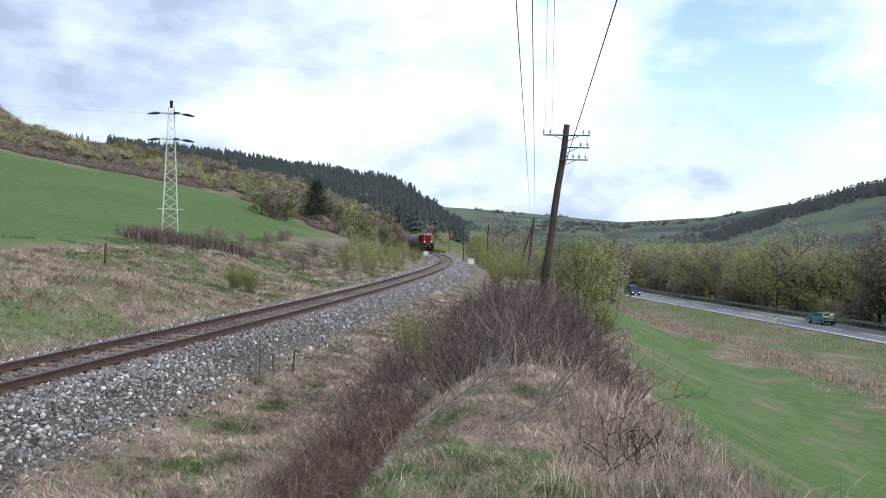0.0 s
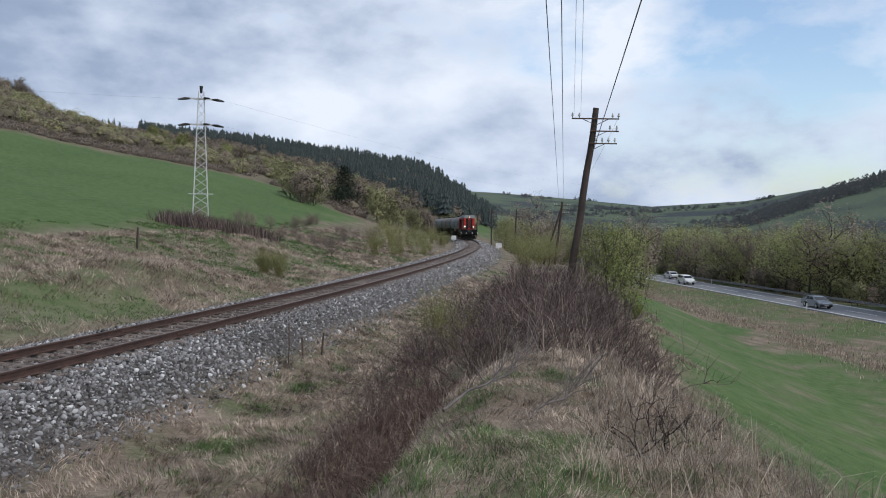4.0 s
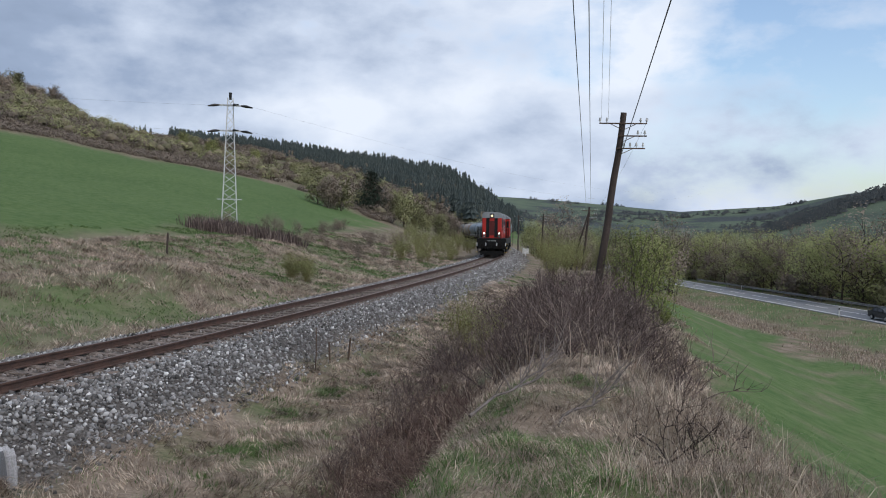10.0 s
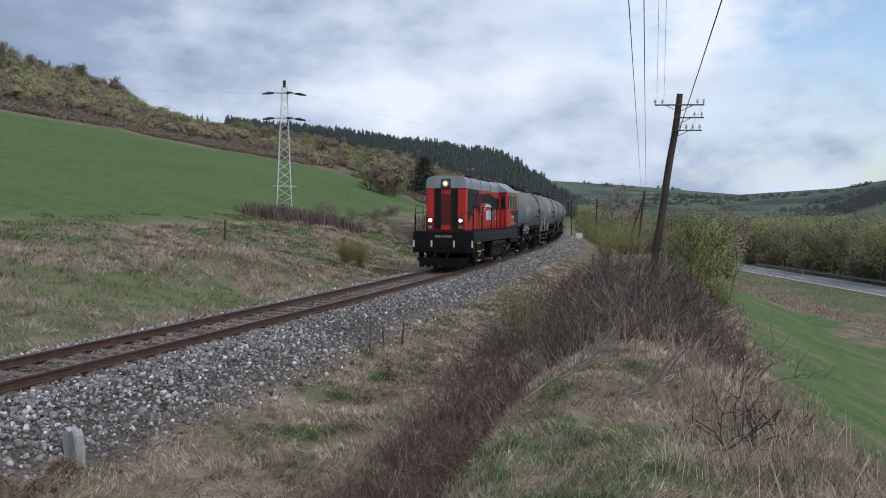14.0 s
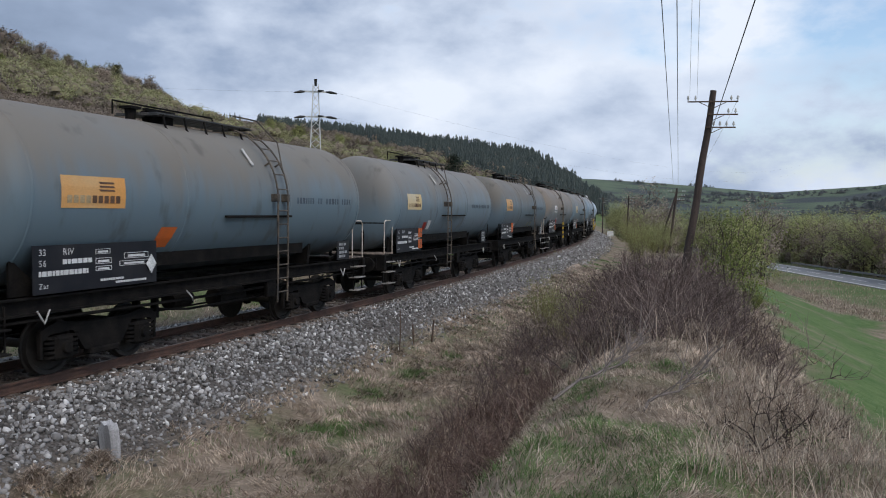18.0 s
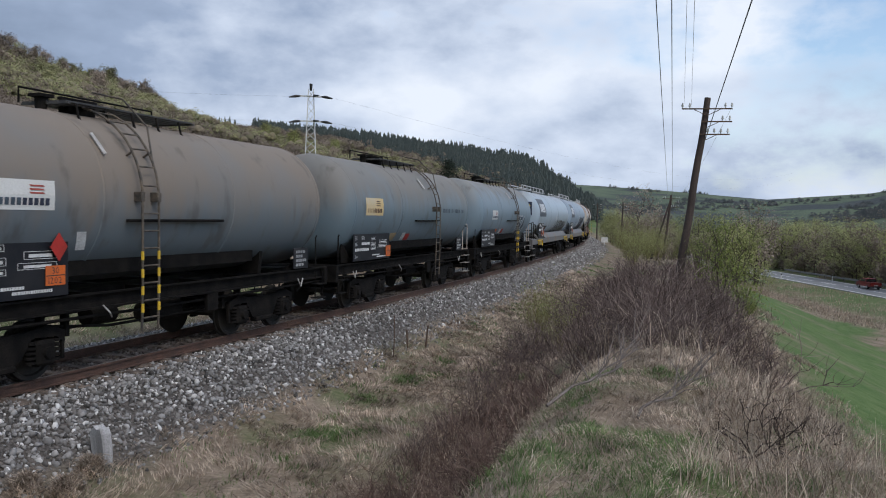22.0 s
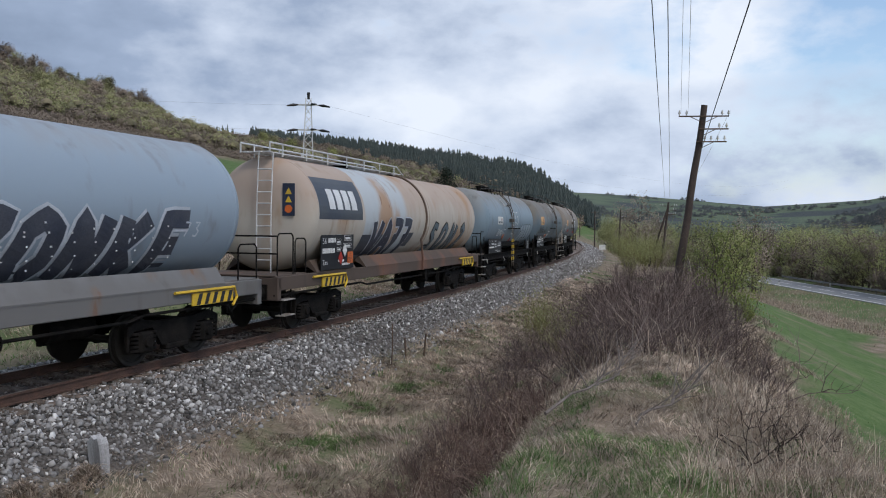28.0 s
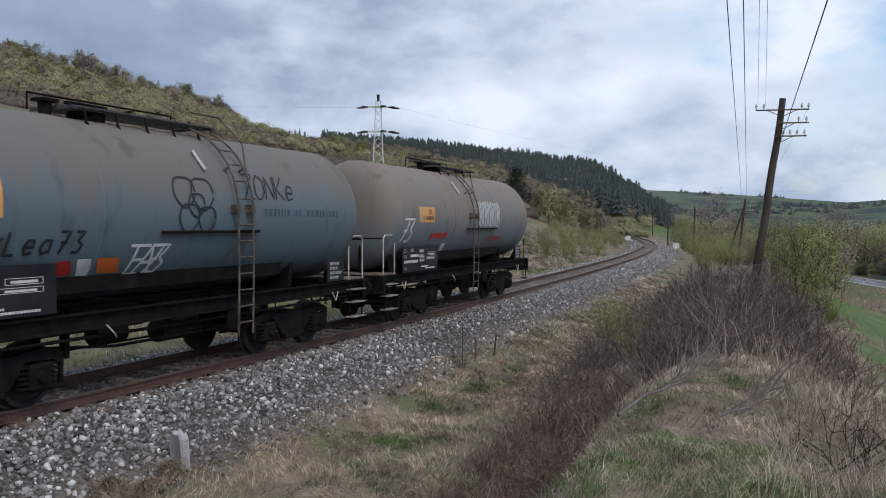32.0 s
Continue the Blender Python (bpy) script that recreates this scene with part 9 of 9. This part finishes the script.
        z, n = height(x, y), len(x)
        r = rs.uniform(*rr, n)
        pts, hearts = [], []
        q_n = 60 if d1 > 0 else 230
        ball = Geo()
        for k in range(n):
            for i in range(3 if d1 <= 0 else 0):          # lumps of the inner crown
                o = rs.normal(0, 0.35, 3) * r[k]
                clump(ball, (x[k] + o[0], y[k] + o[1], z[k] + r[k] * 0.35 + abs(o[2]) * 0.4), r[k] * rs.uniform(0.36, 0.52), rs)
            q = rs.normal(0, 1, (q_n, 3))
            q /= np.linalg.norm(q, axis=1)[:, None]
            q *= r[k] * rs.uniform(0.55, 1.0, (q_n, 1)) * np.array([1.25, 1.25, 0.8])
            c = np.array([x[k], y[k], z[k] + r[k] * 0.45])
            pts.append(q + c); hearts.append(np.repeat(c[None], q_n, 0))
        ob = tagged(new(name, leaf_mesh(name, np.concatenate(pts), 2, 0.14, 0.14 if d1 > 0 else 0.20 if not d1 else 0.42, m, seed, np.concatenate(hearts))), lab, "scrub", kind="stuff")
        if d1 <= 0:
            part("inner_growth", mesh_of("inner_growth", ball, "twig_mass", smooth=True, angle=180, fix=False), None, ob, kind="stuff")
    # the lone dark pine
    build_pines(rnd)


def conifer(g, x, y, z, h, r, rnd, rings=7):
    """A spruce as ragged drooping whorls."""
    for k in range(rings):
        t = k / rings
        zb, rr = z + h * (0.08 + 0.86 * t), r * (1 - t) ** 0.85 + 0.12
        n = 7
        o = rnd.uniform(0, 6.28)
        vs = [(x, y, zb + h * 0.26 * (1.15 - t * 0.5))]
        for i in range(n * 2):
            a = o + math.pi * i / n
            q = rr * (rnd.uniform(0.85, 1.2) if i % 2 == 0 else rnd.uniform(0.45, 0.6))
            vs.append((x + q * math.cos(a), y + q * math.sin(a), zb + (0 if i % 2 == 0 else h * 0.05)))
        g.add(vs, [(0, 1 + i, 1 + (i + 1) % (2 * n)) for i in range(2 * n)])


def build_pines(rnd):
    # one pine by the upper edge of the field, with tiers of needles
    g, tips = Geo(), []
    for k in range(60):
        t = k / 60
        z = 1.0 + 5.6 * t
        a = k * 2.4
        l = 2.9 * (1 - t) ** 0.7 + 0.3
        for j in range(5):
            q = l * (0.3 + 0.7 * j / 4)
            tips.append(Vector((q * math.cos(a), q * math.sin(a), z + 0.15 * j * rnd.uniform(-0.3, 1))))
    tr = Geo().tube([(0, 0, -0.4), (0.1, 0, 3), (0, 0.1, 6.6)], [0.22, 0.15, 0.04], 8)
    d, az = 168, -7.55
    p = plant("pine_tree", "dark green lone pine at the field's upper edge", "tree", mesh_of("trunk", tr, "bark"), leaf_mesh("crown", tips, 14, 0.28, 0.14, "pine_needles", 5, np.array([[0, 0, 2.2]])), "", trunk_name="trunk")
    x, y = d * math.sin(radians(az)), d * math.cos(radians(az))
    p.matrix_basis = pose(x, y, gz(x, y) - 0.2) @ Matrix.Scale(1.3, 4)
    # spruce forest on the far ridge
    rs = np.random.RandomState(17)
    g = Geo()
    az = rs.uniform(-27, 3.2, 5200)
    az = az[(az < -24.4) | (az > -21.2)]
    lo = np.interp(az, (-27, -20, -15, -12, -8, -4, 0, 3), (575, 540, 505, 470, 410, 330, 300, 350))
    d = lo + (690 - lo) * rs.rand(len(az)) ** 0.9
    x, y = d * np.sin(np.radians(az)), d * np.cos(np.radians(az))
    z, h = height(x, y), 5 + 6.5 * rs.rand(len(az)) ** 1.5
    h *= 1 + 0.35 * vnoise(x, y, 0.02, 40)
    for q in range(len(az)):
        conifer(g, x[q], y[q], z[q] - 0.3, h[q], h[q] * rs.uniform(0.2, 0.31), rnd, 5)
    for k in range(14):       # a few clear of the crest
        az = -25.5 + 3.5 * rs.rand()
        d = rs.uniform(560, 620)
        x, y = d * math.sin(radians(az)), d * math.cos(radians(az))
        conifer(g, x, y, float(height([x], [y])[0]), rs.uniform(6, 11), 1.5, rnd, 6)
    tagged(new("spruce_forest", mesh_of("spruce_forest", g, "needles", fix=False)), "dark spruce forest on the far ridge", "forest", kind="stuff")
    # wooded hill beyond the valley on the other side, and copses on the distant hills
    g = Geo()
    for k in range(1500):
        az = rs.uniform(19.5, 36)
        d = rs.uniform(820, 1160)
        x, y = d * math.sin(radians(az)), d * math.cos(radians(az))
        if vnoise([x], [y], 0.006, 4)[0] + (d - 950) / 500 < -0.12:
            continue
        h = rs.uniform(8, 14)
        conifer(g, x, y, float(height([x], [y])[0]) - 0.5, h, h * 0.3, rnd, 3)
    for k in range(1500):
        az = rs.uniform(0.5, 22)
        d = rs.uniform(900, 1720)
        x, y = d * math.sin(radians(az)), d * math.cos(radians(az))
        if vnoise([x], [y], 0.006, 2)[0] < 0.17:
            continue
        h = rs.uniform(4, 8)
        conifer(g, x, y, float(height([x], [y])[0]) - 0.5, h, h * 0.85, rnd, 3)
    tagged(new("distant_woods", mesh_of("distant_woods", g, "distant_green", fix=False)), "woods on the distant hills, blue-grey haze tinted into their green", "forest", kind="stuff")

# ---------------------------------------------------------------- build
build_ground()
build_loco()
build_wagons()
build_poles()
build_pylon()
build_markers()
build_road()
build_cars()
build_trees()
build_near_plants()
build_grass()
build_track()
build_ballast()


def motions():
    move_train()
    move_cars()


motions()
